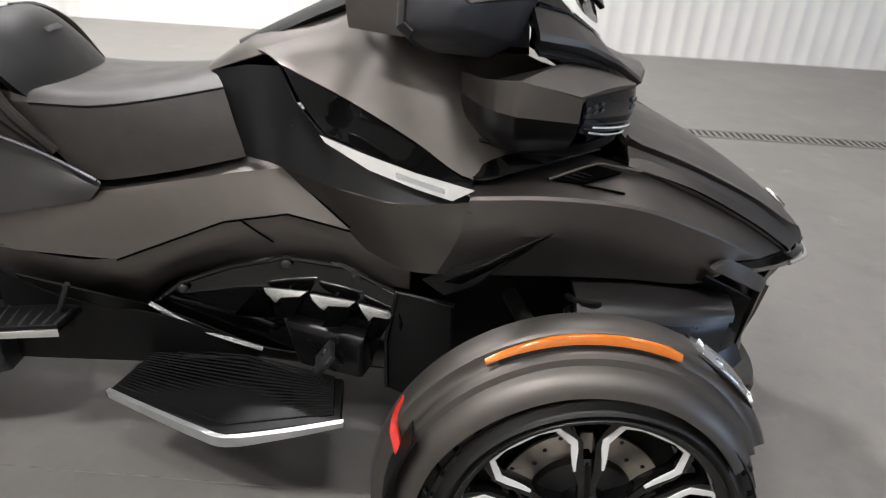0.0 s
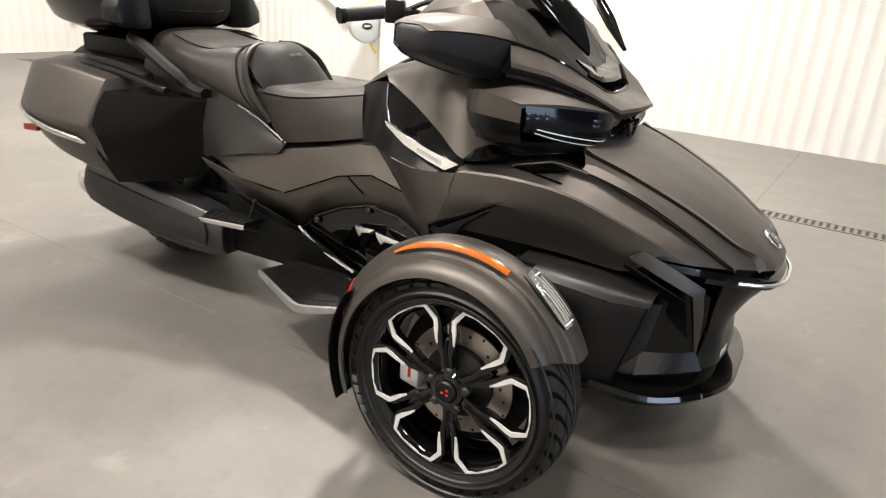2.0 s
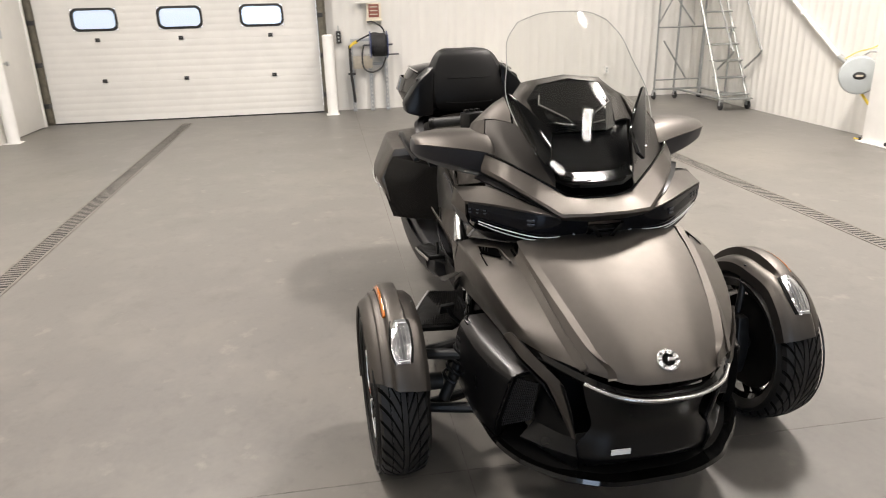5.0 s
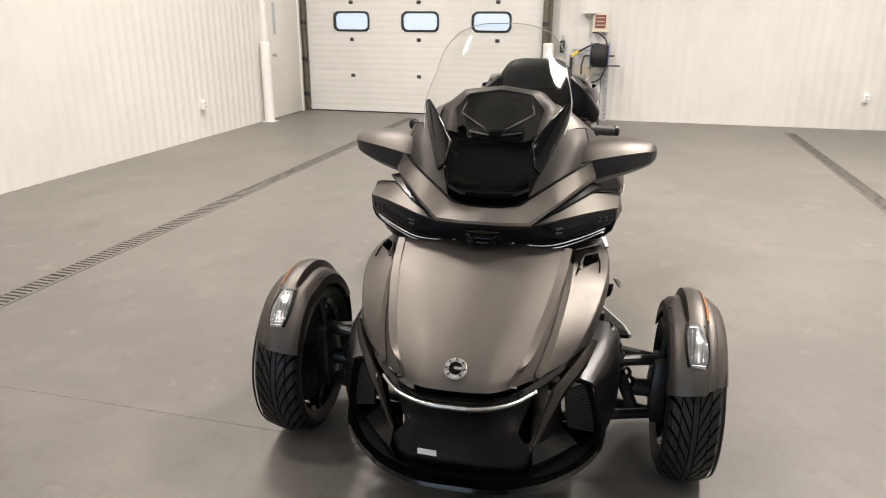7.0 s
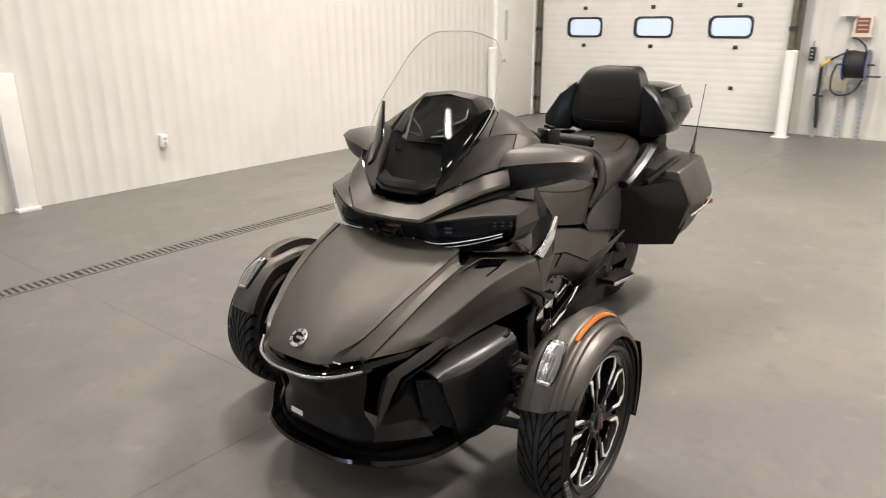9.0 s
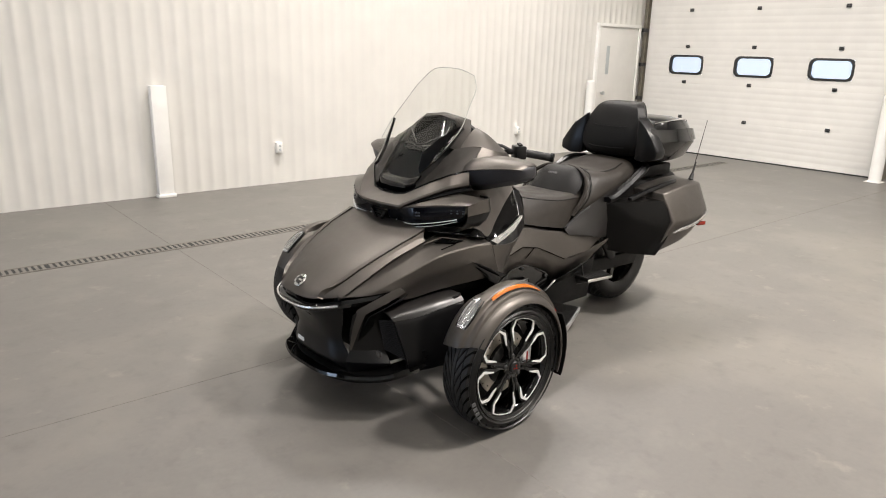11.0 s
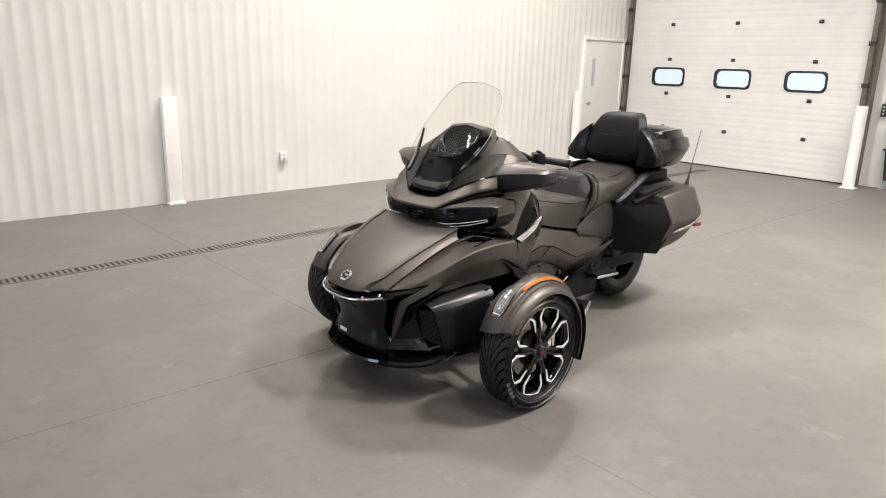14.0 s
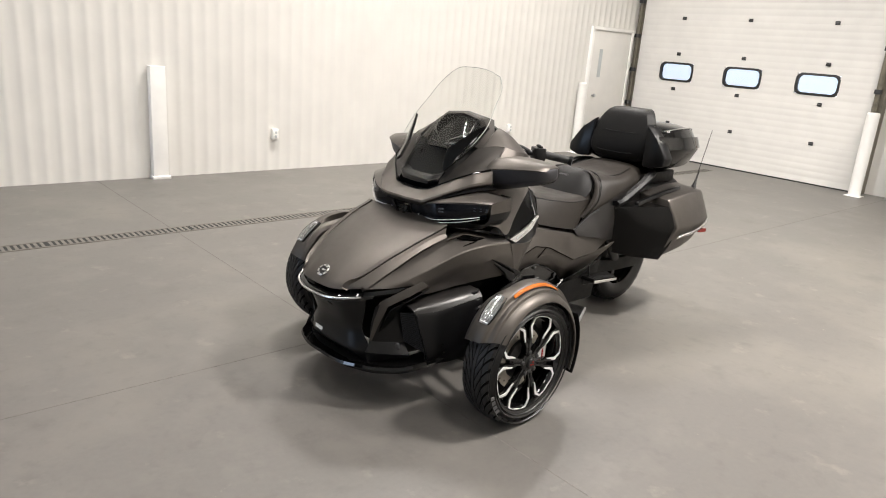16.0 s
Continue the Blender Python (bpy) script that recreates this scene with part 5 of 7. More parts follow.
    part("cover_rim", tube(flip(s, [(-0.884, 0.214, 0.312), (-0.795, 0.230, 0.396), (-0.680, 0.250, 0.452), (-0.560, 0.269, 0.490), (-0.440, 0.290, 0.487), (-0.333, 0.313, 0.446), (-0.318, 0.320, 0.380), (-0.326, 0.300, 0.250)]), 0.0065, 8), M_GLOSS, cover)
    part("cover_trim", tube(flip(s, spline([(-0.868, 0.236, 0.342), (-0.792, 0.243, 0.300), (-0.709, 0.243, 0.266), (-0.629, 0.243, 0.241)], 4)), 0.0062, 8), M_SILVERTRIM, cover, "silver edge trim")
    for a, b in (((-0.611, 0.264, 0.414), (-0.512, 0.300, 0.430)), ((-0.509, 0.298, 0.424), (-0.4125, 0.312, 0.419)), ((-0.409, 0.310, 0.414), (-0.332, 0.318, 0.399))):
        a, b = Vector(a), Vector(b)
        quad = [a, b, b + Vector((-0.016, 0.002, -0.013)), a.lerp(b, 0.42) + Vector((0.0, 0.006, -0.018)), a.lerp(b, 0.30) + Vector((0.0, 0.006, -0.032)), a + Vector((0.006, 0.003, -0.014))]
        part("intake_vane", slab(flip(s, [tuple(q) for q in quad]), 0.010, 0.002), M_SILVERTRIM, cover, "bright silver intake vane")
        # black plate on the closed cover, painted as shade below the vane
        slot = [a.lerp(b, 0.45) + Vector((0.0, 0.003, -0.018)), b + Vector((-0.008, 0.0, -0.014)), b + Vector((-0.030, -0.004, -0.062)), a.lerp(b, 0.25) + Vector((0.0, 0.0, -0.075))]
        part("slot_shade", slab(flip(s, [tuple(q) for q in slot]), 0.012, 0.002), M_GAPSHADE, cover)
    # another black plate, painted as the pocket's shade
    part("pocket_shade", slab(flip(s, [(-0.630, 0.252, 0.402), (-0.606, 0.260, 0.405), (-0.600, 0.240, 0.330), (-0.625, 0.232, 0.318), (-0.690, 0.226, 0.318), (-0.682, 0.232, 0.330)]), 0.006, 0.001), M_GAPSHADE, cover)
    part("case_box", soften(loft([flip(s, r) for r in (
        [(-0.600, 0.190, 0.345), (-0.385, 0.230, 0.345), (-0.380, 0.225, 0.205), (-0.560, 0.185, 0.200)],
        [(-0.575, 0.262, 0.338), (-0.395, 0.318, 0.332), (-0.400, 0.312, 0.225), (-0.545, 0.255, 0.215)],
        [(-0.562, 0.272, 0.322), (-0.405, 0.326, 0.316), (-0.408, 0.320, 0.235), (-0.538, 0.265, 0.225)],
    )], nu=2, nv=1, su=False), 0.008), M_SATIN, vehicle, "satin black crankcase box")
    for k in range(2):
        part("case_rib", slab(flip(s, [(-0.520 + 0.03 * k, 0.292 + 0.010 * k, 0.306), (-0.512 + 0.03 * k, 0.295 + 0.010 * k, 0.306), (-0.470 + 0.03 * k, 0.303 + 0.010 * k, 0.262), (-0.478 + 0.03 * k, 0.300 + 0.010 * k, 0.262)]), 0.006, 0.001), M_GLOSS, vehicle)
    for x, y, z in ((-0.793, 0.228, 0.382), (-0.560, 0.266, 0.474), (-0.412, 0.292, 0.468)):
        part("cover_bolt", lathe([(0.011, 0.0), (0.011, 0.007), (0.007, 0.010), (0.0001, 0.010)], "y", 12), M_STEELDK, cover, at=pose(x, y * s, z, 0, 0, 0 if s > 0 else 180))
    part("board_support_bar", tube(flip(s, [(-0.800, 0.250, 0.216), (-0.790, 0.258, 0.220), (-0.628, 0.250, 0.213)]), 0.009, 8), M_SATIN, vehicle)
    # dark gusset plate ahead of the engine, behind the wheel
    part("splash_plate", slab(flip(s, [(-0.330, 0.318, 0.452), (-0.219, 0.345, 0.442), (-0.214, 0.352, 0.330), (-0.268, 0.345, 0.200), (-0.345, 0.300, 0.200), (-0.352, 0.305, 0.330)]), 0.012, 0.003), M_DARK, vehicle, "matte black splash plate")
    part("splash_edge", tube(flip(s, [(-0.216, 0.352, 0.444), (-0.330, 0.325, 0.452), (-0.350, 0.312, 0.330), (-0.348, 0.308, 0.205)]), 0.005, 6), M_SATIN, vehicle)
    # rider's footboard
    board = part("footboard", slab(flip(s, [(-0.87, 0.215, 0.2066), (-0.9177, 0.3747, 0.2049), (-0.6441, 0.4969, 0.2067), (-0.4194, 0.5098, 0.2677), (-0.4332, 0.3602, 0.2509), (-0.5552, 0.3003, 0.2158), (-0.6666, 0.2352, 0.2063)]), 0.018, 0.004), M_DARK, vehicle, "matte black ribbed footboard")
    for k in range(18):
        t = (k + 0.5) / 18
        run = [Vector(a).lerp(Vector(b), t) for a, b in (((-0.862, 0.225, 0.2200), (-0.905, 0.366, 0.2190)), ((-0.660, 0.245, 0.2270), (-0.645, 0.484, 0.2270)), ((-0.452, 0.360, 0.2640), (-0.436, 0.496, 0.2790)))]
        part("rib", tube(flip(s, run), 0.0024, 5), M_DARK, board)
    part("board_edge", shell(flips(s, [
        [(-0.9227, 0.3776, 0.2141), (-0.8113, 0.4317, 0.2135), (-0.71, 0.4778, 0.213), (-0.644, 0.5028, 0.2158), (-0.5369, 0.5118, 0.2422), (-0.4142, 0.5157, 0.2778)],
        [(-0.9188, 0.3777, 0.1957), (-0.8116, 0.4279, 0.190), (-0.7104, 0.472, 0.1834), (-0.6444, 0.497, 0.1872), (-0.5372, 0.508, 0.2217), (-0.4144, 0.5138, 0.2655)],
    ]), nu=1, nv=4, thick=0.010, inner=(-0.65, 0.2 * s, 0.2)), M_GALV, board, "brushed aluminium edge")
    part("pedal_arm", tube(flip(s, [(-0.5042, 0.3202, 0.2411), (-0.4734, 0.3598, 0.2917), (-0.4629, 0.3795, 0.3373)]), 0.010, 8), M_STEELDK, vehicle)
    part("pedal_pad", slab(flip(s, [(-0.4884, 0.3498, 0.302), (-0.4789, 0.4097, 0.3013), (-0.4478, 0.4095, 0.3472), (-0.4573, 0.3495, 0.3478)]), 0.014, 0.004), M_STEELDK, vehicle, "dark steel pedal")
    # passenger's footboard
    pb = part("passenger_footboard", slab(flip(s, [(-1.2053, 0.2986, 0.3413), (-1.1807, 0.3735, 0.3375), (-1.0123, 0.3438, 0.3378), (-0.996, 0.2591, 0.3437)]), 0.022, 0.006), M_DARK, vehicle, "matte black passenger footboard")
    for k in range(7):
        part("rib", tube(flip(s, [(-1.165 + 0.026 * k, 0.285, 0.350), (-1.150 + 0.022 * k, 0.360 - 0.003 * k, 0.349)]), 0.003, 5), M_RUBBER, pb)
    part("board_edge", slab(flip(s, [(-1.1858, 0.3795, 0.3425), (-1.0083, 0.3488, 0.3428), (-1.0085, 0.3489, 0.3245), (-1.1809, 0.3786, 0.3262)]), 0.007, 0.002), M_CHROME, pb, "chrome edge")
    part("board_bracket", tube(flip(s, [(-1.0734, 0.3288, 0.3278), (-1.0321, 0.2493, 0.3031)]), 0.016, 8), M_STEELDK, pb)
    part("footrest_stem", tube(flip(s, [(-1.0321, 0.2988, 0.3433), (-0.9956, 0.3084, 0.4248)]), 0.006, 8), M_STEELDK, pb)

# ---- seats ----
seat = part("rider_seat", shell(crisp([
    [(-0.7324, 0, 0.8182), (-0.7332, 0.0594, 0.8115), (-0.7038, 0.1190, 0.7930), (-0.6744, 0.1600, 0.7300), (-0.6479, 0.1885, 0.6726)],
    [(-0.8294, 0, 0.7969), (-0.8307, 0.0989, 0.7930), (-0.8216, 0.1590, 0.7740), (-0.7973, 0.1930, 0.7060), (-0.7727, 0.2132, 0.6459)],
    [(-0.9518, 0, 0.7826), (-0.9534, 0.1285, 0.7790), (-0.9443, 0.1850, 0.7600), (-0.9199, 0.2080, 0.6870), (-0.9004, 0.2201, 0.6213)],
    [(-1.0842, 0, 0.7867), (-1.0858, 0.1383, 0.7800), (-1.0665, 0.1850, 0.7600), (-1.0064, 0.2000, 0.6860), (-0.936, 0.2161, 0.6173)],
    [(-1.1452, 0, 0.7898), (-1.1469, 0.1383, 0.7800), (-1.1275, 0.1779, 0.7580), (-1.047, 0.193, 0.6850), (-0.9767, 0.2082, 0.6194)],
], (2,), 0.16), mirror=True, nu=5, nv=4, thick=0.01, inner=(-0.9044, 0, 0.5094)), M_SEAT, vehicle, "black vinyl rider seat")
for s in (-1, 1):
    part("seam", tube(flip(s, spline([(-0.7038, 0.1195, 0.7920), (-0.8216, 0.1595, 0.7725), (-0.9443, 0.1860, 0.7585), (-1.0665, 0.1860, 0.7585)], 5)), 0.003, 5), M_SEATDK, seat)
bolster = part("backrest_bolster", shell([
    [(-1.0231, 0, 0.7847), (-1.0345, 0.0988, 0.7786), (-1.0661, 0.1729, 0.7574)],
    [(-1.0682, 0, 0.8407), (-1.0796, 0.0987, 0.8326), (-1.1064, 0.1777, 0.7982)],
    [(-1.1134, 0, 0.8887), (-1.1247, 0.0887, 0.8796), (-1.1515, 0.1627, 0.8391)],
    [(-1.1641, 0, 0.907), (-1.1703, 0.0887, 0.8979), (-1.1867, 0.1528, 0.8647)],
    [(-1.2151, 0, 0.8968), (-1.2162, 0.0887, 0.8908), (-1.2173, 0.1478, 0.8596)],
], mirror=True, nu=4, nv=5, thick=0.02, inner=(-1.2073, 0, 0.7133)), M_SEATDK, vehicle, "matte black lumbar bolster")
td = bpy.data.curves.new("lettering", "FONT")
td.body, td.align_x, td.align_y, td.size, td.extrude = "LIMITED", "CENTER", "CENTER", 0.017, 0.001
to = bpy.data.objects.new("lettering", td)
tm = bpy.data.meshes.new_from_object(to)
bpy.data.objects.remove(to)
tb = bmesh.new()
tb.from_mesh(tm)
part("lettering", tb, M_PRINT, bolster, "small silver lettering", at=pose(-1.0885, 0, 0.8690, 0, -42, 0) @ pose(0, 0, 0, 0, 0, 90) @ pose(0, 0, 0, 90 - 4, 0, 0))
pax = part("passenger_seat", shell([
    [(-1.1745, 0, 0.8887), (-1.1706, 0.0986, 0.8815), (-1.1566, 0.1627, 0.8442), (-1.1072, 0.2025, 0.7571), (-1.0268, 0.1931, 0.6655)],
    [(-1.2457, 0, 0.8917), (-1.2472, 0.1182, 0.8854), (-1.2333, 0.1971, 0.8489), (-1.1585, 0.232, 0.7568), (-1.0677, 0.2128, 0.6704)],
    [(-1.3477, 0, 0.8826), (-1.3492, 0.128, 0.8772), (-1.3454, 0.2117, 0.8539), (-1.2804, 0.2416, 0.7822), (-1.1997, 0.2224, 0.7111)],
    [(-1.4697, 0, 0.8969), (-1.4712, 0.1279, 0.8925), (-1.4723, 0.2017, 0.8744), (-1.4427, 0.2314, 0.8231), (-1.3924, 0.2219, 0.7672)],
    [(-1.5916, 0, 0.9224), (-1.593, 0.1179, 0.9161), (-1.5939, 0.1769, 0.8951), (-1.5846, 0.2016, 0.8541), (-1.5546, 0.197, 0.8031)],
], mirror=True, nu=5, nv=5, thick=0.01, inner=(-1.3104, 0, 0.6114)), M_SEAT, vehicle, "black vinyl passenger seat")
for s in (-1, 1):
    part("piping", tube(flip(s, spline([(-1.0250, 0.198, 0.6660), (-1.0990, 0.2120, 0.7580), (-1.1480, 0.1860, 0.8440), (-1.1780, 0.1150, 0.8890), (-1.1880, 0.0300, 0.8990)], 6)), 0.011, 8), M_SEAT, pax, "rolled vinyl edge")
    part("seam", tube(flip(s, spline([(-1.0480, 0.2080, 0.6680), (-1.1290, 0.2270, 0.7590), (-1.1900, 0.1850, 0.8530), (-1.2200, 0.1080, 0.8900), (-1.2260, 0.0, 0.8950)], 6)), 0.0028, 5), M_SEATDK, pax)
    part("seam", tube(flip(s, spline([(-1.2200, 0.1080, 0.8895), (-1.3000, 0.1500, 0.8720), (-1.4000, 0.1720, 0.8800), (-1.5300, 0.1550, 0.9040)], 5)), 0.0028, 5), M_SEATDK, pax)
    # graphite panel given the dark plastic to paint in the seat's and case's shade
    part("tail_panel", shell(flips(s, [
        [(-0.9361, 0.2201, 0.6152), (-1.0271, 0.2129, 0.6581), (-1.1284, 0.2274, 0.711), (-1.2805, 0.2367, 0.7772), (-1.4634, 0.2315, 0.8028), (-1.6158, 0.2165, 0.8131)],
        [(-0.9364, 0.232, 0.6039), (-1.0587, 0.2380, 0.619), (-1.191, 0.2440, 0.6341), (-1.3129, 0.2440, 0.6597), (-1.465, 0.2400, 0.6904), (-1.6173, 0.2250, 0.711)],
        [(-0.9571, 0.2361, 0.5784), (-1.09, 0.2598, 0.5578), (-1.2126, 0.2529, 0.5273), (-1.3347, 0.2281, 0.5072), (-1.4668, 0.1982, 0.5075), (-1.619, 0.1782, 0.5281)],
    ]), nu=3, nv=4, inner=(-1.2086, 0, 0.6114)), M_DUCT, vehicle, "tail panel below the seat, darkened for the shade there")
    rail = part("grab_rail", loft([flip(s, [(x, y + a, z + b) for a, b in ((-0.020, -0.014), (0.020, -0.014), (0.024, 0.006), (0.006, 0.018), (-0.022, 0.012))]) for x, y, z in
        ((-1.255, 0.262, 0.735), (-1.3117, 0.2664, 0.7463), (-1.4333, 0.2806, 0.8124), (-1.5344, 0.2802, 0.8634), (-1.6154, 0.2603, 0.884), (-1.676, 0.2161, 0.8865))], nu=4, nv=1), M_SATIN, vehicle, "satin black grab rail")
    part("rail_seam", tube(flip(s, spline([(-0.935, 0.236, 0.622), (-0.99, 0.229, 0.648), (-1.06, 0.230, 0.682), (-1.13, 0.238, 0.712)], 4)), 0.0050, 6), M_EXHAUST, vehicle, "dull silver seat side trim")

# ---- luggage ----
M_CASEFRONT = mat("satin_dark_case_plastic", (0.003, 0.0029, 0.0028), 0.22, spec=0.14, var=0.1, scale=20)
M_TRUNK = mat("dark_trunk_shell", (0.0035, 0.0034, 0.0033), 0.13, spec=0.5, var=0.1, scale=12)
back = part("passenger_backrest", loft([
    [(x0 + dx, y, z) for dx, y in ((0.0, 0.0), (-0.004, w * 0.5), (-0.018, w * 0.85), (-0.055, w), (-0.10, w * 0.9), (-0.10, -w * 0.9), (-0.055, -w), (-0.018, -w * 0.85), (-0.004, -w * 0.5))]
    for x0, w, z in ((-1.5883, 0.145, 0.9309), (-1.5754, 0.185, 0.9507), (-1.568, 0.208, 0.9962), (-1.5845, 0.214, 1.0675), (-1.6118, 0.2, 1.1391), (-1.641, 0.165, 1.2059), (-1.6657, 0.13, 1.2338), (-1.6907, 0.095, 1.2402))], nu=3, nv=2), M_SEATDK, vehicle, "matte black padded passenger backrest")
trunk = part("top_trunk", soften(loft([
    [(x, 0, zt + 0.006), (x, wt * 0.6, zt + 0.004), (x, wt, zt - 0.012), (x, wm, zm), (x, wm - 0.004, zm - 0.02), (x, wl, zl), (x, wl * 0.5, zb), (x, 0, zb), (x, -wl * 0.5, zb), (x, -wl, zl), (x, -wm + 0.004, zm - 0.02), (x, -wm, zm), (x, -wt, zt - 0.012), (x, -wt * 0.6, zt + 0.004)]
    for x, wt, zt, wm, zm, wl, zl, zb in (
        (-1.6545, 0.2297, 1.1188, 0.2791, 1.0265, 0.2453, 0.9403, 0.902), (-1.7364, 0.2588, 1.144, 0.3185, 1.0313, 0.2747, 0.9196, 0.8816), (-1.8791, 0.2634, 1.1542, 0.3333, 1.0311, 0.2794, 0.9094, 0.8664),
        (-2.0418, 0.2341, 1.1443, 0.3031, 1.0264, 0.2498, 0.9148, 0.8715), (-2.1635, 0.1902, 1.1193, 0.2492, 1.0168, 0.2056, 0.9306, 0.8919), (-2.2341, 0.1367, 1.0842, 0.1808, 1.0073, 0.1468, 0.9516, 0.9225))], nu=3, nv=1), 0.008, 30), M_TRUNK, vehicle, "gloss black top trunk")
for w, z, dx in ((0.165, 0.985, 0.006), (0.150, 1.105, -0.012)):
    part("seam", tube(spline([(-1.590 + dx - 0.02, -w, z), (-1.566 + dx * 2, -w * 0.5, z - 0.004), (-1.562 + dx * 2, 0, z - 0.005), (-1.566 + dx * 2, w * 0.5, z - 0.004), (-1.590 + dx - 0.02, w, z)], 5), 0.0022, 5), M_SEATDK, back)
for s in (-1, 1):
    part("trunk_band", shell(flips(s, [
        [(-1.6127, 0.2689, 1.1031), (-1.7354, 0.3052, 1.0956), (-1.8781, 0.3179, 1.0975), (-2.0408, 0.2879, 1.0897), (-2.1626, 0.2343, 1.073), (-2.2383, 0.1465, 1.0484)],
        [(-1.6138, 0.2889, 1.0315), (-1.7365, 0.3275, 1.0281), (-1.8792, 0.3413, 1.028), (-2.0419, 0.3111, 1.0242), (-2.1635, 0.256, 1.0167), (-2.2461, 0.1662, 1.0095)],
    ]), nu=2, nv=4, inner=(-1.9162, 0, 1.0193)), M_GLOSS, trunk, "gloss black trunk band")
    part("side_bolster", soften(loft([flip(s, r) for r in (
        [(-1.6117, 0.1756, 1.165), (-1.6832, 0.2046, 1.165), (-1.6858, 0.2156, 0.9149), (-1.5939, 0.1865, 0.9153)],
        [(-1.5900, 0.2650, 1.092), (-1.6742, 0.2750, 1.095), (-1.6763, 0.2800, 0.918), (-1.5692, 0.2650, 0.915)],
        [(-1.5890, 0.3420, 0.985), (-1.6655, 0.3470, 0.985), (-1.6661, 0.3400, 0.940), (-1.5745, 0.3350, 0.936)],
    )], nu=3, nv=1, su=False), 0.012), M_SATIN, trunk, "satin black arm support")
    part("trunk_hinge_line", tube(flip(s, spline([(-1.6733, 0.2541, 1.1308), (-1.8769, 0.2683, 1.1439), (-2.0701, 0.2263, 1.1342), (-2.2021, 0.161, 1.1043)], 4)), 0.004, 6), M_CHROME, trunk)
part("trunk_mount", soften(box((-2.0, -0.2, 0.80), (-1.58, 0.2, 0.87)), 0.01), M_DARK, vehicle, "matte black trunk mount")
part("tail_body", shell([
    [(-1.5115, 0, 0.8153), (-1.5131, 0.1379, 0.8139), (-1.5148, 0.2169, 0.752), (-1.5165, 0.2077, 0.6094)],
    [(-1.8168, 0, 0.8256), (-1.8184, 0.1377, 0.8242), (-1.8201, 0.2165, 0.7622), (-1.8216, 0.1974, 0.6299)],
    [(-2.1021, 0, 0.8155), (-2.1035, 0.1179, 0.8142), (-2.105, 0.1868, 0.7524), (-2.106, 0.1577, 0.6508)],
    [(-2.1843, 0, 0.7543), (-2.1855, 0.0983, 0.7533), (-2.1863, 0.1377, 0.7223), (-2.1867, 0.1182, 0.6716)],
], mirror=True, nu=3, nv=4, inner=(-1.8196, 0, 0.6115)), M_DARK, vehicle, "matte black tail")
for s in (-1, 1):
    secs = ((-1.3608, 0.23, 0.4358, 0.7314, 0.3709, 0.7147, 0.4215, 0.6072, 0.3827, 0.419), (-1.4168, 0.235, 0.4205, 0.7396, 0.3908, 0.7247, 0.4464, 0.6069, 0.4027, 0.4086), (-1.539, 0.24, 0.4154, 0.7671, 0.4104, 0.752, 0.4862, 0.5963, 0.4324, 0.4185),
            (-1.7732, 0.24, 0.4358, 0.7905, 0.4149, 0.7755, 0.5038, 0.6013, 0.4418, 0.4541), (-1.9769, 0.23, 0.4869, 0.7948, 0.3996, 0.7757, 0.4755, 0.6067, 0.4113, 0.4953), (-2.0787, 0.22, 0.538, 0.7776, 0.3596, 0.7608, 0.4254, 0.6174, 0.366, 0.5365), (-2.1194, 0.22, 0.589, 0.7419, 0.2949, 0.7309, 0.3453, 0.6386, 0.2958, 0.5831))
    loops = [flip(s, [(x, yi, zb), (x, yi - 0.02, zt), (x, yt, zo), (x, ym, zm), (x, yl, zl)]) for x, yi, zb, zt, yt, zo, ym, zm, yl, zl in secs]
    first = []
    for k, x in enumerate((-1.545, -1.560, -1.577, -1.605, -1.518)):
        a, b = (loops[2], loops[3]) if x < -1.539 else (loops[1], loops[2])
        q = Vector(a[k]).lerp(Vector(b[k]), (a[k][0] - x) / (a[k][0] - b[k][0]))
        first.append((x, q.y, q.z))
    case = part("side_case", soften(loft([first] + [l for l in loops[3:]], nu=3, nv=2), 0.012, 30), M_BODY, vehicle, "satin graphite side case")
    part("case_front", shell(flips(s, [
        [(-1.560, 0.215, 0.724), (-1.400, 0.205, 0.722), (-1.235, 0.195, 0.716)],
        [(-1.578, 0.418, 0.716), (-1.365, 0.305, 0.714), (-1.235, 0.212, 0.712)],
        [(-1.582, 0.424, 0.706), (-1.370, 0.311, 0.704), (-1.240, 0.216, 0.702)],
        [(-1.607, 0.479, 0.605), (-1.405, 0.350, 0.604), (-1.300, 0.236, 0.604)],
        [(-1.578, 0.464, 0.500), (-1.410, 0.338, 0.496), (-1.320, 0.236, 0.498)],
        [(-1.518, 0.438, 0.408), (-1.415, 0.315, 0.410), (-1.345, 0.232, 0.425)],
        [(-1.530, 0.300, 0.400), (-1.430, 0.260, 0.402), (-1.360, 0.215, 0.420)],
    ]), nu=2, nv=3, su=False, sv=False, thick=0.010, inner=(-1.60, 0.22 * s, 0.55)), M_CASEFRONT, case, "dark satin case front")
    part("case_trim", shell(flips(s, [
        [(-1.6427, 0.5003, 0.5534), (-1.775, 0.508, 0.5656), (-1.9476, 0.4876, 0.5862), (-2.0589, 0.4474, 0.607)],
        [(-1.6224, 0.4844, 0.5332), (-1.7751, 0.4981, 0.5473), (-1.9478, 0.4778, 0.5659), (-2.0642, 0.4405, 0.5887)],
    ]), nu=1, nv=4, thick=0.008, inner=(-1.8, 0.3 * s, 0.55)), M_SILVERTRIM, case, "silver case trim")
    part("case_reflector", box((-0.032, -0.008, -0.012), (0.032, 0.010, 0.012), 0.004), M_TAILRED, case, "small dark red reflector", at=pose(-1.9582, 0.4659 * s, 0.5406, 0, 0, -12 * s))
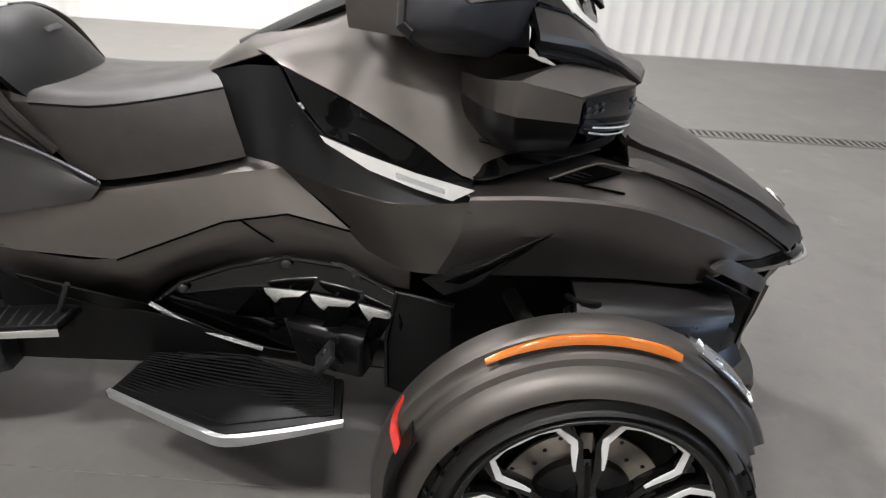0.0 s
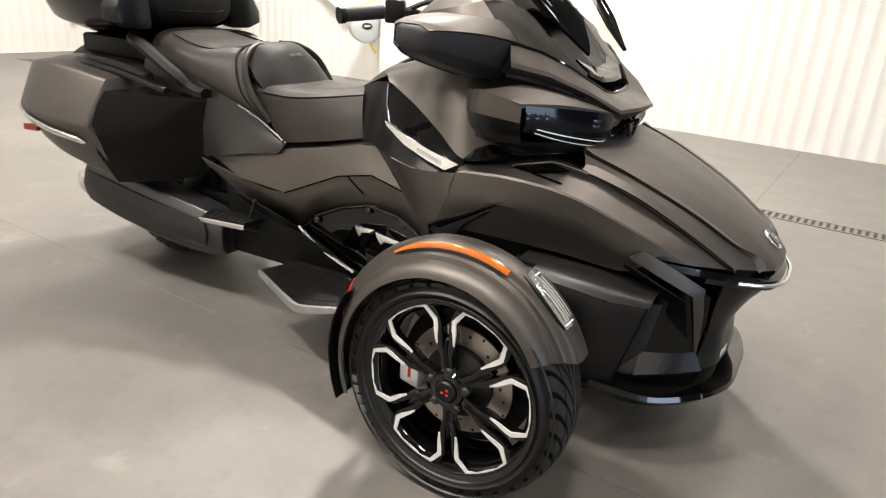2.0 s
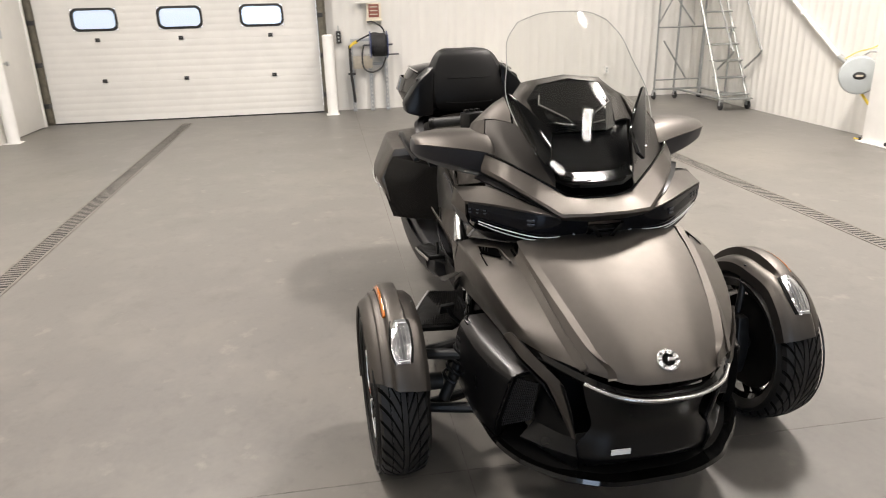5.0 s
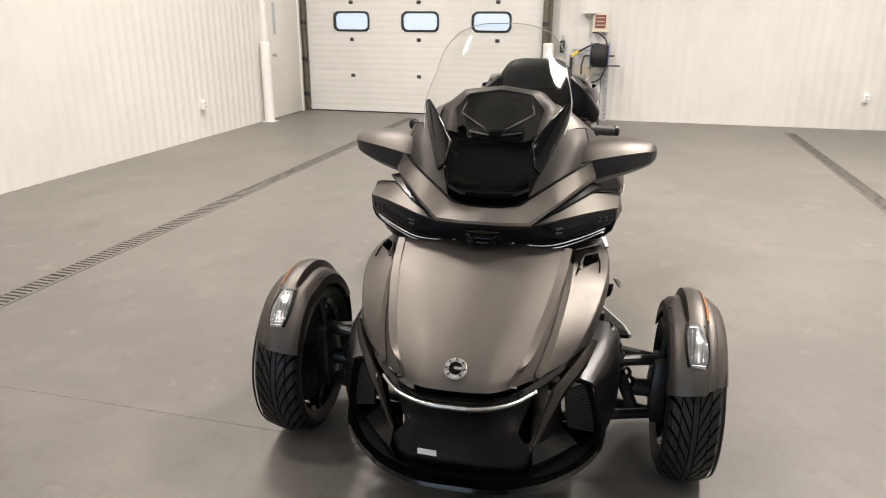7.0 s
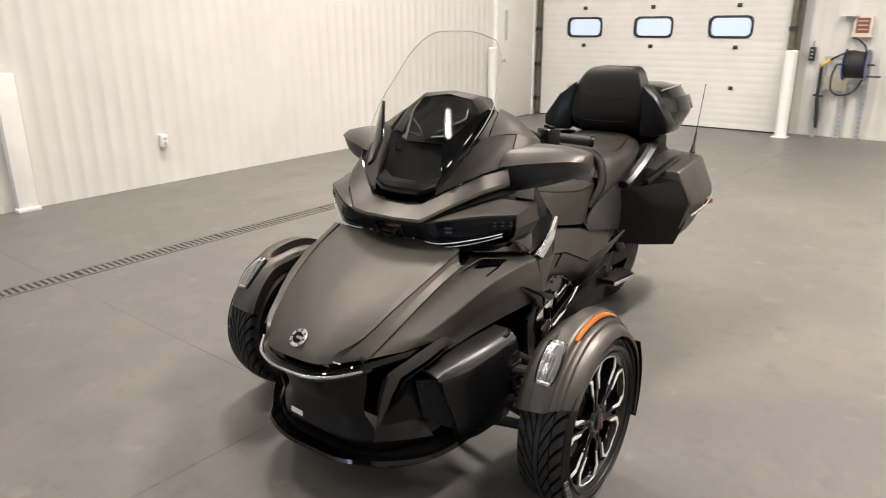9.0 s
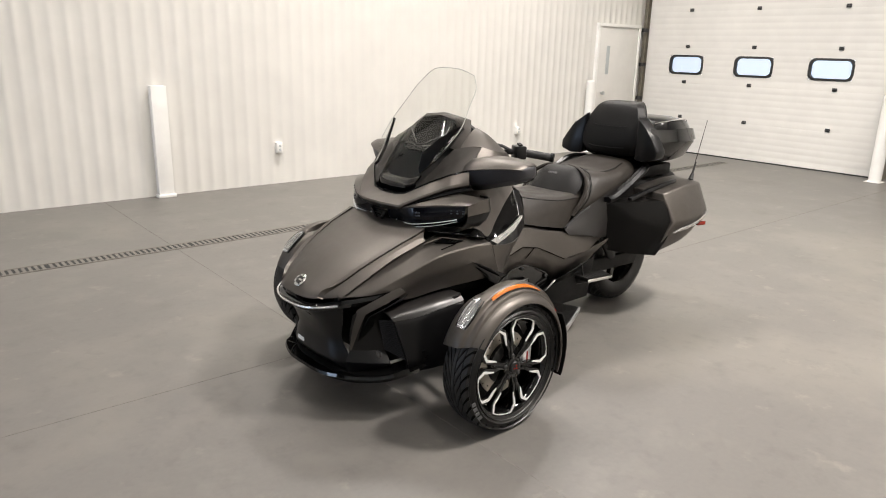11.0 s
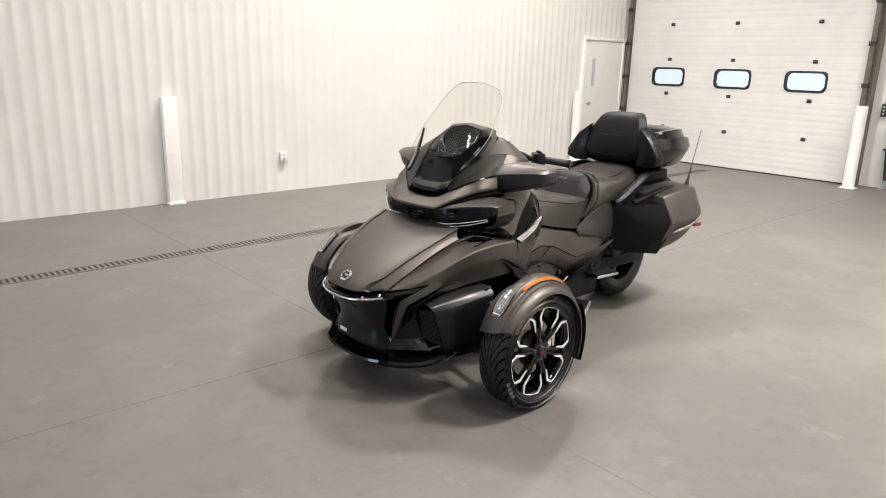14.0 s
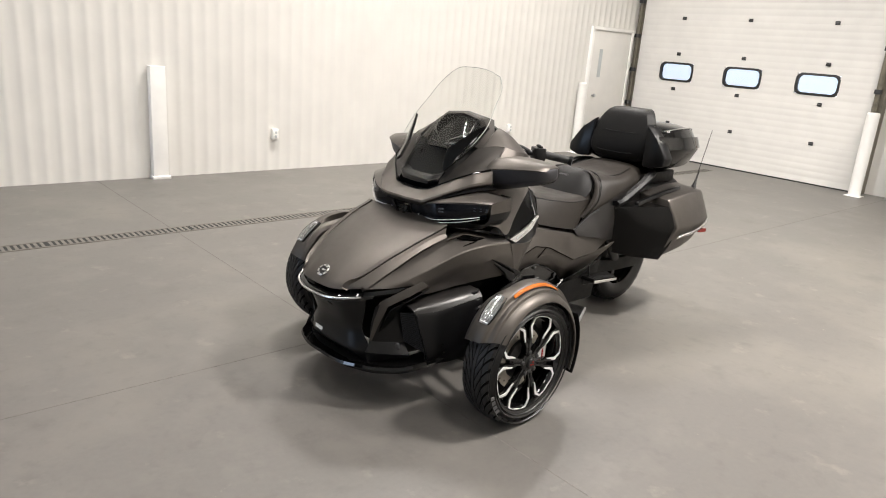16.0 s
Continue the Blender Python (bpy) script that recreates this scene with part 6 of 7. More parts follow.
    part("case_hinge", soften(loft([flip(s, [(x, y + a, z + b) for a, b in ((-0.016, 0), (0.016, 0), (0.012, 0.02), (-0.012, 0.02))]) for x, y, z in ((-1.3738, 0.3259, 0.7253), (-1.5669, 0.3404, 0.7629), (-1.8212, 0.3349, 0.7865))], nu=3, nv=1), 0.004), M_SATIN, case)
ant = part("antenna_base", lathe([(0.016, 0.0), (0.012, 0.02), (0.006, 0.05), (0.005, 0.11), (0.0001, 0.11)], "z", 12), M_RUBBER, vehicle, "black rubber antenna foot", at=pose(-2.0096, 0.3396, 0.7834, 0, -20, 0))
part("antenna_rod", tube([(0.0068, 0, 0.1015), (0.0103, 0, 0.3716)], 0.0022, 6), M_STEELDK, ant)

# ---- handlebar ----
part("handlebar", tube(spline([(-0.45, 0, 1.0037), (-0.4408, 0.0987, 1.0129), (-0.4669, 0.197, 1.0527), (-0.5085, 0.2756, 1.0569), (-0.55, 0.3352, 1.0482)], 5) , 0.013, 10), M_STEELDK, vehicle)
part("handlebar", tube(spline([(-0.45, 0, 1.0037), (-0.4408, -0.0987, 1.0129), (-0.4669, -0.197, 1.0527), (-0.5085, -0.2756, 1.0569), (-0.55, -0.3352, 1.0482)], 5), 0.013, 10), M_STEELDK, vehicle)
for s in (-1, 1):
    g = part("grip", tube(flip(s, [(-0.5189, 0.2903, 1.0548), (-0.5782, 0.3901, 1.0415)]), 0.0185, 14), M_RUBBER, vehicle, "black rubber handlebar grip")
    part("bar_end", tube(flip(s, [(-0.5761, 0.3871, 1.0421), (-0.5834, 0.4, 1.0404)]), 0.022, 14), M_SATIN, g)
    sw = part("switch_box", soften(box((-0.028, -0.04, -0.032), (0.026, 0.04, 0.030)), 0.008), M_SATIN, vehicle, "black switch housing", at=pose(-0.4981, 0.2579 * s, 1.0592, 0, 0, -30 * s))
    for k in range(3):
        part("switch", box((-0.009, -0.008, 0), (0.009, 0.008, 0.010), 0.003), M_DARK, sw, at=pose(-0.008 + 0.004 * k, -0.024 + 0.024 * k, 0.029))
    part("cable", tube(flip(s, spline([(-0.4824, 0.2265, 1.0625), (-0.4307, 0.1871, 1.0884), (-0.3898, 0.1478, 1.0684), (-0.38, 0.1184, 1.0076)], 4)), 0.007, 8), M_RUBBER, vehicle)
part("instrument_hood", shell([
    [(-0.2844, 0, 1.2126), (-0.2855, 0.0885, 1.2066), (-0.2867, 0.1574, 1.1702)],
    [(-0.3665, 0, 1.1617), (-0.3677, 0.0984, 1.1556), (-0.3692, 0.1772, 1.1089)],
    [(-0.4189, 0, 1.0496), (-0.42, 0.0986, 1.0486), (-0.4214, 0.1972, 1.0272)],
], mirror=True, nu=3, nv=3, inner=(-0.2882, 0, 0.917)), M_DARK, vehicle, "matte black instrument hood")


# ---- wheels, tyres, brakes ----
def arc(r, a, y):
    return Vector((r * math.cos(a), y, r * math.sin(a)))


def tyre_profile(r, w, rim):
    return [(rim - 0.004, -w * 0.80), (rim + 0.012, -w * 0.92), (rim + (r - rim) * 0.45, -w), (r - 0.030, -w * 0.93), (r - 0.010, -w * 0.78), (r - 0.003, -w * 0.45), (r, 0.0),
            (r - 0.003, w * 0.45), (r - 0.010, w * 0.78), (r - 0.030, w * 0.93), (rim + (r - rim) * 0.45, w), (rim + 0.012, w * 0.92), (rim - 0.004, w * 0.80), (rim - 0.012, 0)]


def tread(r, w, n, depth=0.006, sweep=1):
    """Raised swept blocks on both sides of a middle rib; sweep: which way they lean round the tyre."""
    verts, faces = [], []

    def rad(y):
        f = abs(y) / w
        return r - 0.003 * (f / 0.45) ** 2 if f < 0.45 else r - 0.003 - 0.007 * ((f - 0.45) / 0.33) if f < 0.78 else r - 0.010 - 0.020 * ((f - 0.78) / 0.15)

    def lean(f):
        return sweep * 0.52 * (1 - (1 - f) ** 1.7)

    def strip(a0, a1, f0, f1, side, m, rise=0.0):
        """A block between two swept lines, from f0 to f1 of the half width."""
        base = len(verts)
        for i in range(m + 1):
            f = f0 + (f1 - f0) * i / m
            y = side * f * w
            for a in (a0, a1):
                for h in (-0.004, depth * 0.5 + rise):
                    verts.append(arc(rad(y) + h, a + lean(f), y))
        for i in range(m):
            q, t = base + 4 * i, base + 4 * i + 4
            faces.extend([(q + 1, q + 3, t + 3, t + 1), (q, q + 1, t + 1, t), (q + 2, t + 2, t + 3, q + 3)])
        e = base + 4 * m
        faces.extend([(base, base + 2, base + 3, base + 1), (e, e + 1, e + 3, e + 2)])

    step = 2 * math.pi / n
    for i in range(n):
        for side in (-1, 1):
            o = i * step + (step / 2 if side > 0 else 0)
            strip(o, o + step * 0.74, 0.13, 0.47, side, 4)
            strip(o + step * 0.10, o + step * 0.80, 0.51, 0.87, side, 4)
    m = n * 2
    for i in range(m):
        a0 = 2 * math.pi * i / m
        strip(a0, a0 + math.pi / n, 0.0, 0.085, 1, 1), strip(a0, a0 + math.pi / n, 0.0, 0.085, -1, 1)
    bm = bmesh.new()
    vs = [bm.verts.new(v) for v in verts]
    for f in faces:
        bm.faces.new([vs[k] for k in f])
    bmesh.ops.recalc_face_normals(bm, faces=bm.faces[:])
    return bm


def ribbon(P, a, b, thick):
    """A flat bar in a wheel's plane along P: a and b its widths to the two sides, thick its depth."""
    bm = bmesh.new()
    rows_ = []
    n = len(P) - 1
    for i, p in enumerate(P):
        d = (P[min(i + 1, n)] - P[max(i - 1, 0)]).normalized()
        nn = Vector((0, 1, 0)).cross(d).normalized()
        dn = Vector((0, thick, 0))
        rows_.append([p + nn * a[i], p - nn * b[i], p - nn * b[i] - dn, p + nn * a[i] - dn])
    vs = [[bm.verts.new(q) for q in r] for r in rows_]
    for u, v in zip(vs, vs[1:]):
        for i in range(4):
            bm.faces.new((u[i], u[(i + 1) % 4], v[(i + 1) % 4], v[i]))
    bm.faces.new(vs[0]), bm.faces.new(vs[-1])
    bmesh.ops.recalc_face_normals(bm, faces=bm.faces[:])
    return bm


RIM, TYRE, HALF = 0.210, 0.281, 0.0825


def front_wheel(s):
    """Six-window black rim with machined edges. Built with its outer side towards +y, then turned for the other side."""
    w = thing("front_wheel", "", "")

    w.parent = vehicle
    w.matrix_basis = pose(0, 0.664 * s, TYRE, 0, 14 if s > 0 else 6, 0 if s > 0 else 180)
    part("tyre", lathe(tyre_profile(TYRE - 0.009, HALF, RIM), "y", 72, close=True), M_TYRE, w, "black road tyre")
    part("tread_base", lathe([(TYRE - 0.0300, -HALF * 0.86), (TYRE - 0.0165, -HALF * 0.78), (TYRE - 0.0085, -HALF * 0.45), (TYRE - 0.0065, 0.0), (TYRE - 0.0085, HALF * 0.45), (TYRE - 0.0165, HALF * 0.78), (TYRE - 0.0300, HALF * 0.86), (TYRE - 0.05, 0.0)], "y", 72, close=True), M_GROOVE, w)
    part("tyre_tread", tread(TYRE - 0.008, HALF, 34, 0.013, s), M_TREAD, w, "swept tread blocks")
    part("sidewall_ring", lathe([(0.232, HALF * 0.99), (0.236, HALF * 1.035), (0.240, HALF * 0.99), (0.236, HALF * 0.97)], "y", 72, close=True), M_TYRE, w)
    for k in range(4):
        a = radians(-24 + k * 6)
        c, tng = arc(0.252, a, HALF * 0.965), Vector((-math.sin(a), 0, math.cos(a)))
        rd = Vector((math.cos(a), -0.25, math.sin(a)))
        part("sidewall_letter_bar", slab([c - tng * 0.008 - rd * 0.010, c + tng * 0.008 - rd * 0.010, c + tng * 0.008 + rd * 0.010, c - tng * 0.008 + rd * 0.010], 0.003), M_TYRELETTER, w)
    part("rim_barrel", lathe([(RIM, -0.066), (RIM + 0.006, -0.066), (RIM + 0.004, -0.05), (RIM - 0.006, -0.03), (RIM - 0.008, 0.05), (RIM + 0.005, 0.062), (RIM + 0.006, 0.070), (RIM - 0.002, 0.070), (RIM - 0.012, 0.060), (RIM - 0.020, 0.045), (RIM - 0.020, -0.05)], "y", 72, close=True), M_GLOSS, w, "gloss black rim")
    # six windows; between them a web from the hub that forks into two arms along the window edges
    for k in range(6):
        c = radians(60 * k + 30)
        bm = bmesh.new()

        def ring(r, half, y, thick):
            a = half / r
            return [arc(r, c - a, y), arc(r, c + a, y), arc(r, c + a * 0.8, y - thick), arc(r, c - a * 0.8, y - thick)]
        secs = [ring(0.030, 0.016, 0.060, 0.035), ring(0.060, 0.0150, 0.063, 0.032), ring(0.095, 0.0150, 0.0645, 0.028), ring(0.128, 0.0090, 0.0560, 0.024)]
        vs = [[bm.verts.new(p) for p in q] for q in secs]
        for a_, b_ in zip(vs, vs[1:]):
            for i in range(4):
                bm.faces.new((a_[i], a_[(i + 1) % 4], b_[(i + 1) % 4], b_[i]))
        bm.faces.new(vs[0]), bm.faces.new(vs[-1])
        bmesh.ops.recalc_face_normals(bm, faces=bm.faces[:])
        sp = part("spoke", soften(bm, 0.003, 40), M_GLOSS, w)
        part("spoke_groove", slab([arc(0.055, c - 0.09, 0.0648), arc(0.055, c + 0.09, 0.0648), arc(0.122, c + 0.022, 0.0652), arc(0.122, c - 0.022, 0.0652)], 0.002), M_DARK, sp)
        for sg in (-1, 1):
            path = [(0.080, 0.090), (0.108, 0.135), (0.135, 0.120), (0.165, 0.100), (0.188, 0.150), (0.208, 0.210)]
            P = [arc(r, c + sg * a, 0.0655) for r, a in path]
            part("spoke_arm", soften(ribbon(P, [0.006, 0.0075, 0.0075, 0.0075, 0.0080, 0.0085], [0.006, 0.0075, 0.0075, 0.0075, 0.0080, 0.0085], 0.026), 0.002, 40), M_GLOSS, w)
    for k in range(6):
        c = radians(60 * k)
        path = [(0.116, -0.335), (0.134, -0.346), (0.158, -0.372), (0.172, -0.380), (0.2040, -0.272), (0.2065, -0.14), (0.2065, 0.14), (0.2040, 0.272), (0.172, 0.380), (0.158, 0.372), (0.134, 0.346), (0.116, 0.335)]
        wide = [0.0022, 0.0044, 0.0066, 0.0072, 0.0056, 0.0040, 0.0040, 0.0056, 0.0072, 0.0066, 0.0044, 0.0022]
        part("machined_edge", ribbon([arc(r, c + a, 0.068) for r, a in path], wide, [0.6 * v for v in wide], 0.004), M_ALU, w, "bright machined window edge", angle=20)
    for r in (0.2235, 0.262):
        part("sidewall_ring", lathe([(r - 0.0025, HALF * 0.95), (r, HALF * 1.0), (r + 0.0025, HALF * 0.95), (r, HALF * 0.9)], "y", 72, close=True), M_TYRE, w)
    part("hub", lathe([(0.046, 0.02), (0.046, 0.058), (0.040, 0.066), (0.029, 0.069), (0.028, 0.062), (0.0001, 0.062)], "y", 36), M_GLOSS, w, "gloss black hub")
    cap = part("hub_cap", lathe([(0.026, 0.060), (0.026, 0.072), (0.022, 0.0765), (0.0001, 0.0765)], "y", 32), M_SATIN, w, "black hub cap with red marks")
    for ax, az in ((-0.007, 0.006), (0.006, -0.002), (-0.006, -0.006)):
        part("cap_mark", box((ax - 0.0032, 0.0755, az - 0.0025), (ax + 0.0032, 0.0775, az + 0.0025)), M_RED, cap)
    for k in range(5):
        a = radians(72 * k + 26)
        part("lug_bolt", lathe([(0.011, 0.050), (0.011, 0.066), (0.007, 0.070), (0.0001, 0.070)], "y", 10), M_STEELDK, w, at=pose(0.047 * math.cos(a), 0, 0.047 * math.sin(a)))
    disc = part("brake_disc", lathe([(0.135, 0.000), (0.135, 0.006), (0.088, 0.006), (0.088, 0.000)], "y", 48, close=True), M_DISC, w, "drilled steel brake disc")
    for k in range(24):
        a = radians(15 * k)
        part("drill_hole", lathe([(0.004, 0.0062), (0.004, 0.0068), (0.0001, 0.0068)], "y", 8), M_PIT, disc, at=pose((0.105 + 0.012 * (k % 3)) * math.cos(a), 0, (0.105 + 0.012 * (k % 3)) * math.sin(a)))
    # added black disc that blocks the bright view through the open rim
    part("rim_backing_disc", lathe([(0.172, -0.030), (0.172, -0.026), (0.0001, -0.022), (0.0001, -0.032)], "y", 40), M_DARK, w)
    part("disc_bell", lathe([(0.088, 0.0), (0.086, 0.02), (0.05, 0.03), (0.0001, 0.03)], "y", 32), M_STEELDK, w)
    return w


M_TYRELETTER = mat("raised_tyre_letter", (0.10, 0.10, 0.10), 0.5, var=0.1, scale=40)
for s in (-1, 1):
    w = front_wheel(s)
    cal = part("brake_caliper", soften(loft([[(-0.150, y, z) for y, z in ((0.0, -0.045), (0.0, 0.045), (0.032, 0.040), (0.032, -0.040))], [(-0.095, y, z) for y, z in ((0.0, -0.055), (0.0, 0.055), (0.034, 0.050), (0.034, -0.050))]], nu=2, nv=1, su=False), 0.006), M_ALU, vehicle, "silver brake caliper with red lettering bar",
               at=pose(0, (0.664 if s > 0 else -0.664), TYRE) @ (pose(0, 0, 0) if s > 0 else Matrix.Diagonal((1, -1, 1, 1)).to_4x4()))
    part("caliper_mark", box((-0.124, 0.0335, -0.024), (-0.117, 0.0355, 0.022)), M_RED, cal)
    part("axle", tube(flip(s, [(0, 0.50, TYRE), (0, 0.70, TYRE)]), 0.03, 12), M_STEELDK, vehicle)
    part("knuckle", soften(loft([flip(s, r) for r in ([(-0.05, 0.56, 0.40), (0.05, 0.56, 0.40), (0.05, 0.60, 0.40), (-0.05, 0.60, 0.40)], [(-0.07, 0.55, 0.28), (0.07, 0.55, 0.28), (0.07, 0.60, 0.28), (-0.07, 0.60, 0.28)], [(-0.05, 0.56, 0.18), (0.05, 0.56, 0.18), (0.05, 0.60, 0.18), (-0.05, 0.60, 0.18)])], nu=2, nv=1), 0.008), M_STEELDK, vehicle)
    # wishbones and spring
    for z0, z1, r in ((0.40, 0.39, 0.018), (0.20, 0.19, 0.018)):
        for dx in (-0.11, 0.10):
            part("wishbone", tube(flip(s, [(dx + 0.02, 0.22, z0), (0.0, 0.58, z1)]), r, 10), M_STEELDK, vehicle, "black suspension arm")
    part("damper", tube(flip(s, [(0.03, 0.50, 0.23), (0.03, 0.385, 0.50)]), 0.020, 12), M_STEELDK, vehicle)
    coil = []
    for k in range(0, 97):
        t = k / 96
        c = Vector((0.03, 0.47, 0.30)).lerp(Vector((0.03, 0.385, 0.50)), t)
        a = t * 2 * math.pi * 6.5
        coil.append(c + Vector((math.cos(a) * 0.034, math.sin(a) * 0.032, math.sin(a) * 0.012)))
    part("spring", tube(flip(s, coil), 0.0065, 6), M_SATIN, vehicle, "black coil spring")

    # fender swept about the axle
    SEC = [(0.578, -0.045), (0.582, -0.012), (0.600, 0.004), (0.628, 0.009), (0.636, 0.0115), (0.650, 0.0135), (0.664, 0.014), (0.680, 0.012), (0.686, 0.008), (0.690, -0.005),
           (0.695, -0.010), (0.708, -0.0115), (0.716, -0.015), (0.720, -0.024), (0.735, -0.031), (0.748, -0.043), (0.754, -0.056)]

    def fender_r(a):
        d = math.degrees(a)
        for (d0, r0), (d1, r1) in zip(((20, 0.292), (45, 0.304), (75, 0.320), (105, 0.330), (150, 0.336)), ((45, 0.304), (75, 0.320), (105, 0.330), (150, 0.336), (210, 0.336))):
            if d0 <= d <= d1:
                return r0 + (r1 - r0) * (d - d0) / (d1 - d0)
        return 0.33

    def fend(a, y, off):
        r = fender_r(a) + off
        return Vector((r * math.cos(a), y * s, TYRE + r * math.sin(a)))
    rows_ = []
    for k in range(41):
        u = k / 40
        row = []
        for i, (y, o) in enumerate(SEC):
            v = i / (len(SEC) - 1)
            a0, a1 = radians(25 + 5 * v + 9 * max(0.0, v - 0.45)), radians(150 + 50 * min(1.0, v * 1.6))
            a = a0 + (a1 - a0) * u
            low = min(1.0, max(0.0, (math.degrees(a) - 58) / 26))
            row.append(fend(a, y, o - (0.024 * low * low * (3 - 2 * low) if y < 0.632 else 0.0)))
        rows_.append(row)
    fender = part("front_fender", shell([[tuple(p) for p in r] for r in rows_], nu=1, nv=2, su=False, sv=False, thick=0.005, inner=(0, 0.66 * s, TYRE)), M_BODY, vehicle, "satin graphite wheel fender", angle=40)
    part("mud_flap", shell([[tuple(fend(radians(a), y, -0.008)) for y in (0.60, 0.65, 0.70, 0.745)] for a in (150, 165, 180, 195, 203)], nu=2, nv=2, thick=0.004, inner=(0, 0.66 * s, TYRE)), M_DARK, fender)
    # amber marker along the step
    rows_ = []
    for k in range(13):
        a = radians(71 + 52 * k / 12)
        f = min(1.0, k / 2 + 0.6) * min(1.0, (12 - k) / 5 + 0.25)
        rows_.append([tuple(fend(a, 0.688, 0.0075 * f + 0.001)), tuple(fend(a, 0.692, 0.0070 * f)), tuple(fend(a, 0.6955, 0.001)), tuple(fend(a, 0.6970, -0.0035 * f - 0.001))])
    mk = part("side_marker", shell(rows_, nu=1, nv=2, thick=0.006, inner=(0, 0.62 * s, TYRE)), M_ORANGE, fender, "amber side marker lens")
    part("marker_base", shell([[tuple(fend(radians(74 + 46 * k / 8), 0.689, 0.004)), tuple(fend(radians(74 + 46 * k / 8), 0.699, -0.0095))] for k in range(9)], nu=2, nv=1, thick=0.003, inner=(0, 0.62 * s, TYRE)), M_DARK, fender)
    # clear turn lamp on the fender's nose
    fl = part("turn_lamp", shell([[tuple(fend(radians(a), y, o)) for y, o in ((0.630 + d, 0.016), (0.655, 0.019), (0.678 - e, 0.014))] for a, d, e in ((41, 0.007, 0.000), (47, 0.0, -0.007), (54, -0.003, -0.007), (61, -0.003, 0.002), (66, 0.004, 0.012))], nu=3, nv=3, thick=0.012, inner=(0, 0.64 * s, TYRE)), M_CLEARLAMP, fender, "clear faceted turn lamp")
    for k in range(4):
        y = 0.638 + 0.0105 * k
        part("lamp_rib", tube([fend(radians(a), y + 0.001 * j, 0.0192) for j, a in enumerate((44, 50, 56, 62 - 1.5 * k))], 0.0012, 5), M_CHROME, fl)
    for a, y0, y1 in ((42.5, 0.640, 0.676), (63.5, 0.634, 0.660)):
        part("lamp_rib", tube([fend(radians(a), y0, 0.0185), fend(radians(a), (y0 + y1) / 2, 0.0200), fend(radians(a), y1, 0.0165)], 0.0016, 5), M_DRL, fl)
    part("lamp_bezel", shell([[tuple(fend(radians(a), y, 0.0125)) for y in (0.622 + d, 0.655, 0.688 - e)] for a, d, e in ((41.5, 0.006, 0.006), (48, 0.0, -0.002), (56, -0.003, -0.002), (66, 0.0, 0.008))], nu=3, nv=3, thick=0.004, inner=(0, 0.64 * s, TYRE)), M_DARK, fender)
    part("rear_reflector", shell([[tuple(fend(radians(a), y0, o0)), tuple(fend(radians(a), y1, o1))] for a, y0, o0, y1, o1 in ((149, 0.655, 0.016, 0.666, 0.016), (153, 0.668, 0.0155, 0.684, 0.013), (157, 0.688, 0.010, 0.704, -0.008), (161, 0.706, -0.009, 0.717, -0.014), (165, 0.716, -0.013, 0.720, -0.020))], nu=3, nv=2, thick=0.004, inner=(0, 0.6 * s, TYRE)), M_RED, fender, "red fender reflector")
    part("fender_stay", tube(flip(s, [(0.0, 0.585, 0.40), (0.0, 0.60, 0.58)]), 0.012, 8), M_STEELDK, fender)

# rear wheel
rw = thing("rear_wheel", "", "")
rw.parent = vehicle
rw.matrix_basis = pose(-1.708, 0, 0.303)
part("tyre", lathe(tyre_profile(0.295, 0.1125, 0.188), "y", 64, close=True), M_TYRE, rw, "wide black rear tyre")
part("tyre_tread", tread(0.296, 0.1125, 34, 0.012), M_TREAD, rw)
part("rim", lathe([(0.188, -0.09), (0.193, -0.09), (0.18, -0.05), (0.17, 0.0), (0.18, 0.05), (0.193, 0.09), (0.188, 0.09), (0.165, 0.06), (0.15, 0.0), (0.165, -0.06)], "y", 56, close=True), M_GLOSS, rw, "gloss black rim")
for k in range(5):
    c = radians(72 * k)
    part("spoke", soften(slab([arc(0.03, c - 0.5, 0.04), arc(0.03, c + 0.5, 0.04), arc(0.168, c + 0.13, 0.055), arc(0.168, c - 0.13, 0.055)], 0.03), 0.003), M_GLOSS, rw)
part("hub", lathe([(0.06, -0.06), (0.06, 0.06), (0.04, 0.07), (0.0001, 0.07)], "y", 24), M_STEELDK, rw)
part("brake_disc", lathe([(0.135, -0.072), (0.135, -0.066), (0.09, -0.066), (0.09, -0.072)], "y", 40, close=True), M_DISC, rw)
part("rear_fender", shell([[(-1.708 + (0.335) * math.cos(radians(a)), y, 0.303 + 0.335 * math.sin(radians(a))) for y in (0.0, 0.09, 0.125)] for a in (40, 70, 100, 130, 160, 185)], mirror=True, nu=3, nv=2, inner=(-1.708, 0, 0.303)), M_DARK, vehicle, "matte black rear fender")
for s in (-1, 1):
    part("swingarm", soften(loft([flip(s, [(x, y + a, z + b) for a, b in ((-0.02, -0.04), (0.02, -0.04), (0.02, 0.04), (-0.02, 0.04))]) for x, y, z in ((-0.98, 0.15, 0.34), (-1.35, 0.165, 0.32), (-1.73, 0.165, 0.303))], nu=3, nv=1), 0.008), M_DARK, vehicle, "black swingarm")
    part("rear_shock", tube(flip(s, [(-1.45, 0.19, 0.36), (-1.30, 0.17, 0.58)]), 0.028, 12), M_STEELDK, vehicle)
# silencer on the right
M_SHIELD = mat("grey_heat_shield", (0.032, 0.032, 0.034), 0.45, metal=0.6, var=0.1, scale=20)
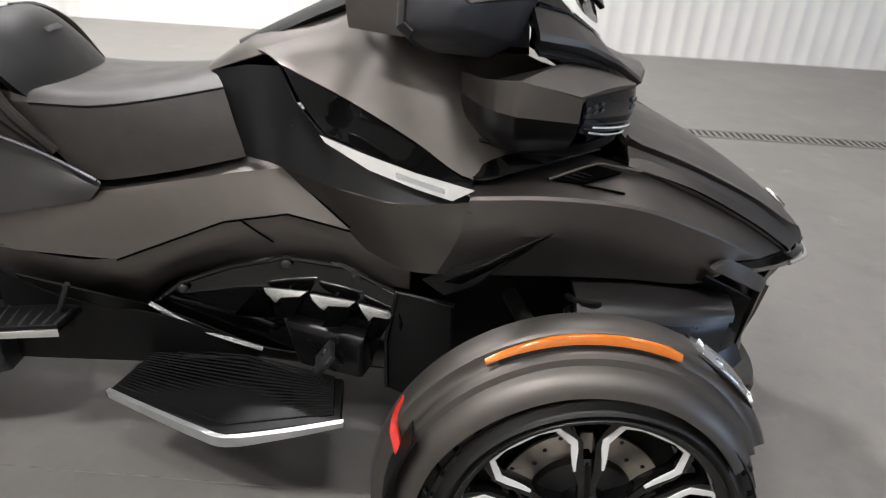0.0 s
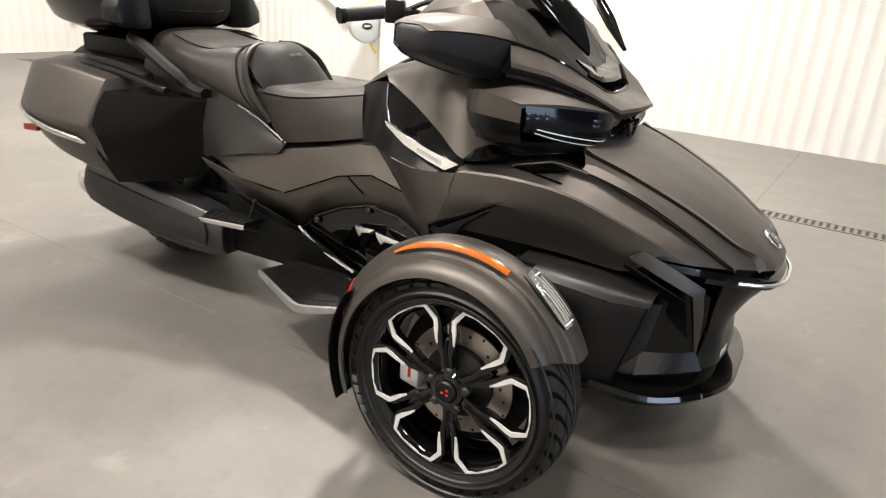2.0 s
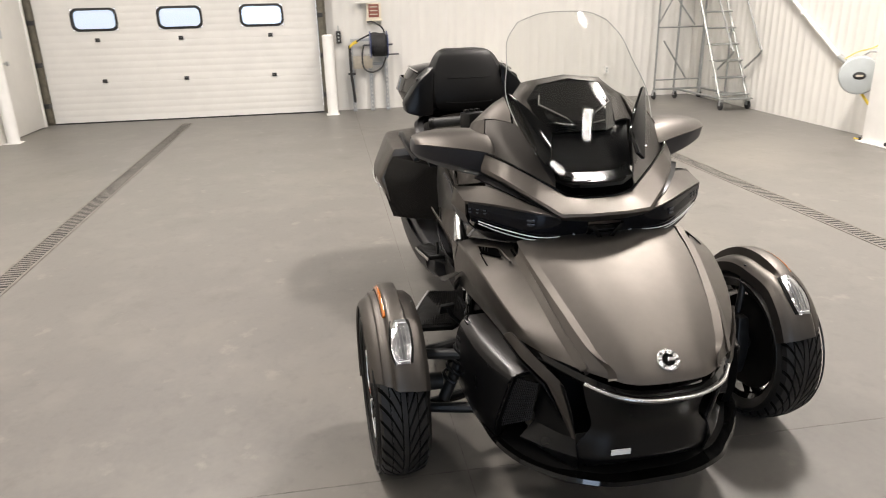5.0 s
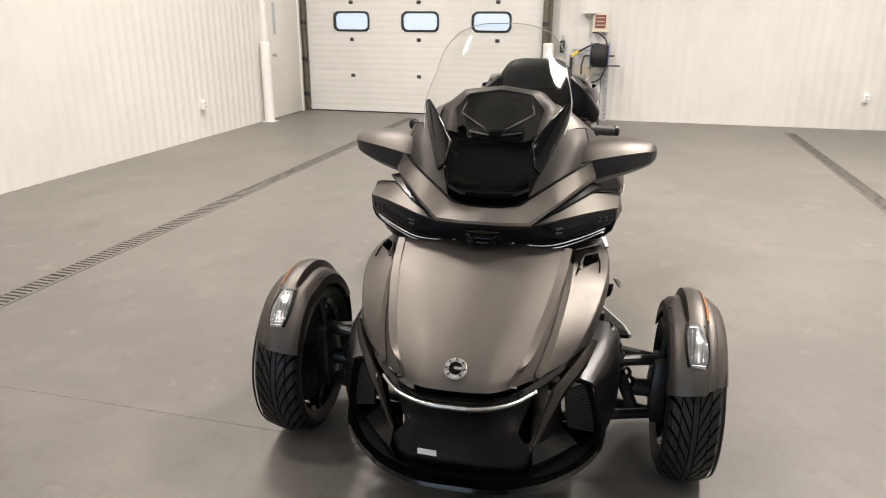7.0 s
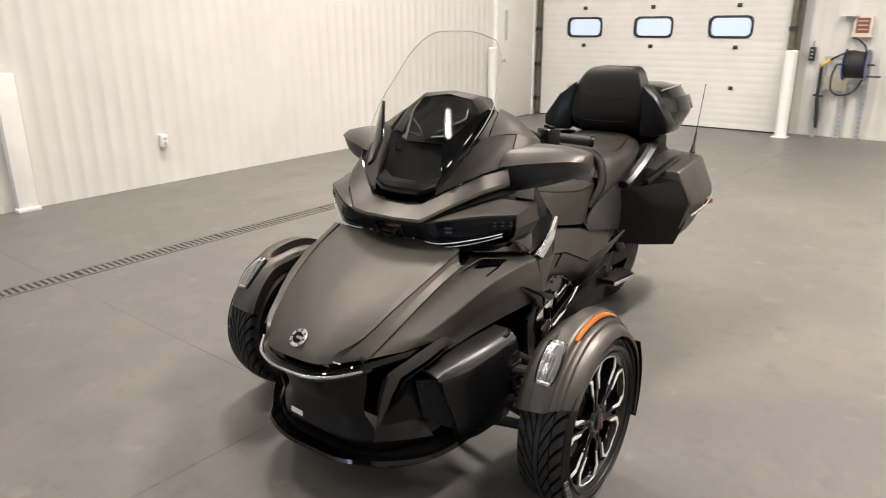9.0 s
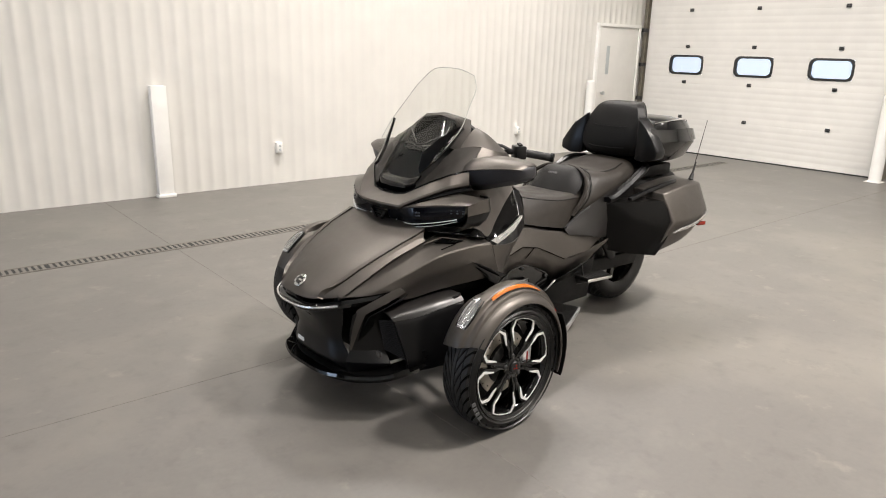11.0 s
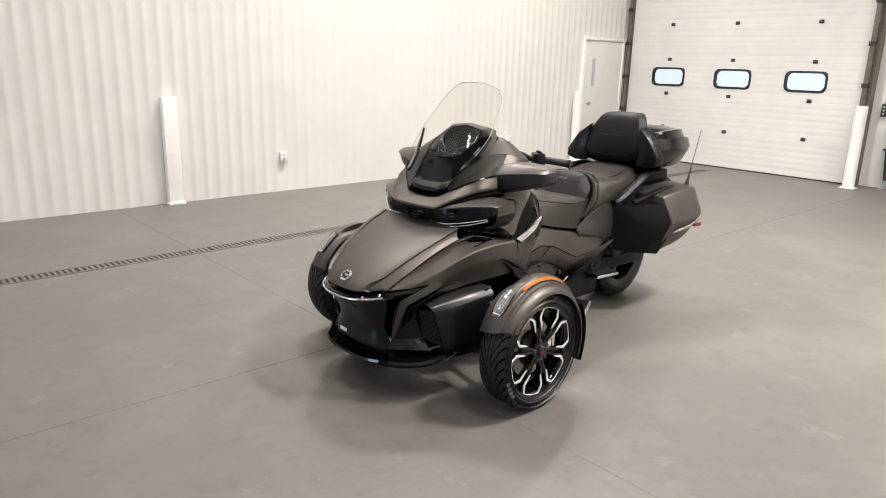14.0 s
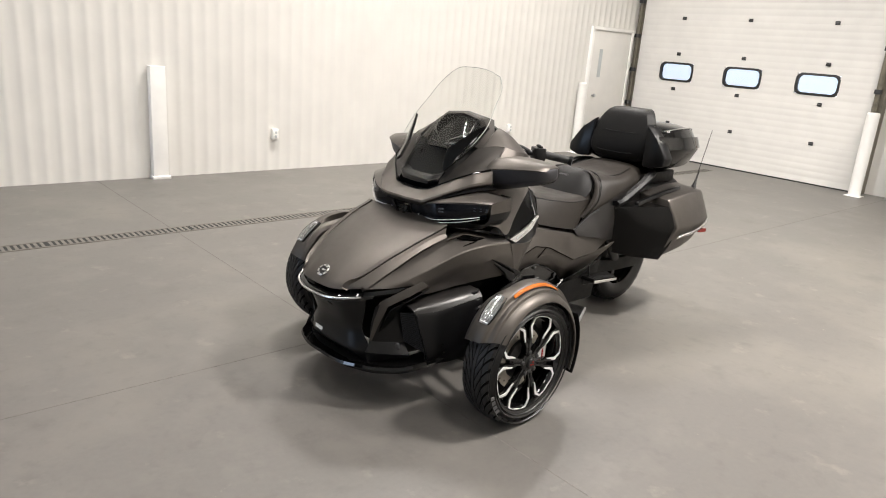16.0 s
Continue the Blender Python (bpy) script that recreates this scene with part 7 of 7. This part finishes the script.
sil = part("silencer", soften(loft([[(x, y + a * w, z + b * h) for a, b in ((-1, -0.5), (-0.6, -1), (0.6, -1), (1, -0.45), (1, 0.4), (0.55, 1), (-0.7, 1), (-1, 0.4))] for x, y, z, w, h in ((-1.18, -0.235, 0.235, 0.055, 0.065), (-1.26, -0.245, 0.245, 0.075, 0.085), (-1.45, -0.255, 0.265, 0.085, 0.095), (-1.70, -0.265, 0.30, 0.085, 0.095), (-1.86, -0.268, 0.325, 0.080, 0.088))], nu=4, nv=2), 0.006, 40), M_EXHAUST, vehicle, "dark oval exhaust silencer")
part("silencer_shield", shell([
    [(-1.24, -0.318, 0.300), (-1.45, -0.346, 0.330), (-1.70, -0.356, 0.365), (-1.83, -0.352, 0.380)],
    [(-1.22, -0.325, 0.245), (-1.45, -0.352, 0.265), (-1.70, -0.362, 0.300), (-1.85, -0.358, 0.325)],
    [(-1.25, -0.310, 0.185), (-1.45, -0.338, 0.200), (-1.70, -0.348, 0.235), (-1.84, -0.345, 0.262)],
], nu=3, nv=4, inner=(-1.5, -0.2, 0.27)), M_SHIELD, sil, "matte grey heat shield")
part("silencer_tip", lathe([(0.075, -0.03), (0.082, 0.0), (0.078, 0.03), (0.060, 0.035), (0.055, 0.0), (0.0001, -0.02)], "x", 28), M_CHROME, sil, "chrome exhaust tip", at=pose(-1.875, -0.268, 0.327, 0, 8, 180))
# dark frame and engine core inside the bodywork
part("engine_block", soften(loft([[(x, -w, z0), (x, w, z0), (x, w, z1), (x, -w, z1)] for x, w, z0, z1 in ((-1.35, 0.14, 0.34, 0.70), (-0.95, 0.18, 0.24, 0.60), (-0.55, 0.20, 0.17, 0.62), (-0.25, 0.22, 0.17, 0.62), (0.10, 0.22, 0.17, 0.64), (0.26, 0.19, 0.17, 0.56))], nu=2, nv=1, su=False), 0.02), M_DARK, vehicle, "matte black engine and frame")
part("steering_column", soften(loft([[(x, -w, z0), (x, w, z0), (x, w, z1), (x, -w, z1)] for x, w, z0, z1 in ((-0.46, 0.09, 0.60, 0.90), (-0.30, 0.16, 0.60, 0.98), (-0.12, 0.20, 0.60, 0.88), (0.0, 0.18, 0.60, 0.74))], nu=2, nv=1, su=False), 0.02), M_DARK, vehicle)

# ---- things along the walls ----
def hose_reel():
    ob = thing("hose_reel", "dark blue hose reel with coiled black hose on slotted steel uprights", "hose reel", at=pose(X0, 0, 0))
    for y, top in ((-0.43, 0.92), (-0.165, 0.80), (0.065, 1.10)):
        bm = bmesh.new()
        n = int(top / 0.06)
        for s in (-1, 1):
            add_box(bm, (0.075, y + s * 0.014 - 0.007, 0.0), (0.082, y + s * 0.014 + 0.007, top))
        for k in range(n):
            add_box(bm, (0.075, y - 0.008, 0.02 + k * 0.06), (0.082, y + 0.008, 0.045 + k * 0.06))
        for s in (-1, 1):
            add_box(bm, (0.045, y + s * 0.02 - 0.0015, 0.0), (0.08, y + s * 0.02 + 0.0015, top))
        up = part("upright", bm, M_GALV, ob, "slotted galvanised upright")
        part("foot", box((0.02, y - 0.028, 0.0), (0.20, y + 0.028, 0.022), 0.004), M_GALV, up)
    for z in (0.66, 1.0):
        part("cross_bar", box((0.050, -0.44, z - 0.02), (0.072, 0.08, z + 0.02), 0.003), M_GALV, ob)
    part("mounting_board", box((0.083, -0.415, 0.60), (0.098, -0.135, 0.775), 0.003), M_BOARD, ob, "beige mounting board")
    for y in (-0.165, 0.075):
        part("flange", lathe([(0.03, -0.006), (0.185, -0.006), (0.190, 0.0), (0.185, 0.006), (0.03, 0.006)], "y", 36, close=True), M_BLUE, ob, "dark blue reel flange", at=pose(0.28, y, 0.935))
    coil = []
    for k in range(0, 181):
        a = 2 * math.pi * k / 20
        coil.append((0.28 + math.cos(a) * 0.150, -0.145 + 0.20 * k / 180, 0.935 + math.sin(a) * 0.150))
    part("hose_coil", tube(coil, 0.0125, 8), M_RUBBER, ob, "coiled black hose")
    part("drum", tube([(0.28, -0.16, 0.935), (0.28, 0.07, 0.935)], 0.135, 20), M_RUBBER, ob)
    part("axle", tube([(0.28, -0.26, 0.935), (0.28, 0.155, 0.935)], 0.012, 10), M_STEEL2, ob)
    part("bracket", box((0.08, -0.01, 0.90), (0.28, 0.0, 0.97), 0.003), M_BLUE, ob)
    part("arm", tube([(0.28, 0.08, 0.80), (0.28, 0.24, 0.80)], 0.010, 8), M_STEEL2, ob)
    part("hose", tube(spline([(0.28, -0.02, 1.085), (0.29, -0.12, 1.095), (0.24, -0.25, 1.04), (0.16, -0.35, 0.985)], 6), 0.0115, 8), M_RUBBER, ob)
    part("hose", tube(spline([(0.28, -0.26, 0.93), (0.31, -0.29, 0.78), (0.32, -0.27, 0.62), (0.33, -0.16, 0.565), (0.32, -0.02, 0.62), (0.30, 0.05, 0.76)], 6), 0.0115, 8), M_RUBBER, ob)
    part("hose", tube(spline([(0.06, -0.17, 1.245), (0.20, -0.09, 1.24), (0.28, 0.02, 1.16), (0.28, 0.05, 1.05)], 6), 0.0115, 8), M_RUBBER, ob)
    part("spray_gun", soften(loft([[(0.14 + a, y, z + b) for a, b in ((-0.022, -0.020), (0.022, -0.020), (0.022, 0.024), (-0.022, 0.024))] for y, z in ((-0.46, 0.90), (-0.41, 0.95), (-0.33, 0.985))], nu=2, nv=1), 0.006), M_YELLOW, ob, "yellow spray gun")
    part("lance", tube([(0.13, -0.455, 0.93), (0.13, -0.452, 0.50), (0.12, -0.42, 0.12)], 0.020, 10), M_RUBBER, ob, "thick black lance")
    part("valve", tube([(0.13, -0.50, 0.535), (0.13, -0.39, 0.530)], 0.015, 8), M_BOLT, ob)


M_BOARD = mat("beige_board", (0.50, 0.45, 0.36), 0.6, var=0.12, scale=20, var2=0.1, scale2=4)
M_STEEL2 = mat("worn_steel", (0.10, 0.10, 0.105), 0.45, metal=0.6, var=0.25, scale=30)
M_CREAM = mat("cream_plastic", (0.70, 0.64, 0.52), 0.5, var=0.05, scale=20)
hose_reel()

sign = thing("notice_box", "cream framed notice box with a dark red picture on the wall", "notice box", at=pose(X0 + 0.016, -0.075, 1.39))
part("frame", box((0.0, -0.105, -0.115), (0.05, 0.105, 0.115), 0.008), M_CREAM, sign)
part("panel", box((0.045, -0.075, -0.085), (0.054, 0.075, 0.095), 0.002), M_REDBOX, sign, "dark red panel")
for k in range(3):
    part("text_bar", box((0.053, -0.055, -0.05 + 0.05 * k), (0.0555, 0.055, -0.035 + 0.05 * k)), M_BOARD, sign)
part("shelf", box((0.0, -0.12, -0.135), (0.07, 0.12, -0.115), 0.003), M_CREAM, sign)

br = thing("wall_bracket", "small white steel bracket on the ribbed wall", "bracket", at=pose(X0 + 0.016, -0.22, 1.52))
part("plate", box((0.0, -0.11, -0.012), (0.10, 0.09, 0.0), 0.002), M_WHITE, br)
part("gusset", slab([(0.0, -0.04, -0.01), (0.09, -0.04, -0.01), (0.0, -0.04, -0.07)], 0.004), M_GALV, br)

dc = thing("door_control", "small black push-button door control on the wall", "control box", at=pose(X0 + 0.016, -0.60, 1.045))
part("housing", box((0.0, -0.034, -0.085), (0.055, 0.034, 0.085), 0.008), M_RUBBER, dc)
for z in (-0.045, 0.0, 0.045):
    part("button", tube([(0.054, 0, z), (0.063, 0, z)], 0.012, 12), M_GREYPLASTIC, dc)
part("conduit", tube([(0.02, 0, 0.085), (0.02, 0, 0.16)], 0.010, 8), M_GALV, dc)


def rolling_ladder():
    """Galvanised warehouse steps, climbing towards the back wall."""
    ob = thing("rolling_ladder", "galvanised steel rolling warehouse ladder parked in the corner", "ladder")
    ya, yb = 4.44, 4.84
    rise, go, n = 0.212, 0.125, 11
    x0 = -6.85

    def at(k):
        return x0 - go * k, rise * (k + 1)
    for k in range(n):
        x, z = at(k)
        bm = bmesh.new()
        for d in (-0.07, -0.035, 0.0, 0.035, 0.07):
            add_box(bm, (x + d - 0.006, ya, z - 0.012), (x + d + 0.006, yb, z))
        for y in (ya + 0.1, (ya + yb) / 2, yb - 0.1):
            add_box(bm, (x - 0.075, y - 0.003, z - 0.016), (x + 0.075, y + 0.003, z - 0.003))
        add_tube(bm, [(x + 0.08, ya, z - 0.006), (x + 0.08, yb, z - 0.006)], 0.012, 8)
        part("step", bm, M_LADDER, ob, "grated steel step")
    for y in (ya, yb):
        (xa, za), (xb, zb) = at(-0.6), at(n - 1)
        part("stringer", tube([(xa, y, za), (xb, y, zb)], 0.016, 8), M_LADDER, ob)
        part("rear_post", tube([(xb, y, zb), (xb - 0.05, y, 0.14)], 0.016, 8), M_LADDER, ob)
        part("handrail", tube(spline([(-6.95, y, 0.53), (-6.62, y, 0.76), (-6.66, y, 0.84), (-6.75, y, 0.98)], 4) + [Vector((-7.10, y, 1.47)), Vector((xb, y, zb + 0.9)), Vector((xb - 0.2, y, zb + 0.9))], 0.014, 8), M_LADDER, ob)
        part("front_post", tube([(-7.38, y, 1.08), (-7.38, y, 0.14)], 0.014, 8), M_LADDER, ob)
        part("base_rail", tube([(-6.72, y, 0.15), (xb - 0.05, y, 0.15)], 0.016, 8), M_LADDER, ob)
        for x in (-6.78, xb):
            c = part("castor", lathe([(0.052, -0.015), (0.058, -0.008), (0.058, 0.008), (0.052, 0.015), (0.0001, 0.015)], "y", 20), M_RUBBER, ob, "black rubber castor", at=pose(x, y, 0.058))
            part("castor_fork", box((-0.02, -0.024, 0.0), (0.02, 0.024, 0.085), 0.004), M_GALV, c)
    # outrigger frame on the open side
    yo = 4.10
    part("outrigger", tube([(-8.10, yo, 0.14), (-8.10, yo, 2.3)], 0.014, 8), M_LADDER, ob)
    for z in (0.29, 1.05, 1.8):
        part("brace", tube([(-8.10, yo, z), (-8.10, yb, z)], 0.011, 8), M_LADDER, ob)
    for a, b in (((-8.1, 4.20, 0.86), (-8.1, 4.60, 0.30)), ((-8.1, 4.36, 1.46), (-8.0, 4.62, 1.08)), ((-7.9, ya, 1.9), (-8.1, yo, 1.1))):
        part("brace", tube([a, b], 0.011, 8), M_LADDER, ob)
    part("foot_tube", tube([(-8.10, yo, 0.15), (-8.10, yb, 0.15)], 0.014, 8), M_LADDER, ob)
    c = part("castor", lathe([(0.052, -0.015), (0.058, -0.008), (0.058, 0.008), (0.052, 0.015), (0.0001, 0.015)], "y", 20), M_RUBBER, ob, at=pose(-8.10, yo, 0.058))
    part("castor_fork", box((-0.02, -0.024, 0.0), (0.02, 0.024, 0.085), 0.004), M_GALV, c)
    part("base_tray", box((-6.86, ya, 0.145), (-6.66, yb, 0.165), 0.004), M_LADDER, ob)


M_LADDER = mat("dull_galvanised_tube", (0.30, 0.31, 0.30), 0.45, metal=0.6, var=0.15, scale=25)
rolling_ladder()

col = thing("steel_column", "white painted steel column against the ribbed wall", "column", kind="structure")
col.name = "wall_column"
bm = box((-4.36, 4.64, 0.0), (-4.02, 4.664, H), 0.003)
add_box(bm, (-4.36, 4.866, 0.0), (-4.02, 4.89, H), 0.003)
add_box(bm, (-4.24, 4.664, 0.0), (-4.07, 4.866, H))
part("profile", bm, M_WHITE, col)
part("base_plate", box((-4.40, 4.60, 0.0), (-3.99, 4.88, 0.014), 0.003), M_WHITE, col)
for x in (-4.37, -4.02):
    part("anchor_bolt", lathe([(0.014, 0.014), (0.014, 0.04), (0.008, 0.05), (0.0001, 0.05)], "z", 8), M_BOLT, col, at=pose(x, 4.625, 0))
ob = thing("power_outlet", "white power outlet box on the steel column", "outlet", at=pose(-4.07, 4.765, 1.33, 0, 0, -90))
part("box", box((-0.04, 0.0, -0.06), (0.04, 0.05, 0.06), 0.006), M_WHITE, ob)
part("face", box((-0.03, 0.048, -0.05), (0.03, 0.055, 0.05), 0.003), M_WHITE, ob)
part("socket", box((-0.012, 0.05, -0.018), (0.012, 0.058, 0.018), 0.003), M_BOLT, ob)
part("conduit", tube([(0, 0.02, 0.06), (0, 0.02, 1.4)], 0.010, 8), M_GALV, ob)

reel = thing("cord_reel", "grey round cord reel hung beside the white steel column", "cord reel", at=pose(-4.62, 4.70, 0.65, 0, 0, -38))
part("case", lathe([(0.15, 0.06), (0.185, 0.05), (0.195, 0.03), (0.195, -0.03), (0.185, -0.05), (0.15, -0.06)], "x", 40), M_GREYPLASTIC, reel)
lb = part("label_plate", lathe([(0.062, 0.058), (0.062, 0.064), (0.058, 0.066), (0.0001, 0.066)], "x", 28), M_RUBBER, reel, "black oval label")
lb.scale = (1, 1, 0.62)
part("label_bar", box((0.065, -0.032, -0.010), (0.0672, 0.032, 0.010)), M_BOARD, reel)
part("hook", tube([(0, 0.0, 0.19), (0, 0.06, 0.24), (0, 0.24, 0.24)], 0.010, 8), M_GALV, reel)
part("outlet_lead", tube([(0.0, 0.05, -0.19), (0.0, 0.10, -0.26), (-0.01, 0.13, -0.30)], 0.014, 8), M_YELLOW, reel)
part("cord", tube(spline([(-0.02, -0.16, 0.16), (0.02, -0.05, 0.235), (0.05, 0.10, 0.29), (0.10, 0.24, 0.40)], 5), 0.006, 6), M_YELLOW, reel, "yellow cord")
cord = thing("yellow_cord", "yellow power cord hanging down to the floor by the column", "cord", at=pose(-4.46, 4.80, 0))
part("cable", tube(spline([(0.0, 0.0, 0.30), (0.01, 0.0, 0.15), (0.02, -0.03, 0.02), (0.0, -0.10, 0.008), (-0.06, -0.12, 0.008)], 5), 0.008, 6), M_YELLOW, cord)
pipe = thing("conduit_pipe", "white painted conduit running down the ribbed wall at a slant", "conduit")
part("pipe", tube([(-7.9, Y1 - 0.04, 2.55), (-6.197, Y1 - 0.04, 1.454), (-5.10, Y1 - 0.04, 0.755)], 0.022, 10), M_WHITE, pipe)
part("end_fitting", tube([(-5.16, Y1 - 0.04, 0.80), (-4.98, Y1 - 0.06, 0.73)], 0.030, 10), M_GALV, pipe)
for x, z in ((-7.3, 2.163), (-5.9, 1.265)):
    part("clip", box((x - 0.015, Y1 - 0.07, z - 0.03), (x + 0.015, Y1 - 0.0, z + 0.03), 0.003), M_WHITE, pipe)
